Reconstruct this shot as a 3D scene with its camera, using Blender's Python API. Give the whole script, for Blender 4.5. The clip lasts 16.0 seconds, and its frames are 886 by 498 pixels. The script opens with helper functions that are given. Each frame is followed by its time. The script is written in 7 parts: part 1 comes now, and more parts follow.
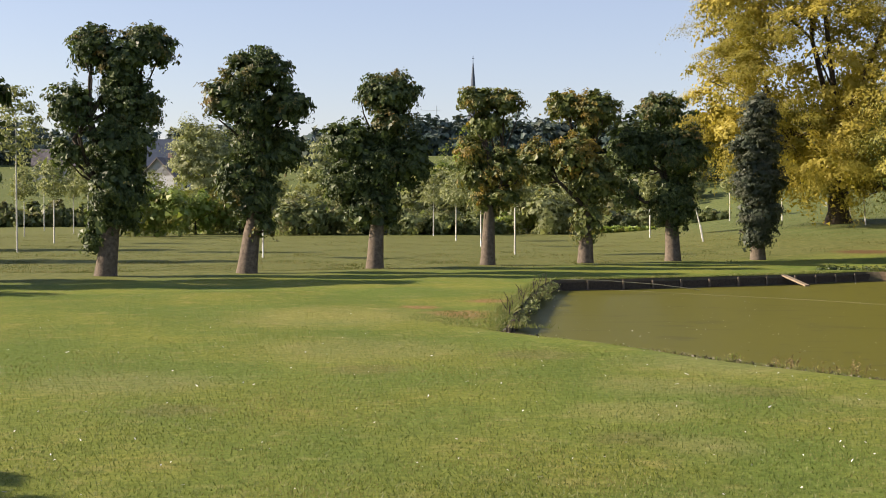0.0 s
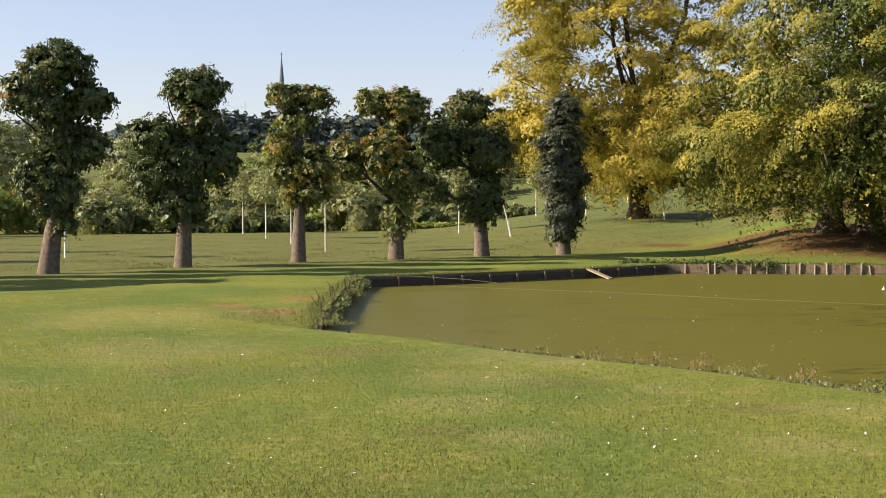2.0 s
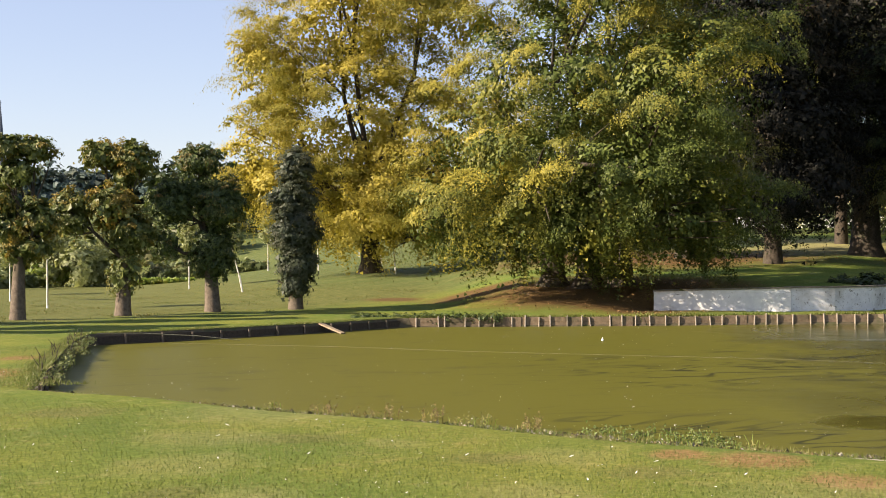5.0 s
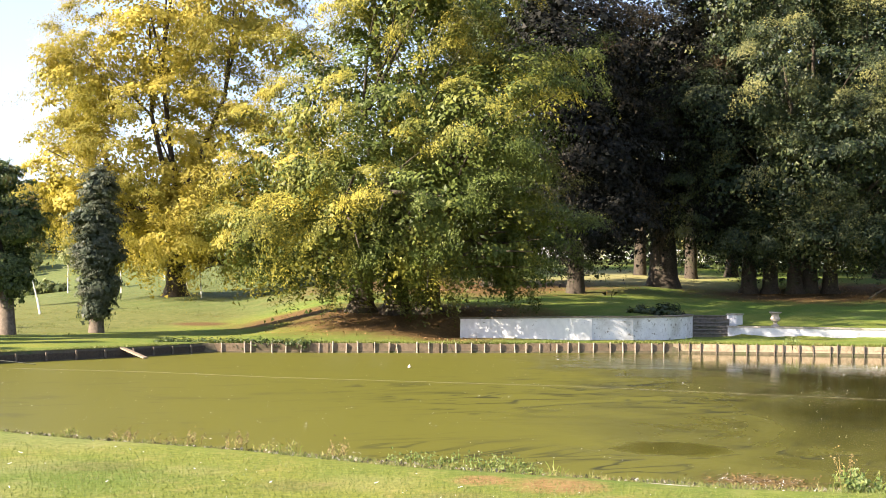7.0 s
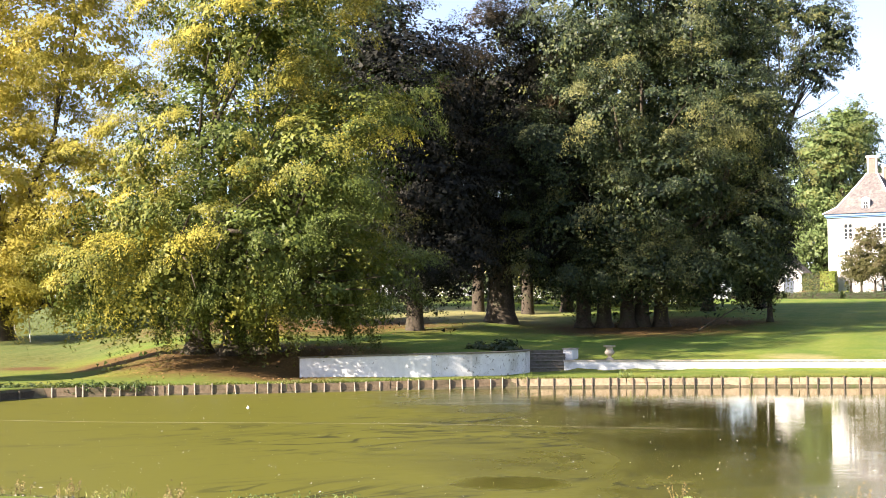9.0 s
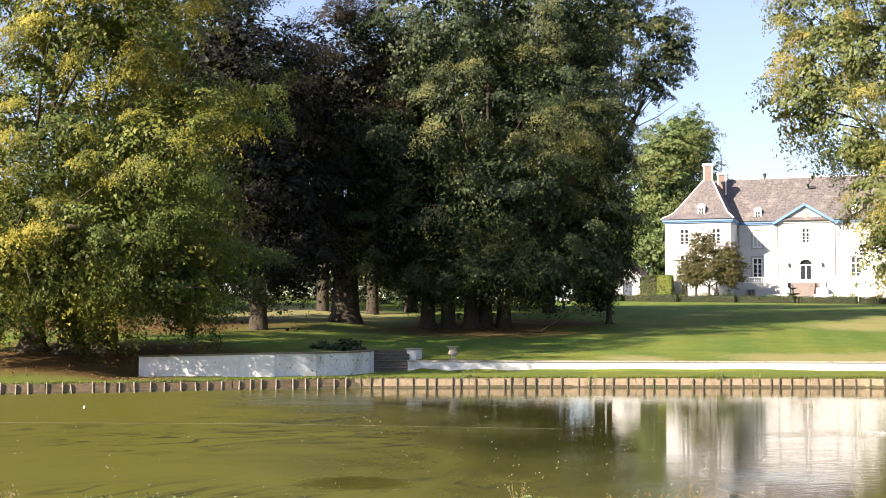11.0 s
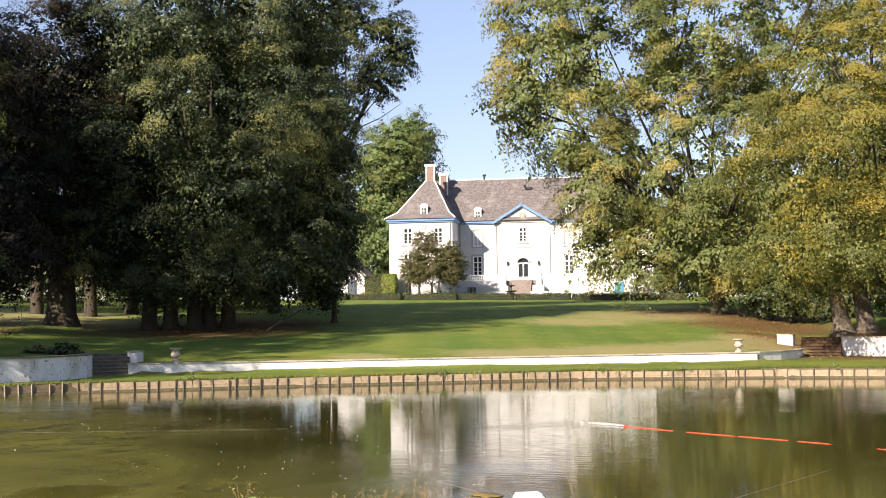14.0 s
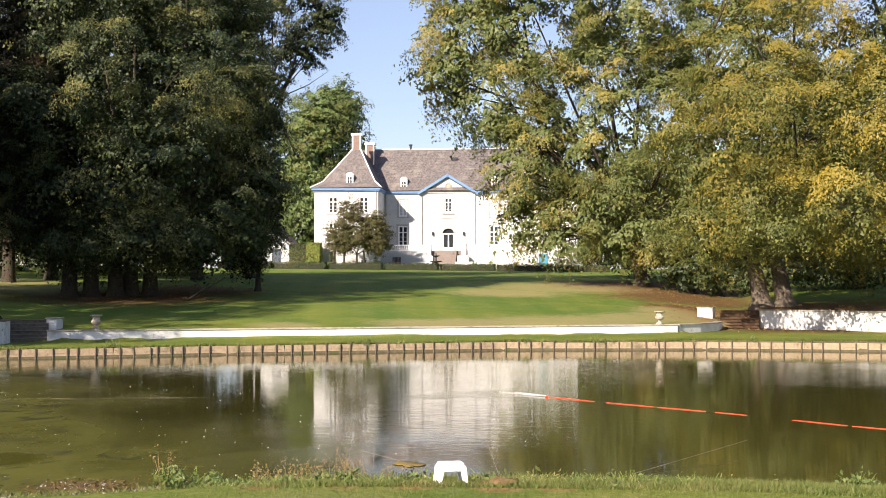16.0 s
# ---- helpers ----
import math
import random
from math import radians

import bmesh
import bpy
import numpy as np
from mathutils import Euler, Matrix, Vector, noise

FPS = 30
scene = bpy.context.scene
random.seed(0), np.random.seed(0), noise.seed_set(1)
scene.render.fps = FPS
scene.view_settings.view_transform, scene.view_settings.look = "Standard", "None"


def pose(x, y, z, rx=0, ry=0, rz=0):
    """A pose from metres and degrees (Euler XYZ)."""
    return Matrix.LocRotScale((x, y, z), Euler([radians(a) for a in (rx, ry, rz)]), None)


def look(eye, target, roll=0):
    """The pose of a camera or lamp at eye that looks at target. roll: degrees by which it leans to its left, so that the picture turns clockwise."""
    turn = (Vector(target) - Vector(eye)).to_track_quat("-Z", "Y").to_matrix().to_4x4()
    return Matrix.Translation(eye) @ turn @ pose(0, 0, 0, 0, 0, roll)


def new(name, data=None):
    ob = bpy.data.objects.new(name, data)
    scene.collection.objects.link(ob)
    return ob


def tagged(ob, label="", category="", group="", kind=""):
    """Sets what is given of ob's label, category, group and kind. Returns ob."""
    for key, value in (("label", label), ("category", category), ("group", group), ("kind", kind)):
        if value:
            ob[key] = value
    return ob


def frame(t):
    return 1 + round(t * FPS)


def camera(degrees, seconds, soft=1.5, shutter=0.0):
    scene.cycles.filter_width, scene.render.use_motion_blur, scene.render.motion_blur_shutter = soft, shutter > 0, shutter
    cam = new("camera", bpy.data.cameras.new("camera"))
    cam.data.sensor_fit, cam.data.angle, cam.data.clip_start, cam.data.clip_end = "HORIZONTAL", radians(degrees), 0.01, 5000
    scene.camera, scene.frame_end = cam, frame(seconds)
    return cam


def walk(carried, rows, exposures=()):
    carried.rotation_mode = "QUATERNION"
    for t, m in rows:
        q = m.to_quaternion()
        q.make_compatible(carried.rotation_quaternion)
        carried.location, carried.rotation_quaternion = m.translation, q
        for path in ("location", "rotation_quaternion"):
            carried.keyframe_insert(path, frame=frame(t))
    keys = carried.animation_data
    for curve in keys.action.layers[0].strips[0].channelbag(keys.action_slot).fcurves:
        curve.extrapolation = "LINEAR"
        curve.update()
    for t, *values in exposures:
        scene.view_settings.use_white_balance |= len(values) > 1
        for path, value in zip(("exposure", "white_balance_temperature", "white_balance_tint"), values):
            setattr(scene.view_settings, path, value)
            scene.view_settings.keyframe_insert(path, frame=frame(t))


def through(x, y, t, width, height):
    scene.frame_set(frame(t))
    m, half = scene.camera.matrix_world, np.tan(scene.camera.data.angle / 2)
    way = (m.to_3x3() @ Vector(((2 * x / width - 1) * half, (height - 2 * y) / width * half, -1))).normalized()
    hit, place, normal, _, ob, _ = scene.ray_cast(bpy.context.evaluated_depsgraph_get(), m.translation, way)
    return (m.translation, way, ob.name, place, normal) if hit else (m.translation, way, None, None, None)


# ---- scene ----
# The camera turns on one spot, 3 m over the water: seconds, bearing clockwise from +y, rise, lean to the right.
cam = camera(37.78, 16.0, soft=0.92)
EYE = Vector((0.0, 0.0, 3.0))
PATH = [
    (0.0, 0.02, -1.86, 0.04),
    (0.5, 2.60, -1.98, 0.60),
    (1.0, 5.03, -1.99, 0.31),
    (1.5, 7.01, -2.20, 0.36),
    (2.0, 8.38, -2.03, 0.34),
    (2.5, 9.28, -1.39, 0.44),
    (3.0, 10.41, -0.97, 0.37),
    (3.5, 12.13, -0.83, 0.63),
    (4.0, 14.46, -0.99, 0.47),
    (4.5, 17.22, -0.31, 0.68),
    (5.0, 20.20, 0.32, 0.37),
    (5.2, 21.35, 0.51, 0.32),
    (7.3, 29.49, 1.47, -0.56),
    (7.5, 30.06, 1.41, -0.47),
    (8.0, 31.99, 1.05, -0.04),
    (8.5, 34.27, 1.08, 0.18),
    (9.0, 35.76, 3.19, 0.31),
    (9.2, 36.33, 3.38, 0.61),
    (11.3, 43.81, 3.14, -0.09),
    (11.5, 44.63, 3.11, 0.08),
    (12.0, 46.41, 2.78, -0.16),
    (12.5, 47.55, 2.49, -0.17),
    (13.0, 48.82, 2.50, 0.13),
    (13.5, 52.28, 0.60, -0.87),
    (14.0, 54.73, 3.10, 0.67),
    (14.5, 55.19, 1.77, 0.38),
    (15.0, 55.54, 0.60, 0.30),
    (15.5, 56.40, 1.02, 0.60),
    (16.0, 58.03, 1.75, 0.05),
]


def aim(bearing, rise, lean):
    a, b = radians(bearing), radians(rise)
    way = Vector((math.sin(a) * math.cos(b), math.cos(a) * math.cos(b), math.sin(b)))
    return look(EYE, EYE + way, -lean)


walk(cam, [(t, aim(a, b, c)) for t, a, b, c in PATH],
     exposures=[(0.0, 1.08, 6700, 17), (2.0, 1.18, 6800, 17), (5.2, 1.37, 6850, 17), (7.3, 2.13, 6500, 17), (9.2, 2.03, 6450, 17), (11.3, 1.43, 6400, 17), (12.5, 1.30, 6450, 17), (14.0, 1.18, 6450, 17), (16.0, 1.11, 6450, 17)])

# ---- light ----
SUN_AZ, SUN_EL = -87.0, 28.5
world = bpy.data.worlds.new("world")
scene.world = world
world.use_nodes = True
wn = world.node_tree.nodes
sky = wn.new("ShaderNodeTexSky")
sky.sky_type = "NISHITA"
sky.sun_disc = False
sky.sun_elevation, sky.sun_rotation = radians(SUN_EL), radians(SUN_AZ)
sky.air_density, sky.dust_density, sky.ozone_density = 1.0, 0.6, 0.6
wn["Background"].inputs["Strength"].default_value = 0.076
# an even autumn haze lies over the clear sky
haze = wn.new("ShaderNodeMix")
haze.data_type = "RGBA"
haze.inputs[0].default_value = 0.33
haze.inputs[7].default_value = (3.0, 3.45, 5.4, 1)
world.node_tree.links.new(sky.outputs[0], haze.inputs[6])
world.node_tree.links.new(haze.outputs[2], wn["Background"].inputs["Color"])
sun = new("sun", bpy.data.lights.new("sun", "SUN"))
sun.data.energy, sun.data.angle, sun.data.color = 5.0, radians(0.55), (1.0, 0.88, 0.7)
sa, se = radians(SUN_AZ), radians(SUN_EL)
SUN_WAY = Vector((math.sin(sa) * math.cos(se), math.cos(sa) * math.cos(se), math.sin(se)))
sun.matrix_world = look(SUN_WAY * 300, (0, 0, 0))

# ---- helpers of this scene ----


def polar(bearing, d, z=0.0):
    a = radians(bearing)
    return Vector((math.sin(a) * d, math.cos(a) * d, z))


def smooth(x, a, b):
    t = np.clip((np.asarray(x, float) - a) / (b - a), 0, 1)
    return t * t * (3 - 2 * t)


def link_mesh(name, me, mat, parent=None, label=""):
    ob = new(name, me)
    if mat is not None and not me.materials:
        me.materials.append(mat)
    if parent is not None:
        ob.parent = parent
    if label:
        tagged(ob, label)
    return ob


def part(name, bm, mat, parent=None, label="", shade=False):
    me = bpy.data.meshes.new(name)
    bm.normal_update()
    bm.to_mesh(me)
    bm.free()
    if shade:
        me.polygons.foreach_set("use_smooth", [True] * len(me.polygons))
    return link_mesh(name, me, mat, parent, label)


def mesh_np(name, verts, faces, mat, parent=None, label="", shade=False):
    """A mesh from arrays: verts (n, 3), faces (m, 3 or 4)."""
    me = bpy.data.meshes.new(name)
    verts, faces = np.asarray(verts, np.float32), np.asarray(faces, np.int32)
    n, k = faces.shape
    me.vertices.add(len(verts))
    me.vertices.foreach_set("co", verts.ravel())
    me.loops.add(n * k)
    me.loops.foreach_set("vertex_index", faces.ravel())
    me.polygons.add(n)
    me.polygons.foreach_set("loop_start", np.arange(0, n * k, k, dtype=np.int32))
    me.polygons.foreach_set("use_smooth", np.full(n, shade))
    me.update(calc_edges=True)
    me.validate()
    return link_mesh(name, me, mat, parent, label)


def thing(name, at, label, category, group="", kind="", turn=0.0):
    ob = new(name)
    ob.matrix_world = Matrix.Translation(at) @ Matrix.Rotation(turn, 4, "Z")
    ob.empty_display_size = 0.2
    return tagged(ob, label, category, group, kind)


def add_box(bm, x0, x1, y0, y1, z0, z1, bevel=0.0, m=None):
    made = bmesh.ops.create_cube(bm, size=1.0)["verts"]
    for v in made:
        v.co = Vector(((x0 + x1) / 2 + v.co.x * (x1 - x0), (y0 + y1) / 2 + v.co.y * (y1 - y0), (z0 + z1) / 2 + v.co.z * (z1 - z0)))
        if m is not None:
            v.co = m @ v.co
    if bevel:
        edges = list({e for v in made for e in v.link_edges})
        bmesh.ops.bevel(bm, geom=edges, offset=bevel, segments=1, affect="EDGES")
    return bm


def box(x0, x1, y0, y1, z0, z1, bevel=0.0, m=None):
    return add_box(bmesh.new(), x0, x1, y0, y1, z0, z1, bevel, m)


def lathe(profile, sides=16, at=(0, 0)):
    """A turned body from rows of (radius, height)."""
    bm = bmesh.new()
    rings = []
    for r, z in profile:
        rings.append([bm.verts.new((at[0] + r * math.cos(2 * math.pi * i / sides), at[1] + r * math.sin(2 * math.pi * i / sides), z)) for i in range(sides)])
    for a, b in zip(rings, rings[1:]):
        for i in range(sides):
            bm.faces.new((a[i], a[(i + 1) % sides], b[(i + 1) % sides], b[i]))
    bm.faces.new(rings[0][::-1])
    bm.faces.new(rings[-1])
    return bm


def tube_np(points, radii, sides=8):
    """Verts and quads of a tapered tube along points."""
    pts = np.asarray(points, float)
    tang = np.gradient(pts, axis=0)
    tang /= np.linalg.norm(tang, axis=1)[:, None] + 1e-9
    ref = np.array([0.3, 0.9, 0.1])
    verts = []
    for p, t, r in zip(pts, tang, radii):
        a = np.cross(t, ref)
        if np.linalg.norm(a) < 0.05:
            a = np.cross(t, [1, 0, 0])
        a /= np.linalg.norm(a)
        b = np.cross(t, a)
        ang = np.arange(sides) * 2 * np.pi / sides
        verts.append(p + r * (np.cos(ang)[:, None] * a + np.sin(ang)[:, None] * b))
    n = len(pts)
    i, j = np.meshgrid(np.arange(n - 1), np.arange(sides), indexing="ij")
    j2 = (j + 1) % sides
    faces = np.stack([i * sides + j, i * sides + j2, (i + 1) * sides + j2, (i + 1) * sides + j], -1).reshape(-1, 4)
    return np.concatenate(verts), faces


def tubes(name, list_of, mat, parent, sides=8, label=""):
    vs, fs, off = [], [], 0
    for pts, rad in list_of:
        v, f = tube_np(pts, rad, sides)
        vs.append(v)
        fs.append(f + off)
        off += len(v)
    return mesh_np(name, np.concatenate(vs), np.concatenate(fs), mat, parent, label, True)


# ---- materials ----
def material(name, colour, rough=0.8, metal=0.0, spec=0.4):
    m = bpy.data.materials.new(name)
    m.use_nodes = True
    b = m.node_tree.nodes["Principled BSDF"]
    b.inputs["Base Color"].default_value = (*colour, 1)
    b.inputs["Roughness"].default_value = rough
    b.inputs["Metallic"].default_value = metal
    b.inputs["Specular IOR Level"].default_value = spec
    return m, m.node_tree.nodes, m.node_tree.links, b


def noise_tex(nodes, links, scale, detail=4.0, rough=0.6, coords=None, distort=0.0):
    n = nodes.new("ShaderNodeTexNoise")
    n.inputs["Scale"].default_value = scale
    n.inputs["Detail"].default_value = detail
    n.inputs["Roughness"].default_value = rough
    n.inputs["Distortion"].default_value = distort
    if coords is None:
        g = nodes.new("ShaderNodeNewGeometry")
        coords = g.outputs["Position"]
    links.new(coords, n.inputs["Vector"])
    return n.outputs["Fac"]


def ramp(nodes, links, fac, stops):
    r = nodes.new("ShaderNodeValToRGB")
    while len(r.color_ramp.elements) < len(stops):
        r.color_ramp.elements.new(0.5)
    for e, (p, c) in zip(r.color_ramp.elements, stops):
        e.position, e.color = p, (*c, 1)
    links.new(fac, r.inputs["Fac"])
    return r.outputs["Color"]


def mix(nodes, links, fac, a, b, kind="MIX"):
    n = nodes.new("ShaderNodeMix")
    n.data_type, n.blend_type = "RGBA", kind
    for value, socket in ((fac, n.inputs[0]), (a, n.inputs[6]), (b, n.inputs[7])):
        if isinstance(value, (int, float)):
            socket.default_value = value
        elif isinstance(value, tuple):
            socket.default_value = (*value, 1)
        else:
            links.new(value, socket)
    return n.outputs[2]


def bump(nodes, links, height, bsdf, strength=0.4, distance=0.02):
    n = nodes.new("ShaderNodeBump")
    n.inputs["Strength"].default_value = strength
    n.inputs["Distance"].default_value = distance
    links.new(height, n.inputs["Height"])
    links.new(n.outputs["Normal"], bsdf.inputs["Normal"])


def noisy(name, low, high, scale, rough=0.8, stain=None, stain_scale=0.5, spec=0.3, bump_scale=None, bump_dist=0.01, metal=0.0):
    """Two scales of variation: grain between two colours, and larger stains."""
    m, ns, ls, b = material(name, low, rough, metal, spec)
    grain = noise_tex(ns, ls, scale, 5, 0.65)
    c = ramp(ns, ls, grain, [(0.3, low), (0.7, high)])
    if stain:
        s = noise_tex(ns, ls, stain_scale, 5, 0.7)
        f = ns.new("ShaderNodeMapRange")
        f.inputs["From Min"].default_value, f.inputs["From Max"].default_value = 0.52, 0.7
        ls.new(s, f.inputs["Value"])
        c = mix(ns, ls, f.outputs["Result"], c, stain)
    ls.new(c, b.inputs["Base Color"])
    bump(ns, ls, noise_tex(ns, ls, bump_scale or scale * 2, 4, 0.6), b, 0.5, bump_dist)
    return m


def leaf_material(name, greens, turned, share=0.45, patch=0.25, shine=0.3, through=0.4, blend=0.12, gain=1.0):
    """Leaves: each leaf its own tint, and whole sprays that have turned colour."""
    greens = [tuple(min(0.8, c * 0.97 * gain) for c in g) for g in greens]
    turned = [tuple(min(0.8, c * 0.95) for c in g) for g in turned]
    m, ns, ls, b = material(name, greens[0], 0.5, 0, shine)
    geo = ns.new("ShaderNodeNewGeometry")
    one = ramp(ns, ls, geo.outputs["Random Per Island"], [(0.0, greens[0]), (0.5, greens[1]), (1.0, greens[2])])
    two = ramp(ns, ls, geo.outputs["Random Per Island"], [(0.0, turned[0]), (1.0, turned[1])])
    n = noise_tex(ns, ls, patch, 3, 0.6, geo.outputs["Position"])
    own = ns.new("ShaderNodeAttribute")
    own.attribute_name = "ripe"
    both = ns.new("ShaderNodeMath")
    both.operation = "MULTIPLY_ADD"
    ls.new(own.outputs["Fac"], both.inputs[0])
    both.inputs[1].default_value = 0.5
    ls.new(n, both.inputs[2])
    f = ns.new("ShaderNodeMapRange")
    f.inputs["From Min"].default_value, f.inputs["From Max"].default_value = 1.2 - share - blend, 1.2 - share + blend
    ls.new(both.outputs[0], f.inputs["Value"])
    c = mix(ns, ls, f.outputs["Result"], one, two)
    ls.new(c, b.inputs["Base Color"])
    t = ns.new("ShaderNodeBsdfTranslucent")
    bright = mix(ns, ls, 1.0, c, (1.0, 1.0, 0.65), "MULTIPLY")
    ls.new(bright, t.inputs["Color"])
    s = ns.new("ShaderNodeMixShader")
    s.inputs[0].default_value = through
    ls.new(b.outputs[0], s.inputs[1])
    ls.new(t.outputs[0], s.inputs[2])
    ls.new(s.outputs[0], ns["Material Output"].inputs["Surface"])
    return m


BARK = noisy("bark", (0.03, 0.024, 0.018), (0.09, 0.073, 0.054), 9, 0.9, (0.06, 0.066, 0.036), 1.2, 0.2, 14, 0.03)
PALE_BARK = noisy("pale_bark", (0.07, 0.055, 0.042), (0.18, 0.147, 0.112), 7, 0.9, (0.12, 0.1, 0.07), 1.0, 0.2, 12, 0.03)


def flaking_wash(name="whitewash", flaked=0.0):
    """Whitewash with grey stains, and small dark spots where it has flaked."""
    m, ns, ls, b = material(name, (0.75, 0.75, 0.73), 0.85, 0, 0.2)
    c = ramp(ns, ls, noise_tex(ns, ls, 3, 5, 0.65), [(0.3, (0.58, 0.58, 0.58)), (0.7, (0.72, 0.72, 0.71))])
    for scale, lo, hi, tone in ((0.9, 0.55, 0.72, (0.45, 0.44, 0.41)), (5.0, 0.66, 0.7, (0.2, 0.19, 0.17)), (16.0, 0.68, 0.72, (0.3, 0.29, 0.26))):
        f = ns.new("ShaderNodeMapRange")
        f.inputs["From Min"].default_value, f.inputs["From Max"].default_value = lo - flaked, hi - flaked
        ls.new(noise_tex(ns, ls, scale, 4, 0.65), f.inputs["Value"])
        c = mix(ns, ls, f.outputs["Result"], c, tone)
    ls.new(c, b.inputs["Base Color"])
    bump(ns, ls, noise_tex(ns, ls, 20, 4, 0.6), b, 0.5, 0.008)
    return m


LEAF_GOLD = leaf_material("gold_leaves", ((0.35, 0.29, 0.045), (0.42, 0.35, 0.06), (0.47, 0.4, 0.1)), ((0.21, 0.21, 0.034), (0.3, 0.25, 0.04)), 0.5, 0.22, 0.15)
LEAF_BEECH = leaf_material("green_gold_leaves", ((0.042, 0.062, 0.014), (0.072, 0.098, 0.02), (0.125, 0.152, 0.034)), ((0.25, 0.225, 0.032), (0.43, 0.35, 0.05)), 0.41, 0.22, 0.15, 0.1, 0.2)
# sunlit olive tops and highlights are put into the lighter leaf tones
LEAF_LIME = leaf_material("lime_tree_leaves", ((0.013, 0.026, 0.014), (0.03, 0.046, 0.02), (0.09, 0.108, 0.038)), ((0.13, 0.14, 0.047), (0.2, 0.19, 0.06)), 0.36, 0.16, 0.22, 0.12)
LEAF_DARK = leaf_material("dark_green_leaves", ((0.028, 0.046, 0.018), (0.04, 0.062, 0.022), (0.06, 0.084, 0.027)), ((0.1, 0.11, 0.03), (0.15, 0.14, 0.04)), 0.3, 0.2, 0.35, 0.15)
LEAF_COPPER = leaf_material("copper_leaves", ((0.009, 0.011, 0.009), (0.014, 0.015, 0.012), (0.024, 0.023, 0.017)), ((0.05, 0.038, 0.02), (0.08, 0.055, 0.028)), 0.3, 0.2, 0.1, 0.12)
LEAF_PLANE = leaf_material("plane_tree_leaves", ((0.085, 0.115, 0.035), (0.125, 0.155, 0.045), (0.19, 0.21, 0.07)), ((0.3, 0.26, 0.06), (0.4, 0.33, 0.09)), 0.36, 0.22, 0.35, 0.28)
LEAF_ORANGE = leaf_material("yellow_orange_leaves", ((0.06, 0.078, 0.02), (0.1, 0.112, 0.027), (0.175, 0.18, 0.042)), ((0.28, 0.235, 0.035), (0.34, 0.245, 0.035)), 0.4, 0.3, 0.3, 0.25, 0.2)
LEAF_ASH = leaf_material("ash_leaves", ((0.075, 0.115, 0.035), (0.11, 0.155, 0.05), (0.165, 0.21, 0.075)), ((0.13, 0.15, 0.04), (0.18, 0.18, 0.05)), 0.36, 0.3, 0.3, 0.25, gain=1.25)
LEAF_ROW = leaf_material("chestnut_leaves", ((0.036, 0.06, 0.02), (0.066, 0.1, 0.031), (0.145, 0.185, 0.06)), ((0.16, 0.15, 0.04), (0.26, 0.15, 0.04)), 0.2, 0.7, 0.4, 0.3)
LEAF_TURNING = leaf_material("turning_chestnut_leaves", ((0.075, 0.105, 0.03), (0.125, 0.155, 0.042), (0.19, 0.215, 0.06)), ((0.24, 0.21, 0.045), (0.34, 0.23, 0.045)), 0.38, 0.7, 0.4, 0.3)
LEAF_SHRUB = leaf_material("shrub_leaves", ((0.12, 0.15, 0.06), (0.17, 0.205, 0.085), (0.24, 0.265, 0.12)), ((0.13, 0.14, 0.05), (0.18, 0.17, 0.07)), 0.4, 0.3, gain=1.3)
LEAF_FRESH = leaf_material("fresh_leaves", ((0.12, 0.18, 0.035), (0.17, 0.23, 0.05), (0.22, 0.27, 0.07)), ((0.2, 0.22, 0.05), (0.28, 0.26, 0.06)), 0.4, 0.3, gain=1.3)
LEAF_WILLOW = leaf_material("willow_leaves", ((0.17, 0.19, 0.085), (0.24, 0.265, 0.125), (0.33, 0.35, 0.19)), ((0.17, 0.2, 0.07), (0.24, 0.25, 0.1)), 0.4, 0.15, gain=1.3)
# the blue pallor of distance haze is put into these leaf colours
LEAF_HAZED = leaf_material("hazed_far_wood_leaves", ((0.075, 0.11, 0.1), (0.09, 0.13, 0.115), (0.115, 0.155, 0.13)), ((0.11, 0.135, 0.1), (0.14, 0.155, 0.115)), 0.3, 0.02, 0.1, 0.1)
LIME_WASH = flaking_wash()
FLAKED_WASH = flaking_wash("flaked_whitewash", 0.055)
FACADE = noisy("white_render", (0.5, 0.5, 0.5), (0.57, 0.57, 0.57), 1.2, 0.85, (0.43, 0.42, 0.41), 0.25, 0.2, 20, 0.004)
SLATE = noisy("roof_slate", (0.08, 0.071, 0.069), (0.2, 0.176, 0.17), 3.4, 0.8, (0.235, 0.21, 0.19), 0.6, 0.2, 6, 0.02)
BLUE = noisy("blue_paint", (0.12, 0.22, 0.42), (0.17, 0.29, 0.5), 4, 0.5)
WOOD_POST = noisy("dark_wet_wood", (0.03, 0.024, 0.018), (0.08, 0.062, 0.045), 16, 0.85, None, 1, 0.3)
STAKE_WOOD = noisy("bank_stake", (0.07, 0.055, 0.04), (0.17, 0.135, 0.1), 16, 0.85, (0.05, 0.05, 0.03), 2.0)
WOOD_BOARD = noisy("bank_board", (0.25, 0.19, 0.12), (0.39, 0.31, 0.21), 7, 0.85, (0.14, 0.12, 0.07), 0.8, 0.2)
# same boards on the western stretch, with shade put into a darker colour
SHADED_BOARD = noisy("shaded_bank_board", (0.13, 0.095, 0.06), (0.24, 0.18, 0.115), 7, 0.85, (0.07, 0.065, 0.035), 0.8, 0.2)
PALE_POST = noisy("pale_post", (0.2, 0.17, 0.13), (0.36, 0.31, 0.25), 16, 0.85, (0.12, 0.11, 0.07), 2.0)
STONE = noisy("weathered_stone", (0.3, 0.26, 0.21), (0.48, 0.43, 0.36), 12, 0.9, (0.16, 0.15, 0.11), 2.0, 0.2)
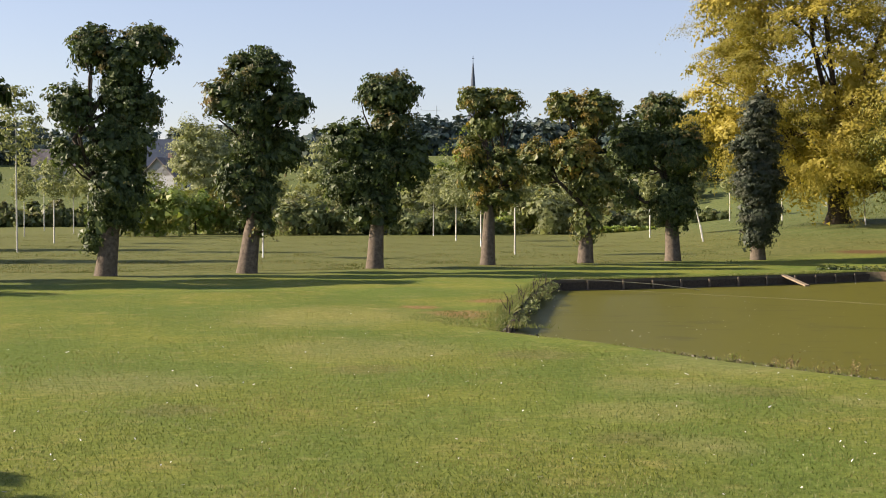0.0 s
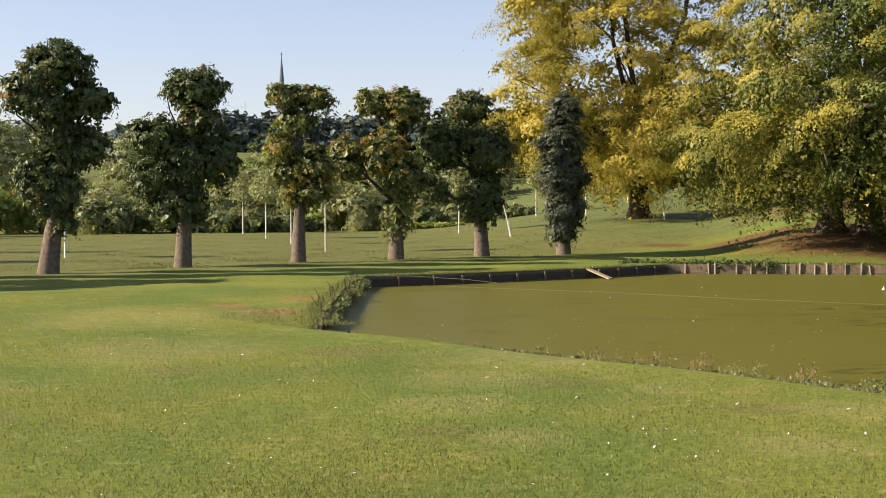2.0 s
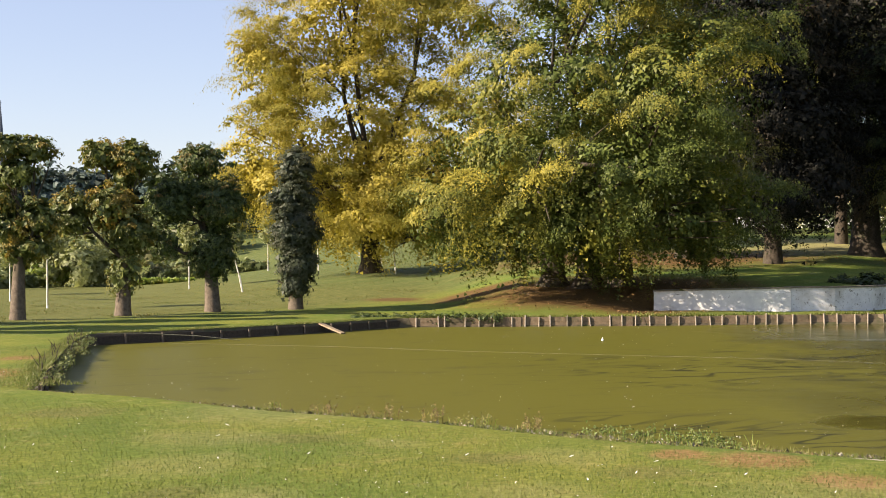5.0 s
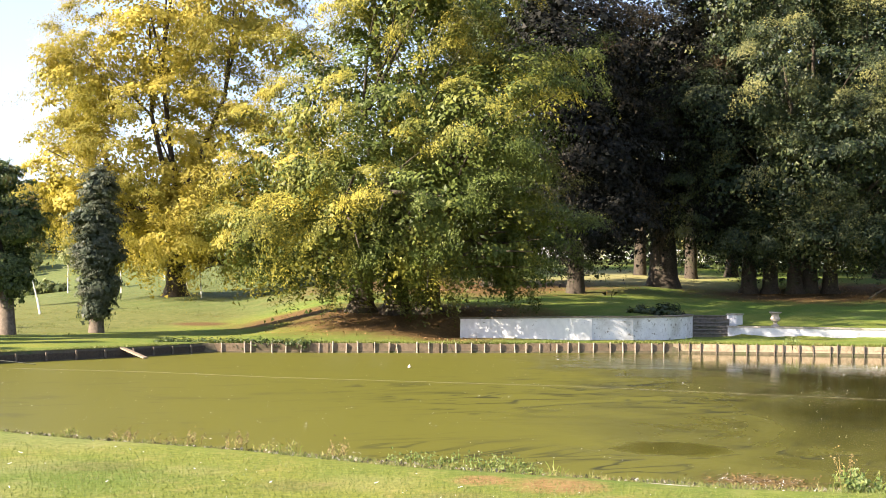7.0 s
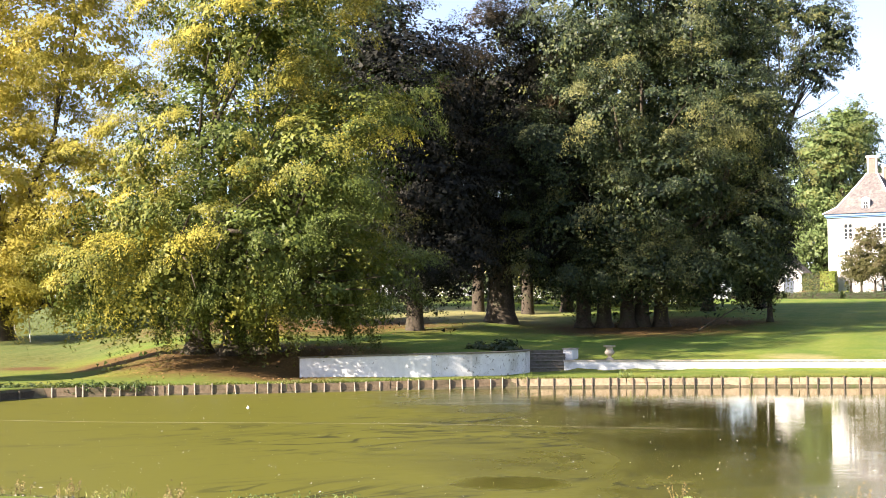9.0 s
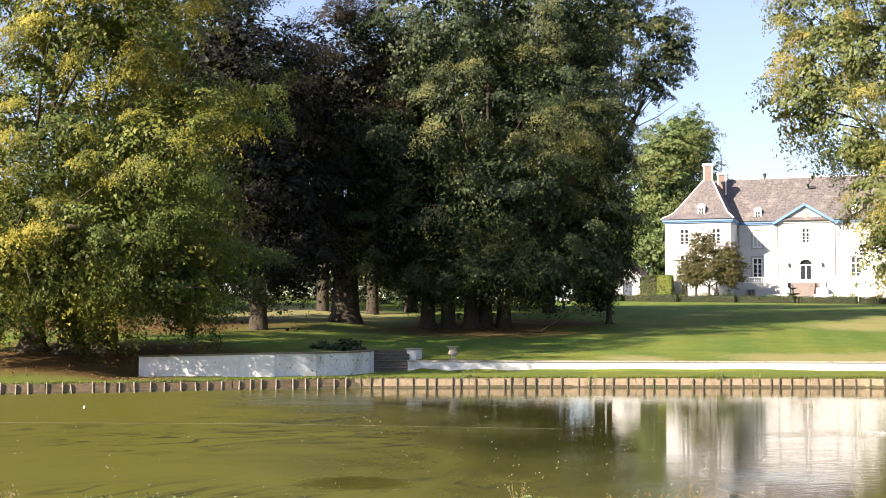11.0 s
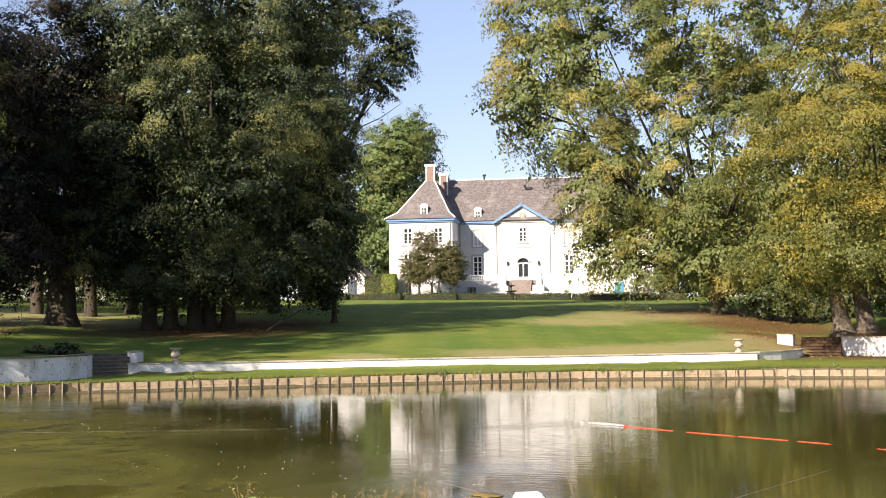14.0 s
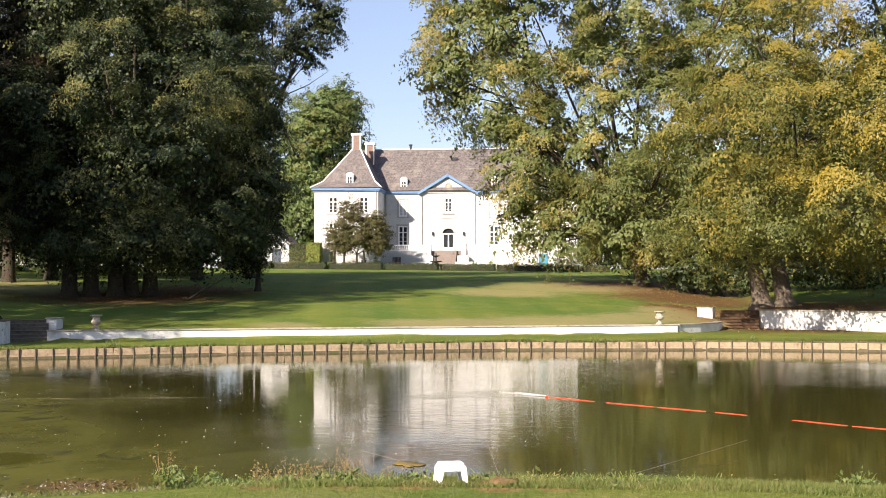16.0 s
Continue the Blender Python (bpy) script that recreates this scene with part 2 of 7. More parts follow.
STAIR = noisy("worn_stair_stone", (0.17, 0.14, 0.125), (0.27, 0.23, 0.205), 6, 0.9, (0.12, 0.105, 0.09), 1.0)
GREYSTONE = noisy("grey_stone", (0.3, 0.3, 0.3), (0.45, 0.45, 0.44), 5, 0.85)
BRICK = noisy("chimney_brick", (0.17, 0.115, 0.095), (0.27, 0.2, 0.17), 6, 0.9)
DARK = noisy("dark_paint", (0.03, 0.035, 0.04), (0.05, 0.055, 0.06), 5, 0.4)
WHITE = noisy("white_paint", (0.76, 0.76, 0.74), (0.85, 0.85, 0.84), 8, 0.5)
STAKE = noisy("pale_stake", (0.5, 0.47, 0.42), (0.7, 0.68, 0.62), 8, 0.8)
ALGAE = noisy("ochre_algae", (0.12, 0.088, 0.022), (0.23, 0.165, 0.05), 18, 0.8)
BARE_EARTH = noisy("bare_earth", (0.12, 0.07, 0.03), (0.3, 0.19, 0.09), 14, 0.95, (0.09, 0.1, 0.03), 4.0, 0.1, 30, 0.02)
SOIL = noisy("bank_soil", (0.06, 0.05, 0.03), (0.12, 0.1, 0.06), 5, 0.95, (0.05, 0.07, 0.02), 1.0)
GLASS, _n, _l, _b = material("window_glass", (0.03, 0.035, 0.04), 0.06, 0, 0.6)
SEED_HEAD = noisy("seed_heads", (0.14, 0.105, 0.045), (0.27, 0.205, 0.095), 20, 0.9)
ORANGE = noisy("orange_plastic", (0.75, 0.06, 0.025), (0.85, 0.1, 0.035), 6, 0.45)
PLASTIC = noisy("white_plastic", (0.8, 0.8, 0.8), (0.86, 0.86, 0.86), 5, 0.4, (0.68, 0.67, 0.64), 3.0)
FEATHER = noisy("white_feather", (0.75, 0.75, 0.73), (0.85, 0.85, 0.84), 30, 0.8)
SODDEN = noisy("sodden_leaves", (0.075, 0.05, 0.014), (0.2, 0.13, 0.04), 24, 0.5)
DEAD_LEAF = noisy("dead_leaves", (0.16, 0.08, 0.03), (0.4, 0.24, 0.1), 30, 0.8)
CORD = noisy("pale_cord", (0.13, 0.125, 0.07), (0.3, 0.285, 0.2), 20, 0.7)
DRY_STICK = noisy("dry_stick", (0.16, 0.14, 0.11), (0.3, 0.27, 0.22), 14, 0.8)
BLIND = noisy("blind_behind_glass", (0.42, 0.43, 0.45), (0.55, 0.56, 0.57), 4, 0.15, None, 1, 0.6)
TEAL = noisy("teal_door_paint", (0.06, 0.25, 0.36), (0.09, 0.3, 0.42), 4, 0.5)
LEAF_SILVER = leaf_material("grey_green_leaves", ((0.05, 0.07, 0.04), (0.07, 0.09, 0.055), (0.1, 0.12, 0.08)), ((0.09, 0.1, 0.06), (0.12, 0.13, 0.08)), 0.4, 0.7)
LEAF_ROSE = leaf_material("rose_leaves", ((0.1, 0.13, 0.05), (0.14, 0.17, 0.06), (0.2, 0.2, 0.08)), ((0.4, 0.2, 0.12), (0.5, 0.3, 0.2)), 0.45, 0.7)
LEAF_OLIVE = leaf_material("olive_brown_leaves", ((0.08, 0.085, 0.03), (0.11, 0.11, 0.04), (0.15, 0.14, 0.05)), ((0.12, 0.11, 0.05), (0.15, 0.12, 0.06)), 0.42, 0.6)
LEAF_WEED = leaf_material("weed_leaves", ((0.13, 0.15, 0.045), (0.2, 0.2, 0.07), (0.28, 0.26, 0.1)), ((0.36, 0.32, 0.12), (0.5, 0.46, 0.24)), 0.45, 0.9)
LEAF_GRASS = leaf_material("grass_blades", ((0.085, 0.122, 0.026), (0.128, 0.165, 0.038), (0.175, 0.2, 0.055)), ((0.21, 0.2, 0.065), (0.28, 0.25, 0.1)), 0.38, 0.6, 0.3, 0.3)
LEAF_MEADOW = leaf_material("meadow_blades", ((0.075, 0.1, 0.026), (0.11, 0.135, 0.036), (0.155, 0.17, 0.055)), ((0.17, 0.155, 0.05), (0.23, 0.195, 0.08)), 0.42, 0.3, 0.2, 0.25)
# mossy stone, its base darkened to hold the tree shade on the steps
SHADED_MOSSY = noisy("shaded_mossy_stone", (0.1, 0.088, 0.068), (0.2, 0.175, 0.14), 9, 0.9, (0.07, 0.08, 0.035), 1.5)
# brown of fallen leaves, darkened further to include the maple's shade
SHADED_LEAFY_STEP = noisy("shaded_leaf_strewn_stone", (0.028, 0.019, 0.012), (0.11, 0.062, 0.032), 12, 0.9)


# ---- ground, pond and water ----
POND = [(1.4, 29.2), (2.3, 36.0), (3.0, 41.5), (3.9, 46.2), (6.5, 46.9), (9.9, 48.3), (13.5, 49.8), (17.3, 52.1), (21.6, 50.5), (26.0, 48.8),
        (30.7, 47.4), (36.6, 45.4), (44.8, 39.6), (54.9, 30.8), (60.2, 22.5), (62.5, 15.5), (63.8, 6.0), (62.0, -8.0), (54.0, -20.0), (40.0, -24.0),
        (28.0, -16.0), (21.5, -4.0), (19.3, 4.3), (18.2, 7.1), (17.0, 9.5), (15.0, 12.1), (12.6, 14.0), (11.1, 15.7), (9.8, 17.4), (8.6, 19.2),
        (7.0, 21.4), (5.9, 22.8), (4.5, 25.0), (2.8, 27.0)]
POND_MID = np.array([33.0, 20.0])


def outline(step=0.7):
    """The pond's edge as evenly spaced points."""
    p = np.array(POND + POND[:1])
    seg = np.linalg.norm(np.diff(p, axis=0), axis=1)
    s = np.concatenate([[0], np.cumsum(seg)])
    n = int(s[-1] / step)
    q = np.linspace(0, s[-1], n, endpoint=False)
    return np.stack([np.interp(q, s, p[:, 0]), np.interp(q, s, p[:, 1])], 1)


WALL_A, WALL_B = np.array([43.2, 49.6]), np.array([68.3, 27.3])
WALL_N = np.array([0.664, 0.747])


def terrain(x, y):
    """Height of the ground: flat round the pond, rising behind the far walls and on the hill."""
    x, y = np.asarray(x, float), np.asarray(y, float)
    d = np.hypot(x, y)
    az = np.degrees(np.arctan2(x, y))
    z = np.full(x.shape, 0.42)
    # open field, rising to the right
    s1 = 0.045 * smooth(az, 5, 19)
    field = s1 * np.maximum(d - 66, 0)
    field = np.minimum(field, s1 * 110)
    # under the old trees: a bank behind the curved wall and the steps
    foot = np.interp(az, [18, 28.5, 30, 35, 37.5, 39.3, 39.7, 42], [62, 62, 61.9, 61.2, 62.3, 67.2, 68.4, 69.6])
    half = np.interp(az, [26.5, 29.2], [8.0, 0.45])
    wood = 1.0 * smooth(d - foot, -half, half) + 0.055 * np.clip(d - foot - 1, 0, 105)
    # the lawn before the house
    u = (x - WALL_A[0]) * WALL_N[0] + (y - WALL_A[1]) * WALL_N[1]
    lawn = 0.08 * smooth(u, -6, -1) + 0.38 * smooth(u, -0.25, 0.35) + 0.066 * np.clip(u, 0, 40) + 0.036 * np.clip(u - 40, 0, 60)
    foot3 = np.interp(az, [68.0, 70.3, 72, 74.2, 76.7, 80.7, 86.8], [74.0, 81.0, 83.5, 81.9, 79.0, 75.4, 71.5])
    east = 0.08 + (0.38 + 0.65 * smooth(az, 71.0, 71.8)) * smooth(d - foot3, -0.3, 0.4) + 0.055 * np.clip(d - foot3, 0, 110)
    w3 = smooth(az, 67.8, 68.6)
    lawn = lawn * (1 - w3) + east * w3
    w1, w2 = smooth(az, 19, 25), smooth(az, 40.9, 41.5)
    rise = (field * (1 - w1) + wood * w1) * (1 - w2) + lawn * w2
    rise = np.where((d < 50) | (az < -60) | (az > 130), 0, rise)
    far = np.minimum(0.09 * np.maximum(d - 185, 0), 18) * smooth(az, -50, -25) * (1 - smooth(az, 9, 22))
    far = far * (1 - smooth(d, 900, 1800))
    return z + rise + far


def ground_z(x, y):
    return float(terrain(np.array([x]), np.array([y]))[0])


def litter_nodes(ns, ls, spots, scale=0.35):
    """A mask of fallen leaves under the crowns: round spots with ragged edges."""
    g = ns.new("ShaderNodeNewGeometry")
    ragged = noise_tex(ns, ls, scale, 6, 0.75, g.outputs["Position"])
    total = None
    for x, y, r in spots:
        d = ns.new("ShaderNodeVectorMath")
        d.operation = "DISTANCE"
        flat = ns.new("ShaderNodeVectorMath")
        flat.operation = "MULTIPLY"
        flat.inputs[1].default_value = (1, 1, 0)
        ls.new(g.outputs["Position"], flat.inputs[0])
        ls.new(flat.outputs[0], d.inputs[0])
        d.inputs[1].default_value = (x, y, 0)
        a = ns.new("ShaderNodeMath")
        a.operation = "MULTIPLY_ADD"
        ls.new(ragged, a.inputs[0])
        a.inputs[1].default_value = r * 1.5
        ls.new(d.outputs["Value"], a.inputs[2])
        f = ns.new("ShaderNodeMapRange")
        f.inputs["From Min"].default_value, f.inputs["From Max"].default_value = r * 1.9, r * 1.3
        ls.new(a.outputs[0], f.inputs["Value"])
        if total is None:
            total = f.outputs["Result"]
        else:
            m = ns.new("ShaderNodeMath")
            m.operation = "MAXIMUM"
            ls.new(total, m.inputs[0])
            ls.new(f.outputs["Result"], m.inputs[1])
            total = m.outputs[0]
    return total


def make_grass_material(name="lawn"):
    m, ns, ls, b = material(name, (0.14, 0.17, 0.04), 0.85, 0, 0.08)
    g = ns.new("ShaderNodeNewGeometry")
    fine = noise_tex(ns, ls, 9, 9, 0.85, g.outputs["Position"])
    mid = noise_tex(ns, ls, 1.7, 5, 0.7, g.outputs["Position"])
    wide = noise_tex(ns, ls, 0.22, 4, 0.6, g.outputs["Position"])
    c1 = ramp(ns, ls, fine, [(0.3, (0.068, 0.09, 0.019)), (0.5, (0.152, 0.174, 0.035)), (0.7, (0.268, 0.276, 0.075))])
    dry = ramp(ns, ls, fine, [(0.3, (0.19, 0.165, 0.055)), (0.7, (0.35, 0.3, 0.12))])
    f = ns.new("ShaderNodeMapRange")
    f.inputs["From Min"].default_value, f.inputs["From Max"].default_value = 0.54, 0.76
    ls.new(mid, f.inputs["Value"])
    c = mix(ns, ls, f.outputs["Result"], c1, dry)
    f2 = ns.new("ShaderNodeMapRange")
    f2.inputs["From Min"].default_value, f2.inputs["From Max"].default_value = 0.42, 0.62
    ls.new(wide, f2.inputs["Value"])
    green = mix(ns, ls, 1.0, c, (0.8, 0.92, 0.78), "MULTIPLY")
    warm = mix(ns, ls, 1.0, c, (1.2, 1.1, 0.92), "MULTIPLY")
    c = mix(ns, ls, f2.outputs["Result"], green, warm)
    # rough meadow beyond the row of trees
    sep = ns.new("ShaderNodeSeparateXYZ")
    ls.new(g.outputs["Position"], sep.inputs[0])
    lean = ns.new("ShaderNodeMath")
    lean.operation = "MULTIPLY_ADD"
    ls.new(sep.outputs["X"], lean.inputs[0])
    lean.inputs[1].default_value = -0.62
    ls.new(sep.outputs["Y"], lean.inputs[2])
    mead = ns.new("ShaderNodeMapRange")
    mead.inputs["From Min"].default_value, mead.inputs["From Max"].default_value = 51.0, 56.0
    ls.new(lean.outputs[0], mead.inputs["Value"])
    rough_c = ramp(ns, ls, noise_tex(ns, ls, 2.4, 8, 0.8, g.outputs["Position"]), [(0.3, (0.06, 0.074, 0.02)), (0.5, (0.135, 0.14, 0.04)), (0.7, (0.225, 0.2, 0.07))])
    c = mix(ns, ls, mead.outputs["Result"], c, rough_c)
    # mowing stripes on the house lawn
    across = ns.new("ShaderNodeVectorMath")
    across.operation = "DOT_PRODUCT"
    ls.new(g.outputs["Position"], across.inputs[0])
    across.inputs[1].default_value = (0.574 * 2.4, -0.819 * 2.4, 0)
    wave = ns.new("ShaderNodeMath")
    wave.operation = "SINE"
    ls.new(across.outputs["Value"], wave.inputs[0])
    soft = ns.new("ShaderNodeMapRange")
    soft.inputs["From Min"].default_value, soft.inputs["From Max"].default_value = -0.4, 0.4
    soft.inputs["To Min"].default_value, soft.inputs["To Max"].default_value = 0.0, 0.5
    ls.new(wave.outputs[0], soft.inputs["Value"])
    up = ns.new("ShaderNodeMapRange")
    up.inputs["From Min"].default_value, up.inputs["From Max"].default_value = 0.95, 1.3
    ls.new(sep.outputs["Z"], up.inputs["Value"])
    both = ns.new("ShaderNodeMath")
    both.operation = "MULTIPLY"
    ls.new(soft.outputs["Result"], both.inputs[0])
    ls.new(up.outputs["Result"], both.inputs[1])
    c = mix(ns, ls, up.outputs["Result"], c, mix(ns, ls, 1.0, c, (0.97, 1.05, 1.12), "MULTIPLY"))
    c = mix(ns, ls, both.outputs[0], c, mix(ns, ls, 1.0, c, (0.72, 0.86, 0.72), "MULTIPLY"))
    brown = ramp(ns, ls, fine, [(0.3, (0.06, 0.035, 0.014)), (0.7, (0.22, 0.13, 0.05))])
    mask = litter_nodes(ns, ls, LITTER)
    c = mix(ns, ls, mask, c, brown)
    bare = ramp(ns, ls, fine, [(0.35, (0.13, 0.07, 0.022)), (0.65, (0.4, 0.25, 0.1))])
    straw = ramp(ns, ls, fine, [(0.3, (0.26, 0.2, 0.08)), (0.7, (0.5, 0.4, 0.2))])
    c = mix(ns, ls, litter_nodes(ns, ls, BARE, 3.2), c, bare)
    dim = ns.new("ShaderNodeMath")
    dim.operation = "MULTIPLY"
    ls.new(litter_nodes(ns, ls, STRAW, 1.5), dim.inputs[0])
    dim.inputs[1].default_value = 0.62
    c = mix(ns, ls, dim.outputs[0], c, straw)
    faint = ns.new("ShaderNodeMath")
    faint.operation = "MULTIPLY"
    ls.new(litter_nodes(ns, ls, FADED, 1.1), faint.inputs[0])
    faint.inputs[1].default_value = 0.2
    c = mix(ns, ls, faint.outputs[0], c, straw)
    thin_turf = ns.new("ShaderNodeMath")
    thin_turf.operation = "MULTIPLY"
    ls.new(litter_nodes(ns, ls, WORN, 2.2), thin_turf.inputs[0])
    thin_turf.inputs[1].default_value = 0.5
    c = mix(ns, ls, thin_turf.outputs[0], c, ramp(ns, ls, fine, [(0.35, (0.07, 0.06, 0.02)), (0.65, (0.24, 0.2, 0.075))]))
    c = mix(ns, ls, 1.0, c, (0.84, 0.89, 0.92), "MULTIPLY")
    ls.new(c, b.inputs["Base Color"])
    bump(ns, ls, fine, b, 0.4, 0.05)
    return m


THREADS = [(21.0, 29.0, 9.0), (27.0, 24.0, 11.0), (14.0, 18.0, 6.0), (34.0, 30.0, 12.0)]
STIRRED = [(15.2, 18.9, 1.1), (32.6, 18.6, 1.5), (22.2, 14.4, 1.25), (32.1, 18.4, 1.6), (30.4, 19.2, 1.0), (26.6, 7.7, 0.8)]
WAKE = [(33.5, 20.0, 6.0), (29.0, 15.0, 5.0), (40.0, 20.0, 6.0), (24.0, 14.0, 3.5), (44.0, 12.0, 6.0)]
BARE = [(0.4, 31.6, 0.9), (1.3, 35.5, 0.7), (-0.6, 33.5, 0.6), (9.3, 13.9, 0.7), (8.66, 14.7, 0.45), (9.4, 12.2, 0.6), (15.3, 8.65, 0.35), (14.4, 9.4, 0.3), (14.6, 9.3, 0.4), (15.2, 8.6, 0.4), (13.2, 11.0, 0.4), (13.8, 10.1, 0.4), (14.2, 9.3, 0.35), (14.8, 8.35, 0.45), (15.1, 7.7, 0.3)]
WORN = [(4.4, 18.0, 0.7), (6.3, 15.4, 0.6), (2.1, 14.4, 0.5), (7.6, 13.6, 0.6), (-1.2, 20.5, 0.8), (-3.4, 16.2, 0.6), (1.6, 22.6, 0.9)]
FADED = [(5.56, 17.0, 0.5), (5.7, 12.9, 0.8), (2.5, 16.3, 0.9), (3.2, 18.7, 1.2), (2.85, 13.9, 0.6), (4.6, 21.4, 1.8), (-1.5, 23.5, 2.2), (-4.6, 19.0, 1.6), (-2.6, 30.5, 3.0), (7.2, 15.2, 0.8), (10.0, 9.2, 2.2), (12.4, 9.6, 1.2), (11.6, 7.4, 2.2), (13.0, 6.0, 2.0), (8.6, 11.2, 1.6)]
STRAW = [(60.0, 79.0, 9.0), (66.0, 86.0, 8.0), (54.0, 43.6, 2.0), (60.0, 38.8, 3.0), (62.5, 37.0, 3.0), (65.5, 34.5, 4.0), (68.5, 32.5, 4.0), (71.5, 31.0, 4.0), (75.0, 30.0, 4.0), (79.0, 31.5, 3.5), (95.0, 48.0, 7.0), (86.0, 48.0, 5.0)]
LITTER = [(25.5, 64.0, 3.2), (22.0, 67.5, 1.8), (62.0, 64.0, 8.0), (70.0, 66.0, 6.0), (29.5, 57.0, 7.5), (43.0, 76.0, 12.0), (104.0, 43.0, 10.0), (100.0, 40.0, 9.0), (92.0, 36.0, 7.0), (83.0, 31.5, 4.0), (78.5, 27.2, 3.2), (80.0, 24.0, 9.0)]
GRASS = make_grass_material()


def make_ground():
    edge = outline()
    n = len(edge)
    out = edge - POND_MID
    out /= np.linalg.norm(out, axis=1)[:, None]
    off = np.concatenate([np.arange(0, 30, 0.5), 30 * 1.055 ** np.arange(0, 90)])
    rings, zs = [], []
    for k, o in enumerate(off):
        p = edge + out * o
        z = terrain(p[:, 0], p[:, 1])
        bumpy = 0.03 * np.sin(p[:, 0] * 0.9 + 1.3) * np.sin(p[:, 1] * 0.7) if o > 1 else 0
        near = smooth(edge[:, 0] * 0.72 + edge[:, 1] * 0.69, 23.5, 20.8) * (edge[:, 1] > -6)
        z = z - 0.27 * near * (1 - smooth(o, 0, 2.5))
        rings.append(p)
        zs.append(z + bumpy * (np.hypot(p[:, 0], p[:, 1]) < 120) - (0.03 if k == 0 else 0))
    # steep bank and bed
    inner = [edge - out * 0.05, edge - out * 0.25, edge - out * 2.0, POND_MID + (edge - POND_MID) * 0.5, POND_MID + (edge - POND_MID) * 0.02]
    inz = [0.1, -0.35, -0.9, -1.2, -1.2]
    pts = [np.column_stack([p, np.full(n, z)]) for p, z in zip(inner[::-1], inz[::-1])] + [np.column_stack([p, z]) for p, z in zip(rings, zs)]
    m = len(pts)
    i, j = np.meshgrid(np.arange(m - 1), np.arange(n), indexing="ij")
    j2 = (j + 1) % n
    faces = np.stack([i * n + j, (i + 1) * n + j, (i + 1) * n + j2, i * n + j2], -1).reshape(-1, 4)
    ob = mesh_np("ground", np.concatenate(pts), faces, GRASS, None, "", True)
    ob.data.materials.append(SOIL)
    idx = np.zeros(len(faces), np.int32)
    idx[: n * 5] = 1
    ob.data.polygons.foreach_set("material_index", idx)
    tagged(ob, "mown autumn lawn with dry patches round the pond", "ground", kind="structure")
    return ob


def make_water():
    m, ns, ls, b = material("pond_water", (0.13, 0.115, 0.025), 0.06, 0, 0.5)
    b.inputs["IOR"].default_value = 1.33
    g = ns.new("ShaderNodeNewGeometry")
    sep = ns.new("ShaderNodeSeparateXYZ")
    ls.new(g.outputs["Position"], sep.inputs[0])
    swirl = noise_tex(ns, ls, 0.12, 5, 0.6, g.outputs["Position"], 1.6)
    # algae film lies thick in the western half and thins out to the east
    east = ns.new("ShaderNodeMath")
    east.operation = "MULTIPLY_ADD"
    ls.new(swirl, east.inputs[0])
    east.inputs[1].default_value = 14.0
    cross = ns.new("ShaderNodeMath")
    cross.operation = "MULTIPLY_ADD"
    ls.new(sep.outputs["Y"], cross.inputs[0])
    cross.inputs[1].default_value = -0.45
    xs = ns.new("ShaderNodeMath")
    xs.operation = "MULTIPLY"
    ls.new(sep.outputs["X"], xs.inputs[0])
    xs.inputs[1].default_value = 0.8
    ls.new(xs.outputs[0], cross.inputs[2])
    ls.new(cross.outputs[0], east.inputs[2])
    film = ns.new("ShaderNodeMapRange")
    film.inputs["From Min"].default_value, film.inputs["From Max"].default_value = 17.5, 9.5
    ls.new(east.outputs[0], film.inputs["Value"])
    c = mix(ns, ls, film.outputs["Result"], (0.047, 0.044, 0.011), (0.098, 0.096, 0.018))
    bend = ns.new("ShaderNodeMapping")
    bend.inputs["Rotation"].default_value = (0, 0, radians(32))
    bend.inputs["Scale"].default_value = (0.16, 0.5, 1.0)
    ls.new(g.outputs["Position"], bend.inputs["Vector"])
    streak = noise_tex(ns, ls, 1.0, 5, 0.65, bend.outputs["Vector"], 3.0)
    dark = ns.new("ShaderNodeMapRange")
    dark.inputs["From Min"].default_value, dark.inputs["From Max"].default_value = 0.57, 0.66
    ls.new(streak, dark.inputs["Value"])
    half = ns.new("ShaderNodeMath")
    half.operation = "MULTIPLY"
    ls.new(dark.outputs["Result"], half.inputs[0])
    half.inputs[1].default_value = 0.6
    c = mix(ns, ls, half.outputs[0], c, (0.06, 0.058, 0.018))
    # thin dark threads where the film has parted
    thread_way = ns.new("ShaderNodeMapping")
    thread_way.inputs["Rotation"].default_value = (0, 0, radians(36))
    thread_way.inputs["Scale"].default_value = (0.1, 0.3, 1.0)
    ls.new(g.outputs["Position"], thread_way.inputs["Vector"])
    field = noise_tex(ns, ls, 1.0, 3, 0.5, thread_way.outputs["Vector"], 2.2)
    folds = ns.new("ShaderNodeMath")
    folds.operation = "PINGPONG"
    folds.inputs[1].default_value = 0.085
    ls.new(field, folds.inputs[0])
    thin = ns.new("ShaderNodeMapRange")
    thin.inputs["From Min"].default_value, thin.inputs["From Max"].default_value = 0.021, 0.005
    ls.new(folds.outputs[0], thin.inputs["Value"])
    broken = ns.new("ShaderNodeMapRange")
    broken.inputs["From Min"].default_value, broken.inputs["From Max"].default_value = 0.36, 0.54
    ls.new(noise_tex(ns, ls, 0.16, 4, 0.7, g.outputs["Position"]), broken.inputs["Value"])
    where = litter_nodes(ns, ls, THREADS, 0.2)
    cut = ns.new("ShaderNodeMath")
    cut.operation = "MULTIPLY"
    ls.new(thin.outputs["Result"], cut.inputs[0])
    ls.new(broken.outputs["Result"], cut.inputs[1])
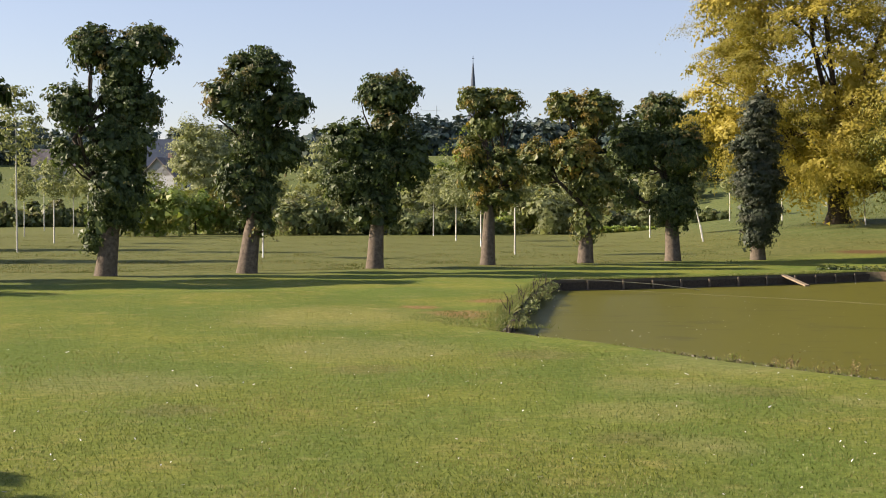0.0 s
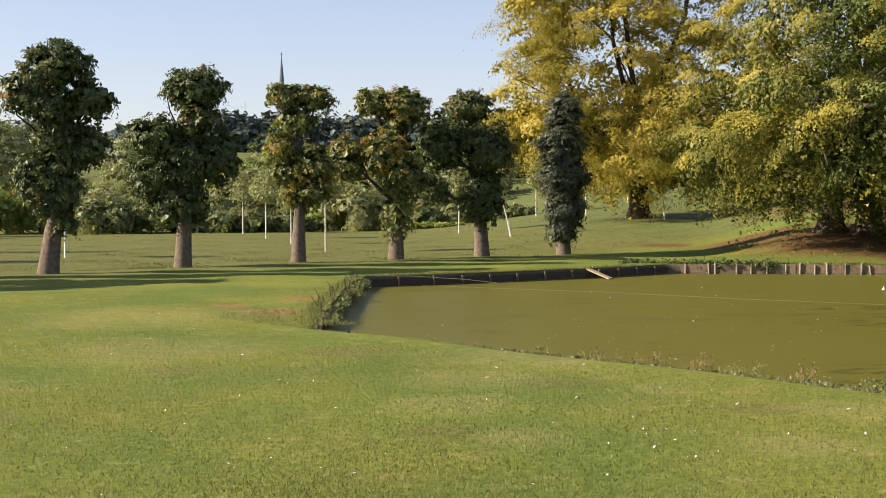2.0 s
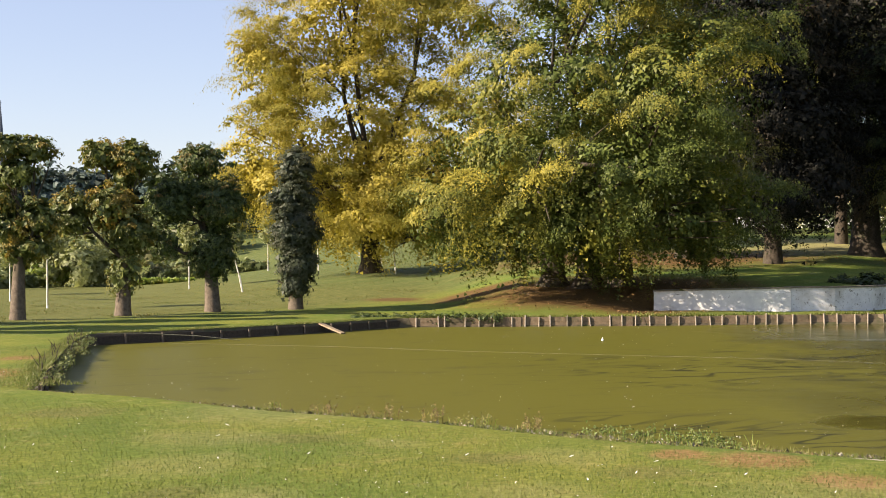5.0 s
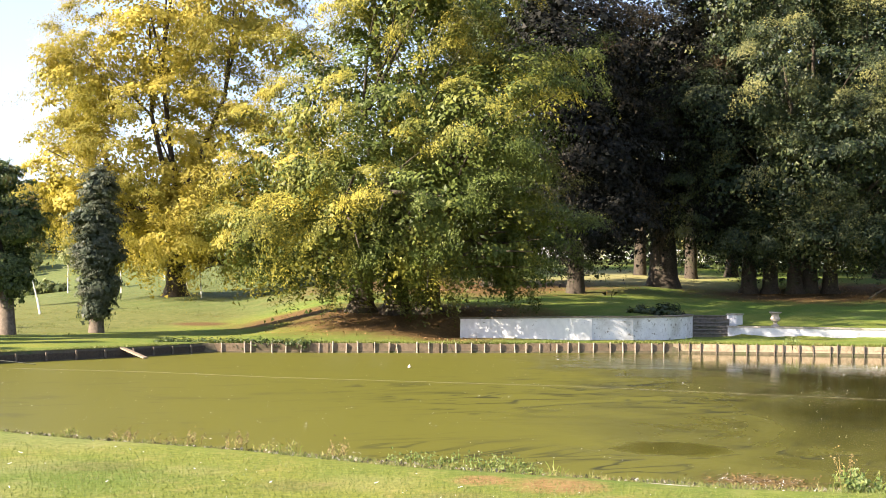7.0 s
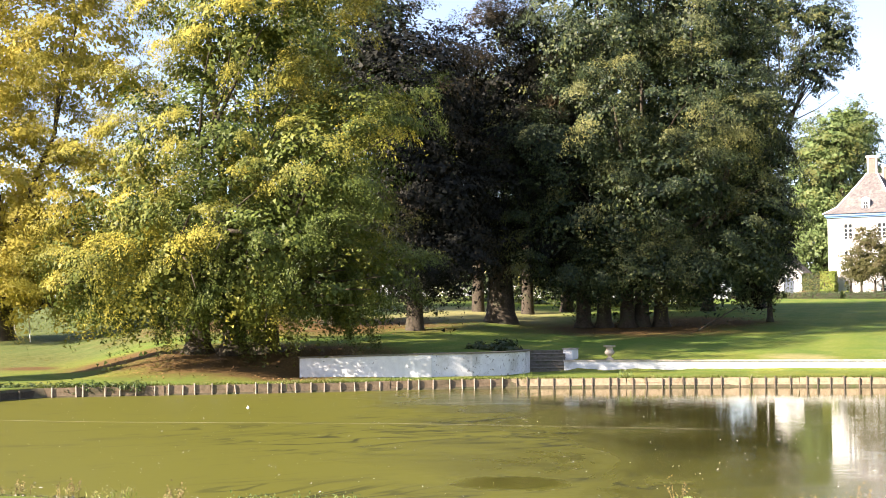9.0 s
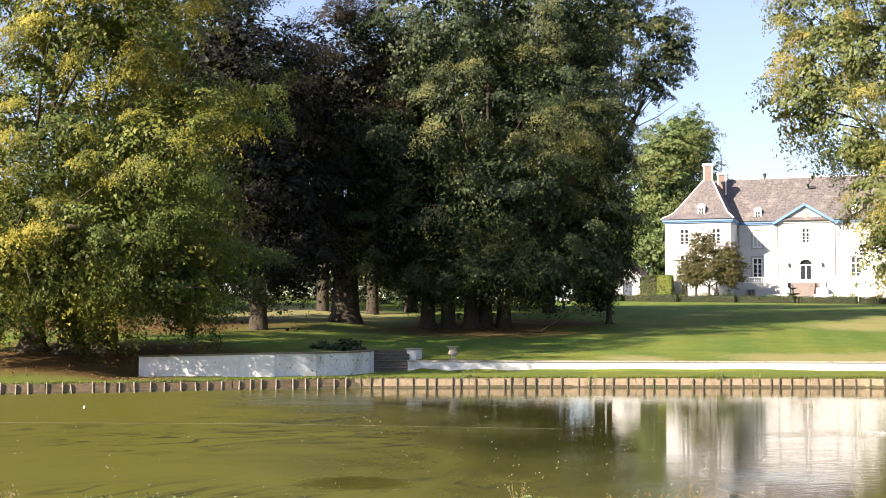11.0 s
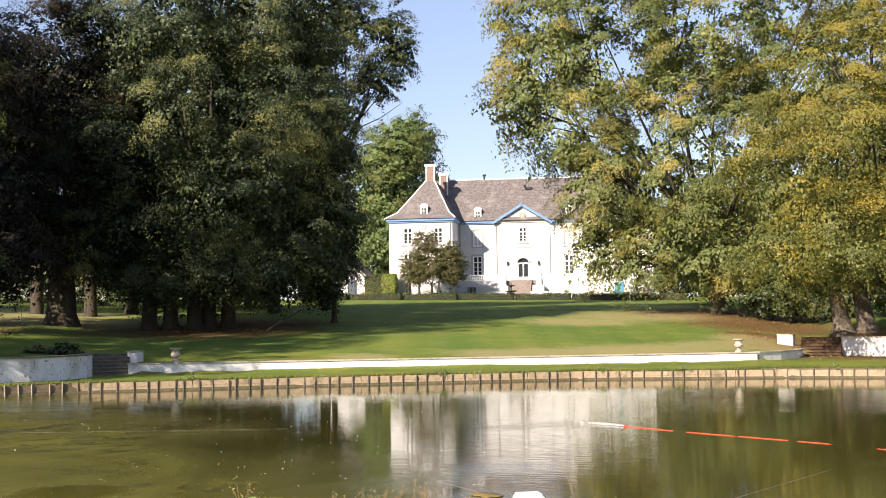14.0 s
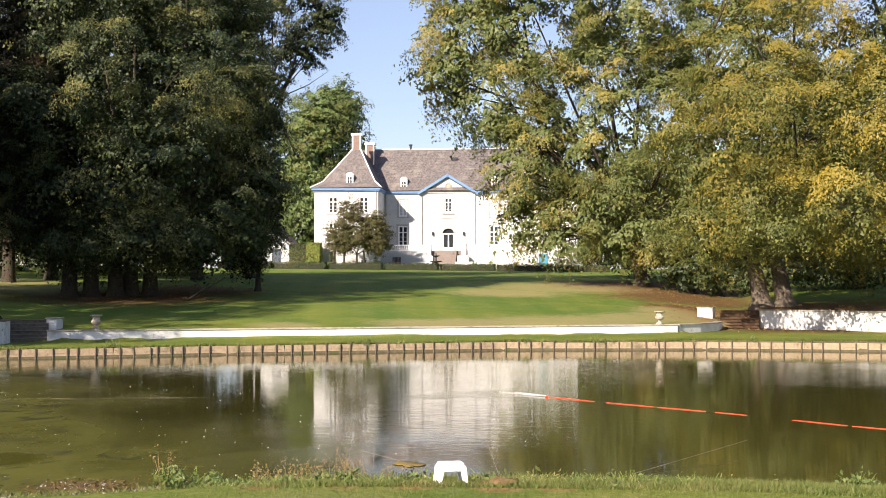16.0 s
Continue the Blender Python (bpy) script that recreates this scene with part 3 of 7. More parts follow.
    cut2 = ns.new("ShaderNodeMath")
    cut2.operation = "MULTIPLY"
    ls.new(cut.outputs[0], cut2.inputs[0])
    ls.new(where, cut2.inputs[1])
    c = mix(ns, ls, cut2.outputs[0], c, (0.035, 0.036, 0.014))
    ls.new(c, b.inputs["Base Color"])
    r = ns.new("ShaderNodeMapRange")
    r.inputs["To Min"].default_value, r.inputs["To Max"].default_value = 0.03, 0.4
    ls.new(film.outputs["Result"], r.inputs["Value"])
    ls.new(r.outputs["Result"], b.inputs["Roughness"])
    s = ns.new("ShaderNodeMapRange")
    s.inputs["To Min"].default_value, s.inputs["To Max"].default_value = 0.5, 0.06
    ls.new(film.outputs["Result"], s.inputs["Value"])
    ls.new(s.outputs["Result"], b.inputs["Specular IOR Level"])
    # ripples run across the wind; pumps stir rough patches
    rip = ns.new("ShaderNodeMapping")
    rip.vector_type = "TEXTURE"
    rip.inputs["Rotation"].default_value = (0, 0, radians(-55))
    rip.inputs["Scale"].default_value = (1.5, 0.45, 1.0)
    ls.new(g.outputs["Position"], rip.inputs["Vector"])
    ripple = noise_tex(ns, ls, 2.6, 3, 0.55, rip.outputs["Vector"])
    stir = litter_nodes(ns, ls, STIRRED)
    chop = ns.new("ShaderNodeMath")
    chop.operation = "MULTIPLY"
    ls.new(stir, chop.inputs[0])
    ls.new(noise_tex(ns, ls, 9.0, 4, 0.7, g.outputs["Position"]), chop.inputs[1])
    total = ns.new("ShaderNodeMath")
    total.operation = "MULTIPLY_ADD"
    ls.new(chop.outputs[0], total.inputs[0])
    total.inputs[1].default_value = 1.8
    crests = ns.new("ShaderNodeMath")
    crests.operation = "MULTIPLY"
    crests.inputs[1].default_value = 1.7
    ls.new(noise_tex(ns, ls, 2.6, 4, 0.6, rip.outputs["Vector"], 0.4), crests.inputs[0])
    swell = ns.new("ShaderNodeMath")
    swell.operation = "MULTIPLY_ADD"
    ls.new(litter_nodes(ns, ls, WAKE, 0.2), swell.inputs[0])
    ls.new(crests.outputs[0], swell.inputs[1])
    ls.new(ripple, swell.inputs[2])
    ls.new(swell.outputs[0], total.inputs[2])
    bump(ns, ls, total.outputs[0], b, 0.04, 0.05)
    clear = ns.new("ShaderNodeMath")
    clear.operation = "SUBTRACT"
    clear.use_clamp = True
    ls.new(film.outputs["Result"], clear.inputs[0])
    ls.new(stir, clear.inputs[1])
    ls.new(clear.outputs[0], r.inputs["Value"])
    ls.new(clear.outputs[0], s.inputs["Value"])
    edge = outline(1.0)
    out = edge - POND_MID
    out /= np.linalg.norm(out, axis=1)[:, None]
    bm = bmesh.new()
    bm.faces.new([bm.verts.new((p[0], p[1], 0.0)) for p in edge + out * 0.02])
    bm.faces.ensure_lookup_table()
    if bm.faces[0].normal.z < 0:
        bmesh.ops.reverse_faces(bm, faces=bm.faces)
    bmesh.ops.triangulate(bm, faces=bm.faces)
    bm.normal_update()
    for f in bm.faces:
        if f.normal.z < 0:
            f.normal_flip()
    return tagged(part("water", bm, m), "murky olive-green pond water with algae film", "water", kind="structure")


make_ground()
make_water()


# ---- trees ----
def leaf_cards(centres, outward, size, droop, gen, narrow=0.5, plain=False):
    """Leaves at centres, folded and four-cornered, or plain and pointed: verts and triangles."""
    n = len(centres)
    along = outward * 0.15 + gen.normal(0, 0.7, (n, 3))
    along[:, 2] -= droop
    along /= np.linalg.norm(along, axis=1)[:, None] + 1e-9
    face = outward + gen.normal(0, 0.3, (n, 3)) + np.array([0, 0, 0.15])
    face /= np.linalg.norm(face, axis=1)[:, None] + 1e-9
    along -= face * (0.8 * np.sum(along * face, axis=1))[:, None]
    side = np.cross(along, face)
    side /= np.linalg.norm(side, axis=1)[:, None] + 1e-9
    up = np.cross(side, along)
    s = (size * gen.uniform(0.65, 1.3, n))[:, None]
    if plain:
        v = np.stack([centres - along * s * 0.5 + side * s * narrow * 0.5, centres + along * s * 0.5, centres - along * s * 0.5 - side * s * narrow * 0.5], 1)
        return v.reshape(-1, 3), np.arange(n * 3).reshape(-1, 3)
    fold = up * s * gen.uniform(0.02, 0.16, n)[:, None]
    v = np.stack([centres - along * s * 0.5, centres + side * s * narrow * 0.5 + fold, centres + along * s * 0.5 - up * s * 0.08, centres - side * s * narrow * 0.5 + fold], 1)
    base = np.arange(n)[:, None] * 4
    f = np.concatenate([base + [0, 1, 2], base + [0, 2, 3]])
    return v.reshape(-1, 3), f


def crown_points(lobes, sprays, per, spread, gen, droop=0.3, shell=0.72, flat=0.42, climb=0.3, gaps=0.0, fine=1.0, tier=0.0):
    """Leaf places: boughs of leaves over the outside of overlapping lobes, with gaps between them; how far each leaf has turned colour, and its size."""
    lobes = np.array(lobes, float)
    c, r = lobes[:, :3], lobes[:, 3:6]
    area = (r[:, 0] * r[:, 1] + r[:, 1] * r[:, 2] + r[:, 0] * r[:, 2])
    pick = gen.choice(len(lobes), sprays, p=area / area.sum())
    d = gen.normal(0, 1, (sprays, 3))
    d /= np.linalg.norm(d, axis=1)[:, None]
    ph = gen.uniform(0, 6.28, (len(lobes), 3))
    wob = 1 + 0.1 * np.sin(d[:, 0] * 5 + ph[pick, 0]) * np.sin(d[:, 2] * 6 + ph[pick, 1]) + 0.07 * np.sin(d[:, 1] * 9 + ph[pick, 2])
    rad = (shell + (1 - shell) * np.sqrt(gen.uniform(0, 1, sprays))) * wob
    p = c[pick] + d * r[pick] * rad[:, None]
    o = d / r[pick]
    o /= np.linalg.norm(o, axis=1)[:, None]
    if tier:
        # boughs stand in storeys, wavering round the crown
        wave_z = 0.3 * tier * np.sin(3.0 * np.arctan2(p[:, 1], p[:, 0]) + ph[pick, 0])
        level = np.round((p[:, 2] - wave_z) / tier) * tier + wave_z
        p[:, 2] += (level - p[:, 2]) * 0.62
    depth = np.full(sprays, 9.0)
    for k in range(len(lobes)):
        q = np.linalg.norm((p - c[k]) / r[k], axis=1)
        depth = np.where(pick == k, depth, np.minimum(depth, q))
    keep = depth > 0.62
    if gaps:
        # hollows between the boughs
        wave = 1.25 * np.sqrt(np.mean(r[:, 0] * r[:, 2]))
        f = np.zeros(sprays)
        for _ in range(5):
            k = gen.normal(0, 1, 3) * np.array([1.0, 1.0, 1.5])
            f += np.sin(p @ k * (4.0 / wave / np.linalg.norm(k)) + gen.uniform(0, 6.28))
        keep &= (f > np.quantile(f, gaps)) | (p[:, 2] < p[:, 2].min() + 0.2 * np.ptp(p[:, 2]))
    p, o = p[keep], o[keep]
    m = len(p)
    # each bough reaches outward and sags
    reach = o + np.array([0, 0, -0.25 * droop]) + gen.normal(0, 0.15, (m, 3))
    reach[:, 2] *= 0.7
    reach /= np.linalg.norm(reach, axis=1)[:, None] + 1e-9
    t = np.cross(reach, np.array([0.0, 0.0, 1.0]) + gen.normal(0, 0.25, (m, 3)))
    t /= np.linalg.norm(t, axis=1)[:, None] + 1e-9
    w = np.cross(t, reach)
    # small leaves where the crown faces the pond, coarser ones behind
    rear = smooth(o[:, 1], 0.1, 0.55) if fine < 1 else np.zeros(m)
    grade = fine * (1 - rear) + 1.5 * rear if fine < 1 else np.ones(m)
    per_n = gen.poisson(per * gen.uniform(0.6, 1.4, m) * ((0.92 / fine ** 2) * (1 - rear) + 0.42 * rear if fine < 1 else 1))
    i = np.repeat(np.arange(m), per_n)
    k = len(i)
    sp = spread * gen.uniform(0.65, 1.45, m)[i]
    # leaves lie as a cap over the bough, thick above and thin below
    ball = gen.normal(0, 1, (k, 3))
    ball[:, 2] = np.where(gen.uniform(0, 1, k) < 0.75, np.abs(ball[:, 2]), ball[:, 2])
    ball /= np.linalg.norm(ball, axis=1)[:, None]
    skin = gen.uniform(0, 1, k) ** 0.3
    lobed = gen.uniform(0, 6.28, m)[i]
    skin *= 1 + 0.28 * np.sin(3 * np.arctan2(ball[:, 1], ball[:, 0]) + lobed) + 0.16 * np.sin(7 * np.arctan2(ball[:, 1], ball[:, 0]) + 2 * lobed)
    a, b, e = (ball * skin[:, None]).T
    q = p[i] + reach[i] * (a * sp * 1.15)[:, None] + t[i] * (b * sp)[:, None] + w[i] * (e * sp * flat)[:, None]
    q[:, 2] -= droop * sp * (np.maximum(a, 0) ** 2 + 0.5 * b * b) * 0.7
    nrm = reach[i] * (ball[:, 0] * 0.8)[:, None] + t[i] * (ball[:, 1])[:, None] + w[i] * (ball[:, 2] / flat * 0.7)[:, None]
    nrm /= np.linalg.norm(nrm, axis=1)[:, None] + 1e-9
    # leaves turn out of the crown as well as out of their bough
    nrm = nrm * 0.6 + o[i] * 0.75
    nrm /= np.linalg.norm(nrm, axis=1)[:, None] + 1e-9
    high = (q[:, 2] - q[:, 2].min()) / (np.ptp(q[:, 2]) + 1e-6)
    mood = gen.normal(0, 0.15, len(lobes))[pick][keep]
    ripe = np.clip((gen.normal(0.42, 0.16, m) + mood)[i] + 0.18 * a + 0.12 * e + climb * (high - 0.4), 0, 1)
    return q, nrm, ripe, grade[i]


def knobbly(lobes, gen, count=7, size=0.4, out=0.74):
    """Lobes broken into smaller heads, with hollows between them."""
    res = []
    for l in lobes:
        c, r = np.array(l[:3], float), np.array(l[3:6], float)
        res.append((*c, *(r * 0.93)))
        d = gen.normal(0, 1, (count, 3))
        d[:, 2] = d[:, 2] * 0.8 + 0.15
        d /= np.linalg.norm(d, axis=1)[:, None]
        for k in range(count):
            q = r * size * gen.uniform(0.75, 1.25)
            q[2] *= 0.8
            res.append((*(c + d[k] * r * out), *q))
    return res


def limbs(lobes, top, radius, gen, base_z=0.0, lean=(0.0, 0.0), flare=1.5):
    """Trunk and limbs reaching into the lobes."""
    tr_p = [(0, 0, base_z - 0.35), (0.0, 0, base_z + 0.05), (lean[0] * 0.08, lean[1] * 0.08, base_z + 0.12 * top), (lean[0] * 0.4, lean[1] * 0.4, base_z + 0.5 * top), (lean[0], lean[1], base_z + top)]
    tr = [(tr_p, [radius * flare * 1.15, radius * flare, radius * 1.08, radius * 0.9, radius * 0.6])]
    arms = []
    fork = np.array([lean[0], lean[1], base_z + top])
    for l in lobes:
        c = np.array(l[:3], float)
        start = np.array([lean[0] * 0.7, lean[1] * 0.7, base_z + top * gen.uniform(0.7, 0.98)])
        if c[2] < start[2]:
            start[2] = max(base_z + 0.3 * top, c[2] - 0.5)
        mid = start * 0.5 + c * 0.5 + gen.normal(0, 0.08, 3) * np.linalg.norm(c - start)
        arms.append(([start, mid, c, c + (c - mid) * 0.2 * np.array([1, 1, 0.6])], [radius * 0.36, radius * 0.22, radius * 0.1, 0.02]))
        for _ in range(2):
            e = c + gen.normal(0, 0.5, 3) * np.array(l[3:6])
            arms.append(([mid, mid * 0.4 + e * 0.6 + gen.normal(0, 0.2, 3), e], [radius * 0.16, radius * 0.08, 0.015]))
    return tr, arms


def tree(name, bearing, d, lobes, leaf, bark, label, category, sprays, per, spread, size, trunk_h, trunk_r, seed, droop=0.3, shell=0.72, group="",
         lean=(0.0, 0.0), narrow=0.5, stems=((0.0, 0.0),), flare=1.5, core=1.75, z=None, climb=0.3, knobs=0, gaps=0.0, fine=1.0, hang=None, deep=0.72, tier=0.0, flat=0.42, sunny=0.0):
    """A tree whose lobes are given to the right, away and up from its foot as seen from the pond's west bank."""
    gen = np.random.default_rng(seed)
    at = polar(bearing, d)
    at.z = ground_z(at.x, at.y) if z is None else z
    ob = thing(name, at, label, category, group, turn=-radians(bearing))
    for k, (sx, sy) in enumerate(stems):
        tr, arms = limbs(lobes, trunk_h, trunk_r, gen, 0.0, lean, flare)
        if k:
            arms = []
        tr = [([(p[0] + sx, p[1] + sy, p[2]) for p in tr[0][0]], tr[0][1])]
        tubes("trunk", tr, bark, ob, 14)
        if arms:
            tagged(tubes("branchwork", arms, BARK, ob, 6), kind="stuff")
    heart = lobes
    if knobs:
        lobes = knobbly(lobes, gen, knobs)
    plain = d > 62
    if plain:
        per, size, narrow = int(per * 1.55), size * 0.8, narrow * 1.1
    q, o, ripe, grade = crown_points(lobes, sprays, per, spread, gen, droop, shell, flat, climb, gaps, fine, tier)
    # sunny yellows one side; above 0 it puts the sunlit left into the autumn colour
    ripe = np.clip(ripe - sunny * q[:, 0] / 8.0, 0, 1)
    v, f = leaf_cards(q, o, size * grade, droop if hang is None else hang, gen, narrow, plain)
    if core:
        inner = [(l[0], l[1], l[2], l[3] * deep, l[4] * deep, l[5] * deep) for l in heart]
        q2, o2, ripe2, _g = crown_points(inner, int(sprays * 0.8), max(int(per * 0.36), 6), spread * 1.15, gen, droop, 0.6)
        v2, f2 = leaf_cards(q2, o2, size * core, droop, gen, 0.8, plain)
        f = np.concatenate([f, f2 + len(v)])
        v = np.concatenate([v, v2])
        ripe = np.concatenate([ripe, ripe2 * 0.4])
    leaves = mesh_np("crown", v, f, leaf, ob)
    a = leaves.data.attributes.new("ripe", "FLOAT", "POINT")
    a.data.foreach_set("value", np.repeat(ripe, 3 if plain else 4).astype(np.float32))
    return ob


# The old trees behind the pond
tree("golden_tree", 17.0, 98, [(-1, 0, 12, 8.6, 8, 8), (-6.5, -1, 9, 5.6, 6, 6), (5, -1, 10, 7, 7, 7), (-2.2, 0, 20, 6.6, 7, 7), (4, 1, 22, 8, 7, 8), (-7.4, 0, 15, 3.8, 5, 5), (0, 0, 28, 7, 7, 5), (-5, -2, 6.2, 4, 4, 3.3), (1, -3, 6, 5, 4, 3.6), (7, -2, 6, 5, 4, 3.4), (-3, -2, 4.4, 4.5, 4, 2.8), (5, -3, 3.8, 5, 4, 2.8), (-7, -1, 7.6, 3, 3, 3), (-1, -5.5, 3.9, 5, 3, 2.8), (5.5, -5.5, 3.2, 5, 3, 2.6), (-6, -4, 6.4, 3.5, 3, 2.8)],
     LEAF_GOLD, BARK, "tall tree in golden autumn leaf on the hillside", "tree", 920, 185, 1.1, 0.25, 7, 0.7, 11, 0.7, 0.82, core=1.5, knobs=6, gaps=0.05, fine=0.7, tier=1.2, flat=0.46, deep=0.66)
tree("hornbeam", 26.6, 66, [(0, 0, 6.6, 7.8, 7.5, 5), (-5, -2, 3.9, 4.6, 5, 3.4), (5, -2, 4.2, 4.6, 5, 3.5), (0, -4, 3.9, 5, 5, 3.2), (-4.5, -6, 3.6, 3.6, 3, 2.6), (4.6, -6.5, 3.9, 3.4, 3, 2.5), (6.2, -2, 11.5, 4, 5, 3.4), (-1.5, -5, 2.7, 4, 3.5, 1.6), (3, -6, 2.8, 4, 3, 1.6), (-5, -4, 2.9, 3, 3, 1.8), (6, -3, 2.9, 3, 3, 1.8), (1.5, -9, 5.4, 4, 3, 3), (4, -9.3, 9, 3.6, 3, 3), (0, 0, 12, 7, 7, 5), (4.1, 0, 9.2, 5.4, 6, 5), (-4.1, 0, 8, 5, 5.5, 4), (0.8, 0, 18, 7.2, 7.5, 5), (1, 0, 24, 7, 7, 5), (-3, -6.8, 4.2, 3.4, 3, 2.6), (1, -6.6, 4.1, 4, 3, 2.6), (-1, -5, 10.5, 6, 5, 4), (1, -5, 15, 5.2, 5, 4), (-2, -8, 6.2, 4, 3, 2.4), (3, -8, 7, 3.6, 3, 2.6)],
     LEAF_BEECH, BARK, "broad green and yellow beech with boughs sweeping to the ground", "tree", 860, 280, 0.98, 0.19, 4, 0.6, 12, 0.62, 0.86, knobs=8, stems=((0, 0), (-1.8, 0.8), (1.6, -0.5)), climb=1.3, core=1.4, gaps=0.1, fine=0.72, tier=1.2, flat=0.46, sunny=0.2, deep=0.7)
# added out of sight behind the hornbeam, to shade the ground under the lime
tree("beech", 30.8, 88, [(0, 0, 10, 6, 6, 7), (1, 0, 19, 6, 6, 7), (0, 0, 23, 5, 5, 4), (0, 0, 4, 5, 5, 3)],
     LEAF_DARK, BARK, "dark beech added behind the hornbeam for its shade", "tree", 420, 44, 1.1, 0.42, 6, 0.5, 24, 0.6, 0.7, core=1.6, gaps=0.15, fine=0.75)
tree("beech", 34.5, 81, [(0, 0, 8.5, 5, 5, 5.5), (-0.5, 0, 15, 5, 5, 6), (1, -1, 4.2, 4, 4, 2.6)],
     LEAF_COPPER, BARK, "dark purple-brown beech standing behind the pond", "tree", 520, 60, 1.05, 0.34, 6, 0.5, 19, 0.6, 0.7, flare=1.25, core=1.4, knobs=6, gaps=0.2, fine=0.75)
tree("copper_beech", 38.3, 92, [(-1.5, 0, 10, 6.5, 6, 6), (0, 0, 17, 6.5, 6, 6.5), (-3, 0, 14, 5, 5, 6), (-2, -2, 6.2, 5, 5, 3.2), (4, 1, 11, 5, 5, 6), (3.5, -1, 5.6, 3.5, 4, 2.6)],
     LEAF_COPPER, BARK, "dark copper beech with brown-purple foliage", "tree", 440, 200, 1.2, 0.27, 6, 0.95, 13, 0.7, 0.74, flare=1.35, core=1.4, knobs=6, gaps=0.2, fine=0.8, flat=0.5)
tree("dark_lime_tree", 44.6, 90, [(-3, 0, 8, 8, 7, 6), (4.5, 0, 7.4, 6.5, 6, 5), (0, 0, 15, 9, 8, 6), (5, 0, 15, 5.5, 6, 6), (-3, 0, 22, 8, 7, 7), (4, 0, 23, 7, 6, 7), (0, 0, 30, 8, 7, 6), (-6, -1, 12, 5, 5, 5), (5.8, -1, 5.4, 3.4, 3, 2.4), (0, -3, 4.0, 6.5, 4, 2.3), (-5, -2, 4.2, 5, 3.5, 2.5), (4.5, -3, 4.0, 4.4, 3, 2.1), (-1, 3, 4.5, 8, 4, 3), (8.0, 1, 9.5, 2.8, 3, 3.5), (7.4, 0, 15, 3.2, 4, 5), (7.4, 0, 21.5, 3.0, 4, 4.5), (7.3, 1, 5.0, 2.8, 3, 2.3), (8.9, 1.5, 7.2, 1.8, 2.4, 2.6), (2.0, -4, 9.5, 5, 4, 4)],
     LEAF_LIME, BARK, "huge dark green lime tree with several trunks", "tree", 1000, 240, 1.1, 0.23, 4, 0.5, 14, 0.7, 0.86, knobs=7, climb=0.5, core=1.5, stems=((-4.2, 0.3), (-2.8, 0.5), (-1.2, 0.3), (-0.2, 1.0), (1.1, 1.0)), gaps=0.16, fine=0.8, flat=0.52)
tree("poplar", 49.5, 120, [(-2.5, 1, 13.5, 4.2, 5, 5.5), (-2.5, 2, 7, 4, 5, 4), (-4, 2, 17, 4, 5, 4), (2, 0, 27, 4, 4, 4), (4.6, 0, 21.5, 3.2, 3, 3), (0, 0, 18, 4, 4, 5), (7, 0, 24, 2.6, 3, 2.6), (1, 0, 32, 5, 5, 4), (5.6, 0, 26.5, 3, 3, 2.6)],
     LEAF_LIME, BARK, "airy tree with thin outer branches against the sky", "tree", 640, 75, 0.65, 0.28, 14, 0.4, 15, 0.5, 0.5, core=1.6, deep=0.5)
tree("ash_tree", 52.2, 192, [(0, 0, 9, 6.5, 6, 8), (-1, 0, 17, 6, 6, 7), (1.5, 0, 22, 5, 5, 5), (4, 2, 24.5, 4, 4, 4), (-4, 0, 7, 4, 4, 6)],
     LEAF_ASH, BARK, "fresh green tree beside the white house", "tree", 560, 52, 1.3, 0.5, 8, 0.5, 16, 0.4, 0.7)
tree("beech", 53.2, 222, [(0, 0, 10, 5, 5, 8), (0, 0, 20, 5.5, 5, 6), (1, 0, 26.5, 4.5, 4, 4.5), (3.4, 0, 22, 3, 3, 3.5)],
     LEAF_DARK, BARK, "dark tall beech standing behind the ash tree", "tree", 320, 44, 1.2, 0.5, 8, 0.5, 33, 0.4, 0.7)
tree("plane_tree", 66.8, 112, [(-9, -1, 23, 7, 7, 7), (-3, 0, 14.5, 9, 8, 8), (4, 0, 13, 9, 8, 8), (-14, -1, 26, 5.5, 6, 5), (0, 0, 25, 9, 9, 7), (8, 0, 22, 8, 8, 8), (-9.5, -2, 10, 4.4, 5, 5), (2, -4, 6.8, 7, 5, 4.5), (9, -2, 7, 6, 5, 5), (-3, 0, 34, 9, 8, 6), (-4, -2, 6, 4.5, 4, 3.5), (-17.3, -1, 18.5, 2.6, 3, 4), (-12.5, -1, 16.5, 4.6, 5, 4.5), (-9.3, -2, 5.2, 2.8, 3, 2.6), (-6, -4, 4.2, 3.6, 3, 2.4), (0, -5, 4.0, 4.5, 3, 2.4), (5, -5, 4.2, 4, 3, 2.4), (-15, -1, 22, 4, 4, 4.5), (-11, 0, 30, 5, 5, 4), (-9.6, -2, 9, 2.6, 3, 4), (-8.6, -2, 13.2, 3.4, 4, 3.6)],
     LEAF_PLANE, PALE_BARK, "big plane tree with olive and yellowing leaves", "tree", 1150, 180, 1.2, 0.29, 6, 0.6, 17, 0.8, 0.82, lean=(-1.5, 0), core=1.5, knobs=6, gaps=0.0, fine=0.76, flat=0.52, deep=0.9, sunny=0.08)
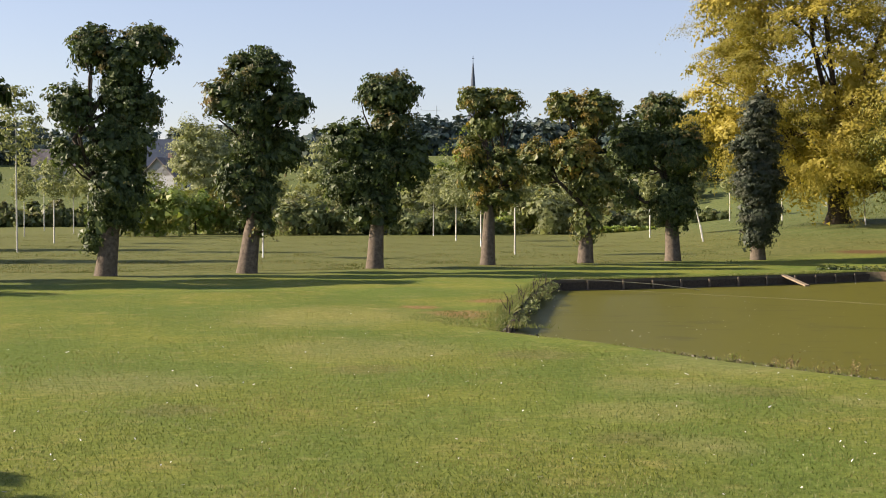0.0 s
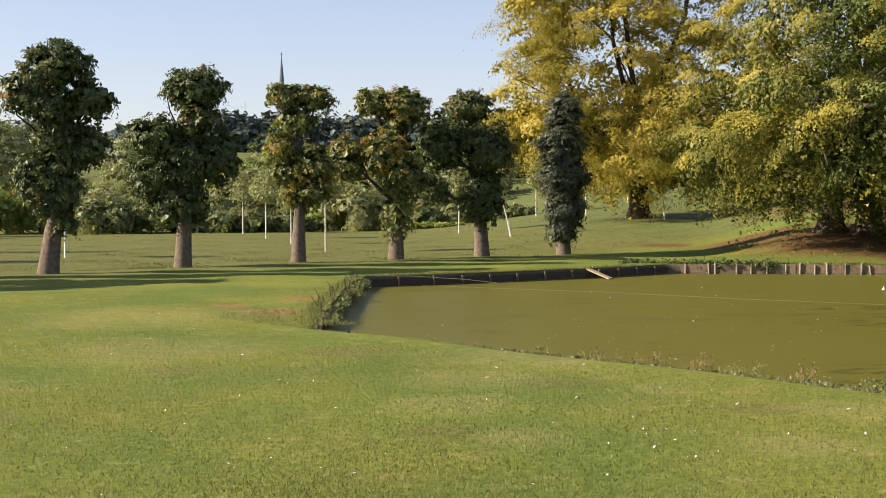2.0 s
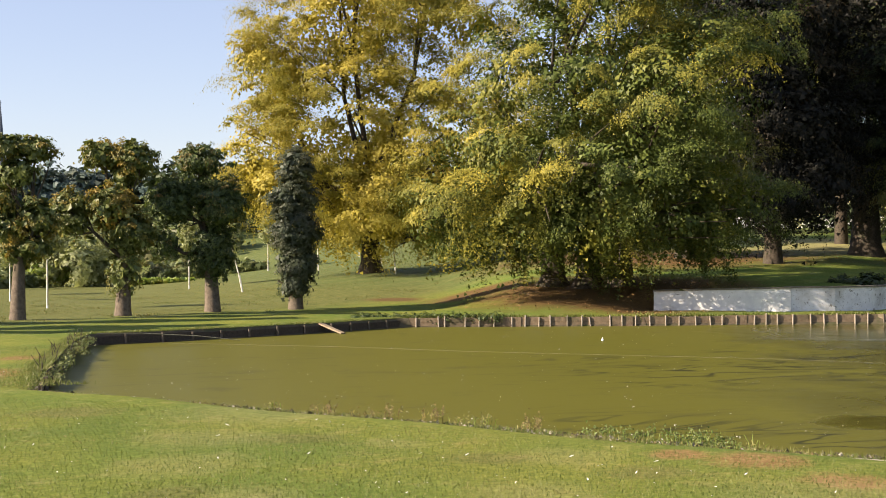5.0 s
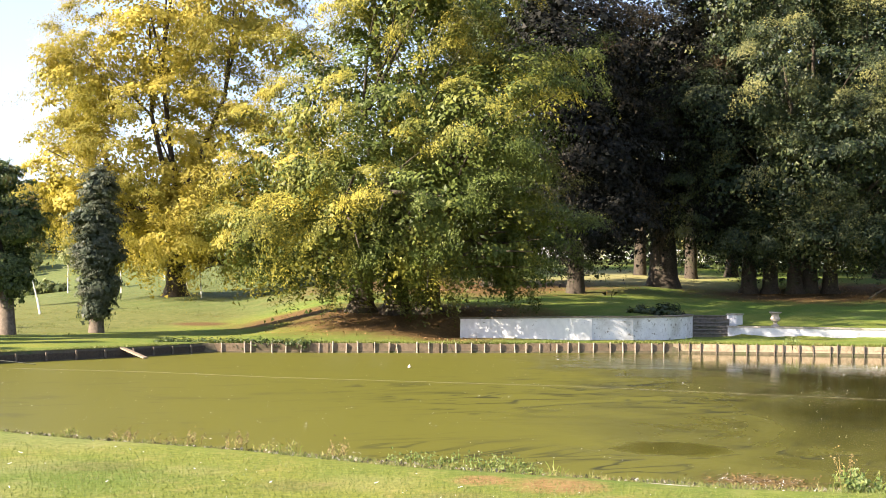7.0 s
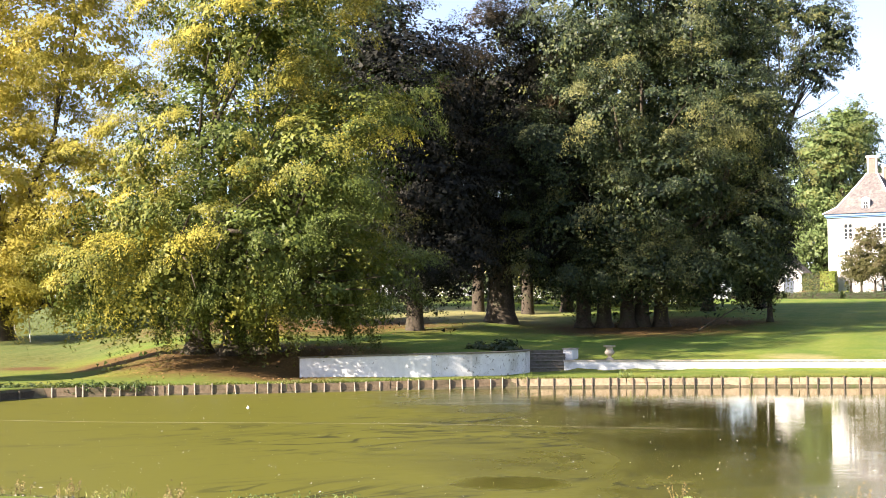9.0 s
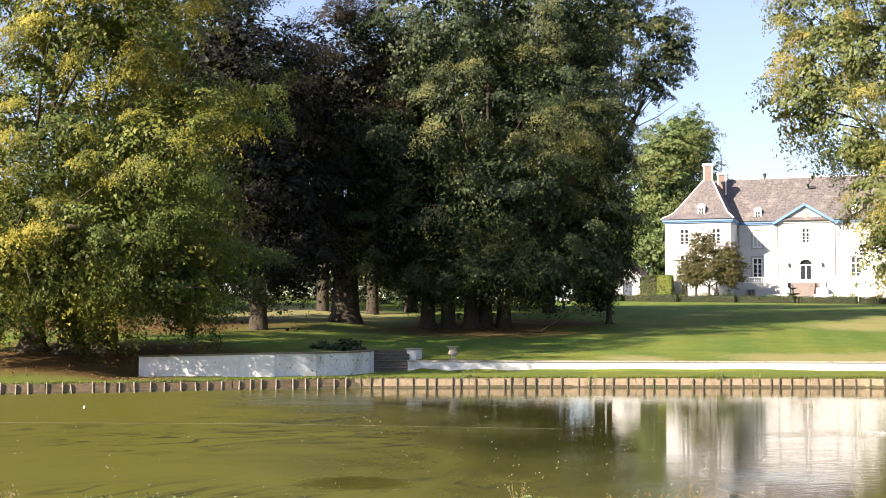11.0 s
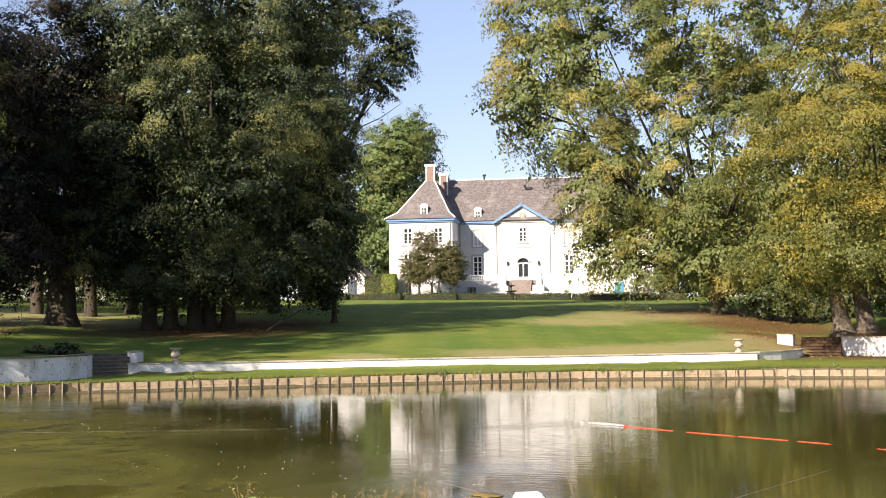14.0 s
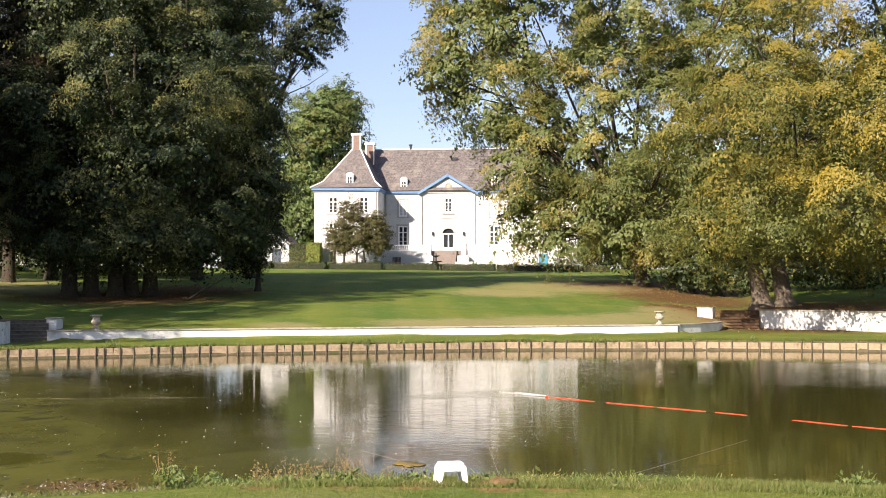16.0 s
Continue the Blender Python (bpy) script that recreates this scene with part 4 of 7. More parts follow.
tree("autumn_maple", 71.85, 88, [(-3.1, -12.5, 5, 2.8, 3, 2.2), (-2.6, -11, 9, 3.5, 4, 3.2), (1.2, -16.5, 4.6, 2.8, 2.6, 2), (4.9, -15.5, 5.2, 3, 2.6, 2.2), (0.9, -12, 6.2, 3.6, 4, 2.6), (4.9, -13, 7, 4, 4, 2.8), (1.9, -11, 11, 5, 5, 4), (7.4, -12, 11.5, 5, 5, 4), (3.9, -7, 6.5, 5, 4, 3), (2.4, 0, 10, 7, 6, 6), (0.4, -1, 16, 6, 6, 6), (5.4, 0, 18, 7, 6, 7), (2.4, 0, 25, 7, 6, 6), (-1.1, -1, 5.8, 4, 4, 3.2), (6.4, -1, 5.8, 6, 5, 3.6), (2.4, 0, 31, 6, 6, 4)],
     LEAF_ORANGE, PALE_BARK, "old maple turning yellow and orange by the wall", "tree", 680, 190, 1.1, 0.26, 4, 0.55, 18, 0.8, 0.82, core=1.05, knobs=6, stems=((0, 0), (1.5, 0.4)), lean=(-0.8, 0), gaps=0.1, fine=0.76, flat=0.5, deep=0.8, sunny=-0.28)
tree("beech", 37.3, 106, [(0, 0, 15, 5, 5, 5), (4, 1, 17, 5, 5, 5)],
     LEAF_DARK, BARK, "beech with two trunks behind the copper beech", "tree", 200, 40, 1.1, 0.42, 12, 0.45, 25, 0.5, 0.7, core=2.4, flare=1.2, stems=((0, 0), (4.1, 1.5)))
# three hidden beeches, added only to throw shade on the lawn
for k, (b, d) in enumerate(((41.2, 112), (44.4, 108), (47.3, 112))):
    tree("beech", b, d, [(0, 1, 10, 6, 6, 7), (-1, 1, 17, 5.5, 6, 6), (1.0, 1, 23, 4.5, 5, 4)],
         LEAF_DARK, BARK, "hidden beech added behind the lime tree to shade the lawn", "tree", 300, 30, 1.2, 0.5, 6, 0.45, 27 + k, 0.5, 0.7, "beeches behind the lime tree", core=1.8)
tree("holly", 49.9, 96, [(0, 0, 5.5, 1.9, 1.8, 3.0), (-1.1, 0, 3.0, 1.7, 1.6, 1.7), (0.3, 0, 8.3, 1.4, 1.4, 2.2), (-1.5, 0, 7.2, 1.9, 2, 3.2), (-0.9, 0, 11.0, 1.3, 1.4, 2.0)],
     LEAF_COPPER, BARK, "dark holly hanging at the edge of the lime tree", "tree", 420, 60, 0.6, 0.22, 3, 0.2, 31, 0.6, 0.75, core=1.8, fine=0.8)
tree("yew_tree", 78.0, 96, [(0, 0, 7, 7, 6, 6), (-4, 1, 12, 6, 6, 7), (2, 0, 18, 7, 6, 7), (0, 0, 26, 7, 6, 5)],
     LEAF_DARK, BARK, "dark tree with a thick fluted trunk behind the wall", "tree", 520, 40, 1.05, 0.4, 5, 1.1, 20, 0.4, 0.7)
tree("yew_tree", 70.5, 135, [(0, 0, 6, 9, 5, 6), (7, 0, 7, 8, 5, 7), (-8, 0, 5, 6, 5, 5)],
     LEAF_DARK, BARK, "dark evergreen thicket at the edge of the lawn", "shrub", 380, 36, 1.2, 0.46, 3, 0.4, 21, 0.4, 0.7)
tree("yew_tree", 72.0, 106, [(0, 0, 2.0, 6, 3, 2.4), (6, 0, 2.4, 5, 3, 2.8), (-5, 1, 1.8, 4, 3, 2.0)],
     LEAF_DARK, BARK, "dark evergreen undergrowth in deep shade behind the maple", "shrub", 260, 36, 0.8, 0.34, 1.5, 0.2, 24, 0.4, 0.7)
tree("yew_tree", 42.0, 128, [(0, 0, 3.5, 8, 5, 4), (9, 0, 4, 7, 5, 4.5), (-10, 0, 3.5, 7, 5, 4)],
     LEAF_DARK, BARK, "dark evergreen undergrowth behind the old trees", "shrub", 380, 36, 1.2, 0.46, 2, 0.3, 22, 0.4, 0.7)
tree("garden_tree", -48.5, 18.0, [(0, 0, 4.1, 1.3, 1.3, 0.9), (-0.3, -0.9, 4.0, 1.4, 1.4, 0.9), (-0.6, 1.1, 4.2, 0.4, 0.3, 0.2)],
     LEAF_ROW, BARK, "small tree whose shade falls on the lawn", "tree", 110, 40, 0.35, 0.2, 2.4, 0.12, 23, 0.4, 0.7)

# The row of pollarded chestnuts
ROW = [
    (-14.6, 50.0, 0.37, [(-0.42, 0.24, 8.4, 0.84, 0.8, 0.88), (1.62, 0.21, 8.57, 0.97, 0.92, 0.76), (0.63, -0.21, 7.94, 0.84, 0.8, 0.8), (-1.16, -0.12, 6.26, 0.86, 0.82, 0.88), (1.07, 0.07, 6.36, 1.16, 1.1, 0.95), (-1.35, -0.01, 4.43, 0.59, 0.56, 0.55), (0.55, -0.09, 4.83, 1.3, 1.24, 1.01), (0.4, -0.38, 3.27, 1.09, 1.04, 1.09), (0.32, 0.05, 2.12, 0.95, 0.9, 0.63), (-0.38, 0.12, 1.38, 0.42, 0.4, 0.63)]),
    (-8.6, 51.4, 0.36, [(-0.69, 0.02, 6.8, 0.95, 0.9, 0.86), (0.48, -0.35, 7.73, 1.25, 1.19, 0.97), (1.64, -0.31, 6.54, 0.95, 0.9, 0.78), (0.48, -0.33, 6.26, 0.97, 0.92, 0.61), (1.3, 0.32, 4.77, 0.93, 0.88, 0.91), (-0.3, -0.03, 3.54, 0.89, 0.84, 0.99), (0.28, 0.14, 5.18, 0.86, 0.82, 0.76), (0.35, -0.02, 2.91, 0.97, 0.92, 1.12), (0.63, -0.05, 1.72, 0.52, 0.49, 0.39)]),
    (-3.0, 54.5, 0.33, [(0.57, 0.12, 7.24, 1.31, 1.24, 0.87), (0.8, -0.24, 6.09, 0.73, 0.7, 0.5), (-1.15, -0.15, 5.29, 1.08, 1.02, 0.92), (1.49, 0.19, 4.49, 0.99, 0.94, 1.08), (-0.05, 0.31, 4.21, 1.42, 1.35, 1.33), (-1.19, 0.1, 3.71, 1.03, 0.98, 1.05), (-0.16, 0.29, 2.56, 1.24, 1.18, 0.92)]),
    (2.0, 57.6, 0.3, [(-0.51, 0.05, 7.27, 0.87, 0.83, 0.53), (0.73, 0.24, 7.17, 0.97, 0.92, 0.48), (-0.02, 0.02, 6.2, 0.82, 0.78, 0.63), (-0.7, 0.27, 4.92, 0.85, 0.81, 0.63), (0.78, -0.04, 4.19, 0.92, 0.87, 0.87), (-0.36, 0.17, 3.78, 0.85, 0.81, 0.65), (0.41, 0.05, 2.91, 1.11, 1.06, 0.53)]),
    (6.3, 60.1, 0.33, [(-0.94, 0.15, 7.2, 0.83, 0.79, 0.61), (0.43, 0.31, 6.95, 1.14, 1.08, 0.86), (0.03, -0.02, 5.99, 0.56, 0.53, 0.45), (-2.2, -0.14, 4.5, 0.86, 0.82, 0.96), (-0.48, -0.34, 4.83, 1.14, 1.08, 1.01), (0.33, -0.1, 3.74, 1.16, 1.1, 1.06), (0.08, 0.01, 1.97, 0.71, 0.67, 1.06)]),
    (10.1, 61.9, 0.34, [(-0.6, 0.21, 7.03, 1.2, 1.14, 0.75), (-1.95, -0.17, 5.08, 1.12, 1.06, 1.2), (-2.21, -0.09, 3.2, 0.73, 0.69, 0.65), (0.39, -0.33, 5.08, 1.3, 1.24, 1.15), (-0.78, 0.13, 5.55, 0.78, 0.74, 0.65), (0.08, -0.16, 2.74, 1.12, 1.06, 1.35)]),
    (13.7, 64.6, 0.33, [(0.0, 0.22, 6.96, 0.92, 0.88, 0.87), (-0.11, 0.35, 5.38, 1.25, 1.19, 1.14), (0.0, 0.0, 3.75, 1.3, 1.24, 1.2), (0.08, -0.05, 2.12, 1.03, 0.98, 1.03), (-0.08, -0.15, 1.09, 0.73, 0.7, 0.54)])]

for k, (b, d, r, lobes) in enumerate(ROW):
    trim = 0.03 if k == 6 else 0.08
    lobes = [(x, y, z + 0.12, rx - trim, ry - trim, rz - 0.4 * trim) for x, y, z, rx, ry, rz in lobes]
    if k == 6:
        leaf = LEAF_SILVER
    else:
        leaf = LEAF_TURNING if k in (3, 4) else LEAF_ROW
    if k < 3:
        # shoots clothe the trunk between the heads
        lobes = lobes + [(0.2 + 0.05 * z, -0.15, z, 0.62, 0.6, 0.6) for z in ((3.4, 4.6, 5.7, 6.7, 7.5), (3.0, 4.2, 5.4), (2.6, 4.6, 5.9))[k]]
    tree("pollard_chestnut", b, d, lobes, leaf, PALE_BARK, "grey-leaved pollarded chestnut with a slim stacked crown" if k == 6 else "pollarded chestnut with stacked leafy heads on a thick trunk", "tree",
         int(60 + 62 * sum(l[3] * l[5] for l in lobes)), 50, 0.28, 0.17, 3.2, r, 40 + k, 0.6, 0.8, "row of pollarded chestnuts", lean=((0.45, 0.5, 0.2, 0.1, 0.1, -0.15, 0.0)[k], 0), narrow=0.5, flare=1.18, core=1.9, fine=0.9, hang=0.8, deep=0.76)
# more of the row stand further west and throw their shade along it
for k, (b, d, src) in enumerate(((-21.7, 48.5, 1), (-27.9, 48.1, 0), (-36.0, 47.5, 2))):
    tree("pollard_chestnut", b, d, ROW[src][3], LEAF_ROW, PALE_BARK, "pollarded chestnut with stacked leafy heads on a thick trunk", "tree",
         190, 26, 0.5, 0.34, 3.2, 0.35, 60 + k, 0.5, 0.74, "row of pollarded chestnuts", narrow=0.62, flare=1.35, core=2.0)
# two limes of the meadow whose shade falls on the grass
for k, (b, d) in enumerate(((-24.4, 86.0), (-25.4, 68.5))):
    tree("meadow_lime", b, d, [(0, 0, 5.5, 2.6, 2.6, 3.2), (0.5, 0, 8.6, 1.9, 1.9, 2.0)], LEAF_ROW, BARK, "young lime tree standing in the meadow", "tree", 150, 26, 0.5, 0.34, 3.0, 0.2, 66 + k, 0.4, 0.7, core=2.0)


# ---- young trees with painted stems ----
def sapling(b, d, height, crown_w, seed, leaf=None, lean=0.0, bare=False):
    gen = np.random.default_rng(seed)
    at = polar(b, d)
    at.z = ground_z(at.x, at.y)
    ob = thing("young_tree", at, "young tree with a pale stem and whitewashed foot" if not bare else "thin pale stem with few leaves and a white foot", "tree", "young trees in the meadow", turn=-radians(b))
    tubes("stem", [([(0, 0, -0.2), (lean * 0.3, 0, height * 0.3), (lean, 0, height * 0.9)], [0.055, 0.045, 0.02])], STAKE, ob, 8)
    tubes("painted_foot", [([(0, 0, -0.1), (lean * 0.12, 0, 0.55), (lean * 0.22, 0, 1.05)], [0.055, 0.05, 0.045])], WHITE, ob, 8, "whitewashed stem foot")
    lobes = [(lean * 0.7, 0, height * 0.72, crown_w, crown_w, height * 0.2), (lean, 0, height * 0.88, crown_w * 0.6, crown_w * 0.6, height * 0.13)]
    q, o, ripe, _g = crown_points(lobes, 18 if bare else int(60 + 10 * height), 18, 0.36, gen, 0.4, 0.4)
    v, f = leaf_cards(q, o, 0.22, 0.4, gen, 0.6)
    cr = mesh_np("crown", v, f, leaf or LEAF_WILLOW, ob)
    a = cr.data.attributes.new("ripe", "FLOAT", "POINT")
    a.data.foreach_set("value", np.repeat(ripe, 4).astype(np.float32))
    return ob


for k, (b, d, h, w) in enumerate(((-18.2, 78.5, 9.6, 1.6), (-16.7, 95.8, 6.0, 1.0), (-17.1, 150, 8.0, 1.6), (-15.9, 130, 6.5, 1.2), (-17.9, 120, 6.0, 1.2), (-14.9, 140, 7.0, 1.4),
                                  (-15.3, 110, 6.2, 1.2), (-7.9, 66.7, 4.0, 0.7), (-0.4, 116, 5.2, 1.0), (0.6, 98.6, 5.0, 1.2), (1.7, 83.4, 4.4, 0.6), (3.2, 69.7, 5.2, 0.8),
                                  (9.1, 97.8, 5.0, 0.7), (12.5, 119, 5.0, 0.8), (-19.5, 90, 6.0, 1.1), (-12.5, 128, 6.0, 1.3))):
    sapling(b, d, h, w, 100 + k)
for k, (b, d, h, lean) in enumerate(((11.4, 84.7, 4.0, -0.9), (14.7, 108, 3.4, -0.1), (17.5, 104, 3.2, -0.5), (16.5, 128, 3.0, 0.0), (18.1, 95, 4.2, -0.3))):
    sapling(b, d, h, 0.4, 140 + k, None, lean, True)


# ---- shrub belt across the meadow ----
def shrub(b, d, w, h, leaf, seed, label, z_off=0.0, sprays=110, size=0.34, tall=False):
    gen = np.random.default_rng(seed)
    n = 4
    lobes = []
    for k in range(n):
        x = (k - (n - 1) / 2) * w * 0.42 + gen.normal(0, 0.1 * w)
        hh = h * gen.uniform(0.62, 1.0)
        lobes.append((x, gen.normal(0, 0.6), hh * 0.52, w * 0.34, w * 0.3, hh * 0.52))
    return tree("shrub", b, d, lobes, leaf, BARK, label, "shrub", sprays, 30, min(0.7, 0.2 * h), size, h * 0.25, 0.1, seed, 0.3, 0.7, "shrub belt at the end of the meadow", core=2.2)


BELT = [(-12.5, 116, 2.9, 5.5, 1), (-10.8, 124, 4.1, 5.2, 1), (-9.6, 128, 3.2, 4.9, 0), (-8.9, 126, 3.7, 4.6, 0), (-6.4, 124, 3.8, 6.2, 0), (-5.6, 121, 3.5, 5.0, 0), (-5.1, 134, 4.4, 10.1, 0), (-5.9, 119, 3.5, 3.7, 2), (-4.1, 126, 4.9, 4.6, 2), (-1.7, 128, 5.6, 5.2, 0), (-0.3, 132, 3.8, 10.5, 1), (0.5, 130, 4.3, 9.5, 0), (1.3, 134, 3.6, 8.7, 0), (-1.0, 120, 4.0, 2.3, 2), (0.4, 121, 3.5, 2.1, 2), (-2.3, 121, 4.0, 2.9, 2), (4.7, 122, 4.3, 4.8, 0), (3.9, 124, 2.6, 3.6, 1), (5.6, 126, 3.2, 4.3, 0), (7.7, 126, 4.4, 2.7, 2), (9.1, 128, 3.2, 2.1, 2), (8.1, 120, 2.8, 0.4, 1), (11.4, 126, 2.7, 1.4, 2), (10.0, 126, 2.9, 1.8, 2), (1.4, 121, 3.1, 1.7, 2)]
for k, (b, d, w, h, kind) in enumerate(BELT):
    shrub(b, d, w, h, (LEAF_WILLOW, LEAF_FRESH, LEAF_SHRUB)[kind], 200 + k, ("silvery green willow shrub", "yellow-green shrub", "dark green shrub")[kind] + " at the end of the meadow")
tree("lime_tree", -10.4, 205, [(0, 0, 6, 5, 5, 5), (-1, 0, 10, 4.5, 4, 4.5), (2, 0, 8, 4, 4, 4)], LEAF_WILLOW, BARK, "round grey-green tree by the village", "tree", 260, 40, 1.0, 0.5, 4, 0.35, 260, 0.3, 0.7)


# ---- far woods ----
def far_wood(name, b0, b1, d0, d1, count, h, size, seed, leaf, label):
    gen = np.random.default_rng(seed)
    vs, fs, rp, off = [], [], [], 0
    for k in range(count):
        p = polar(gen.uniform(b0, b1), gen.uniform(d0, d1))
        z = ground_z(p.x, p.y)
        hh = h * gen.uniform(0.7, 1.15)
        q, o, ripe, _g = crown_points([(p.x, p.y, z + hh * 0.55, hh * 0.34, hh * 0.34, hh * 0.5), (p.x + gen.normal(0, 2), p.y, z + hh * 0.35, hh * 0.4, hh * 0.4, hh * 0.4)], 30, 12, hh * 0.12, gen, 0.3, 0.6)
        v, f = leaf_cards(q, o, size * 1.15, 0.2, gen, 0.9, True)
        vs.append(v)
        fs.append(f + off)
        rp.append(ripe)
        off += len(v)
    ob = mesh_np(name, np.concatenate(vs), np.concatenate(fs), leaf)
    a = ob.data.attributes.new("ripe", "FLOAT", "POINT")
    a.data.foreach_set("value", np.repeat(np.concatenate(rp), 3).astype(np.float32))
    return tagged(ob, label, "woods", kind="stuff")


far_wood("meadow_hedge", -24, -12.5, 176, 182, 60, 3.0, 0.6, 306, LEAF_SHRUB, "low green hedge at the end of the meadow")
far_wood("far_wood", -2.2, 10.5, 400, 440, 260, 11.5, 1.5, 301, LEAF_HAZED, "dark wood on the hill beyond the village")
far_wood("meadow_hedge", -1.5, 11, 196, 214, 60, 6.0, 0.8, 307, LEAF_SHRUB, "green hedgerow at the foot of the far slope")
far_wood("far_hedge", -26, -4, 320, 350, 90, 9, 1.4, 302, LEAF_HAZED, "line of hedgerow trees beyond the meadow")
far_wood("far_thicket", 8, 30, 230, 270, 70, 14, 1.5, 303, LEAF_DARK, "thicket on the rise behind the golden tree")
far_wood("park_wood", 28, 47, 175, 200, 46, 16, 1.2, 304, LEAF_DARK, "park trees closing the view behind the old beeches")
far_wood("park_wood", 63, 84, 185, 230, 60, 18, 1.0, 305, LEAF_DARK, "park trees closing the view beside the house")


# a dark shrub on the bank above the curved wall, and a dead bough leaning by the lime tree
tree("yew_bush", 38.0, 66.0, [(-0.7, 0, 0.1, 0.8, 0.6, 0.35), (0.5, 0, 0.12, 0.9, 0.6, 0.4)], LEAF_DARK, BARK, "low dark yew bush above the curved wall", "shrub", 60, 26, 0.22, 0.16, 0.3, 0.06, 261, 0.3, 0.7)
bough = thing("dead_bough", Vector((63.66, 59.3, ground_z(63.66, 59.3))), "bare dead bough leaning out from under the lime tree", "branch")
tubes("wood", [([(-0.3, 0.25, -0.1), (0.3, -0.35, 0.5), (0.9, -0.95, 0.95), (1.5, -1.6, 1.5)], [0.07, 0.06, 0.05, 0.025]), ([(0.9, -0.95, 0.95), (1.0, -1.3, 1.35)], [0.03, 0.012])], BARK, bough, 7)


# ---- village beyond the meadow ----
def village_house(b, d, w, depth, eave, ridge, wall, roof, label, turn=0.0):
    at = polar(b, d)
    at.z = ground_z(at.x, at.y)
    ob = thing("village_house", at, label, "house", "village houses", turn=-radians(b) + turn)
    bm = box(-w / 2, w / 2, 0, depth, -1, eave)
    part("wall", bm, wall, ob)
    for x in (-w / 2 + 0.02, w / 2 - 0.02):
        bm = bmesh.new()
        bm.faces.new([bm.verts.new(p) for p in ((x, 0, eave), (x, depth, eave), (x, depth / 2, ridge))])
        bmesh.ops.solidify(bm, geom=bm.faces, thickness=0.2)
        part("gable", bm, wall, ob)
    bm = bmesh.new()
    for s in (0, 1):
        y = -0.4 if s == 0 else depth + 0.4
        a = [bm.verts.new(p) for p in ((-w / 2 - 0.3, y, eave - 0.3), (w / 2 + 0.3, y, eave - 0.3), (w / 2 + 0.3, depth / 2, ridge + 0.15), (-w / 2 - 0.3, depth / 2, ridge + 0.15))]
        bm.faces.new(a)
    bmesh.ops.remove_doubles(bm, verts=bm.verts, dist=0.001)
    bmesh.ops.recalc_face_normals(bm, faces=bm.faces)
    bmesh.ops.solidify(bm, geom=bm.faces, thickness=0.2)
    part("roof", bm, roof, ob)
    for x in (-w * 0.28, w * 0.1):
        part("window", box(x, x + 1.1, -0.06, 0.05, 1.2, 2.5), GLASS, ob)
    part("chimney", box(w * 0.25, w * 0.25 + 0.8, depth / 2 - 0.4, depth / 2 + 0.4, ridge - 0.5, ridge + 1.1), BRICK, ob)
    return ob


SLATE_BLUE = noisy("blue_slate", (0.06, 0.075, 0.1), (0.1, 0.12, 0.15), 1.5, 0.6)
village_house(-11.7, 250, 9.5, 9, 4.8, 9.6, FACADE, SLATE_BLUE, "village house with a dark slate roof")
village_house(-11.35, 238, 6.0, 6.6, 3.4, 6.6, FACADE, SLATE, "white gabled village house", turn=radians(62))
village_house(-16.7, 270, 8, 8, 3.5, 6.5, GREYSTONE, SLATE, "grey village house among trees")

church = thing("church_tower", polar(1.35, 450, ground_z(*polar(1.35, 450).xy)), "slender grey church spire above the trees", "church", turn=-radians(1.35))
part("tower", box(-1.9, 1.9, -1.9, 1.9, -2, 15), STONE, church)
bm = lathe([(2.3, 14.8), (1.4, 18.5), (0.95, 25.0), (0.42, 31.5), (0.1, 35.0)], 8)
part("spire", bm, SLATE_BLUE, church, "dark slate spire")
part("cross", add_box(box(-0.09, 0.09, -0.09, 0.09, 34.8, 36.8), -0.35, 0.35, -0.07, 0.07, 35.9, 36.1), DARK, church)
crane = thing("tower_crane", polar(-0.25, 520, ground_z(*polar(-0.25, 520).xy)), "pale tower crane far behind the wood", "crane", turn=-radians(-0.25))
part("mast", box(-0.12, 0.12, -0.12, 0.12, 0, 24.0), WHITE, crane)
part("jib", box(-6.2, 1.6, -0.08, 0.08, 23.0, 23.12), WHITE, crane)
part("peak", box(-0.1, 0.1, -0.1, 0.1, 24.0, 25.2), WHITE, crane)


# ---- garden walls, steps and urns ----
def wall_run(name, pts, z0, tops, thick, mat, label, category="wall", coping=True, cap=None):
    """A wall along plan points, its top height given at each, with a projecting stone coping."""
    pts = np.array(pts, float)
    t = np.gradient(pts, axis=0)
    t /= np.linalg.norm(t, axis=1)[:, None]
    side = np.stack([-t[:, 1], t[:, 0]], 1)

    def run(th, lows, highs, grow):
        bm = bmesh.new()
        rows = []
        for k, (p, n, low, top) in enumerate(zip(pts, side, lows, highs)):
            e = p + t[k] * (grow if k == len(pts) - 1 else -grow if k == 0 else 0)
            rows.append([bm.verts.new((*(e + n * th / 2), low)), bm.verts.new((*(e - n * th / 2), low)), bm.verts.new((*(e - n * th / 2), top)), bm.verts.new((*(e + n * th / 2), top))])
        for a, b in zip(rows, rows[1:]):
            for i in range(4):
                bm.faces.new((a[i], a[(i + 1) % 4], b[(i + 1) % 4], b[i]))
        bm.faces.new(rows[0])
        bm.faces.new(rows[-1][::-1])
        bmesh.ops.recalc_face_normals(bm, faces=bm.faces)
        return bm
    ob = tagged(part(name, run(thick, z0, tops, 0), mat), label, category, kind="structure")
    if coping:
        part("coping", run(thick + 0.1, tops, [h + 0.07 for h in tops], 0.04), cap or STONE, ob, "weathered stone coping")
    return ob


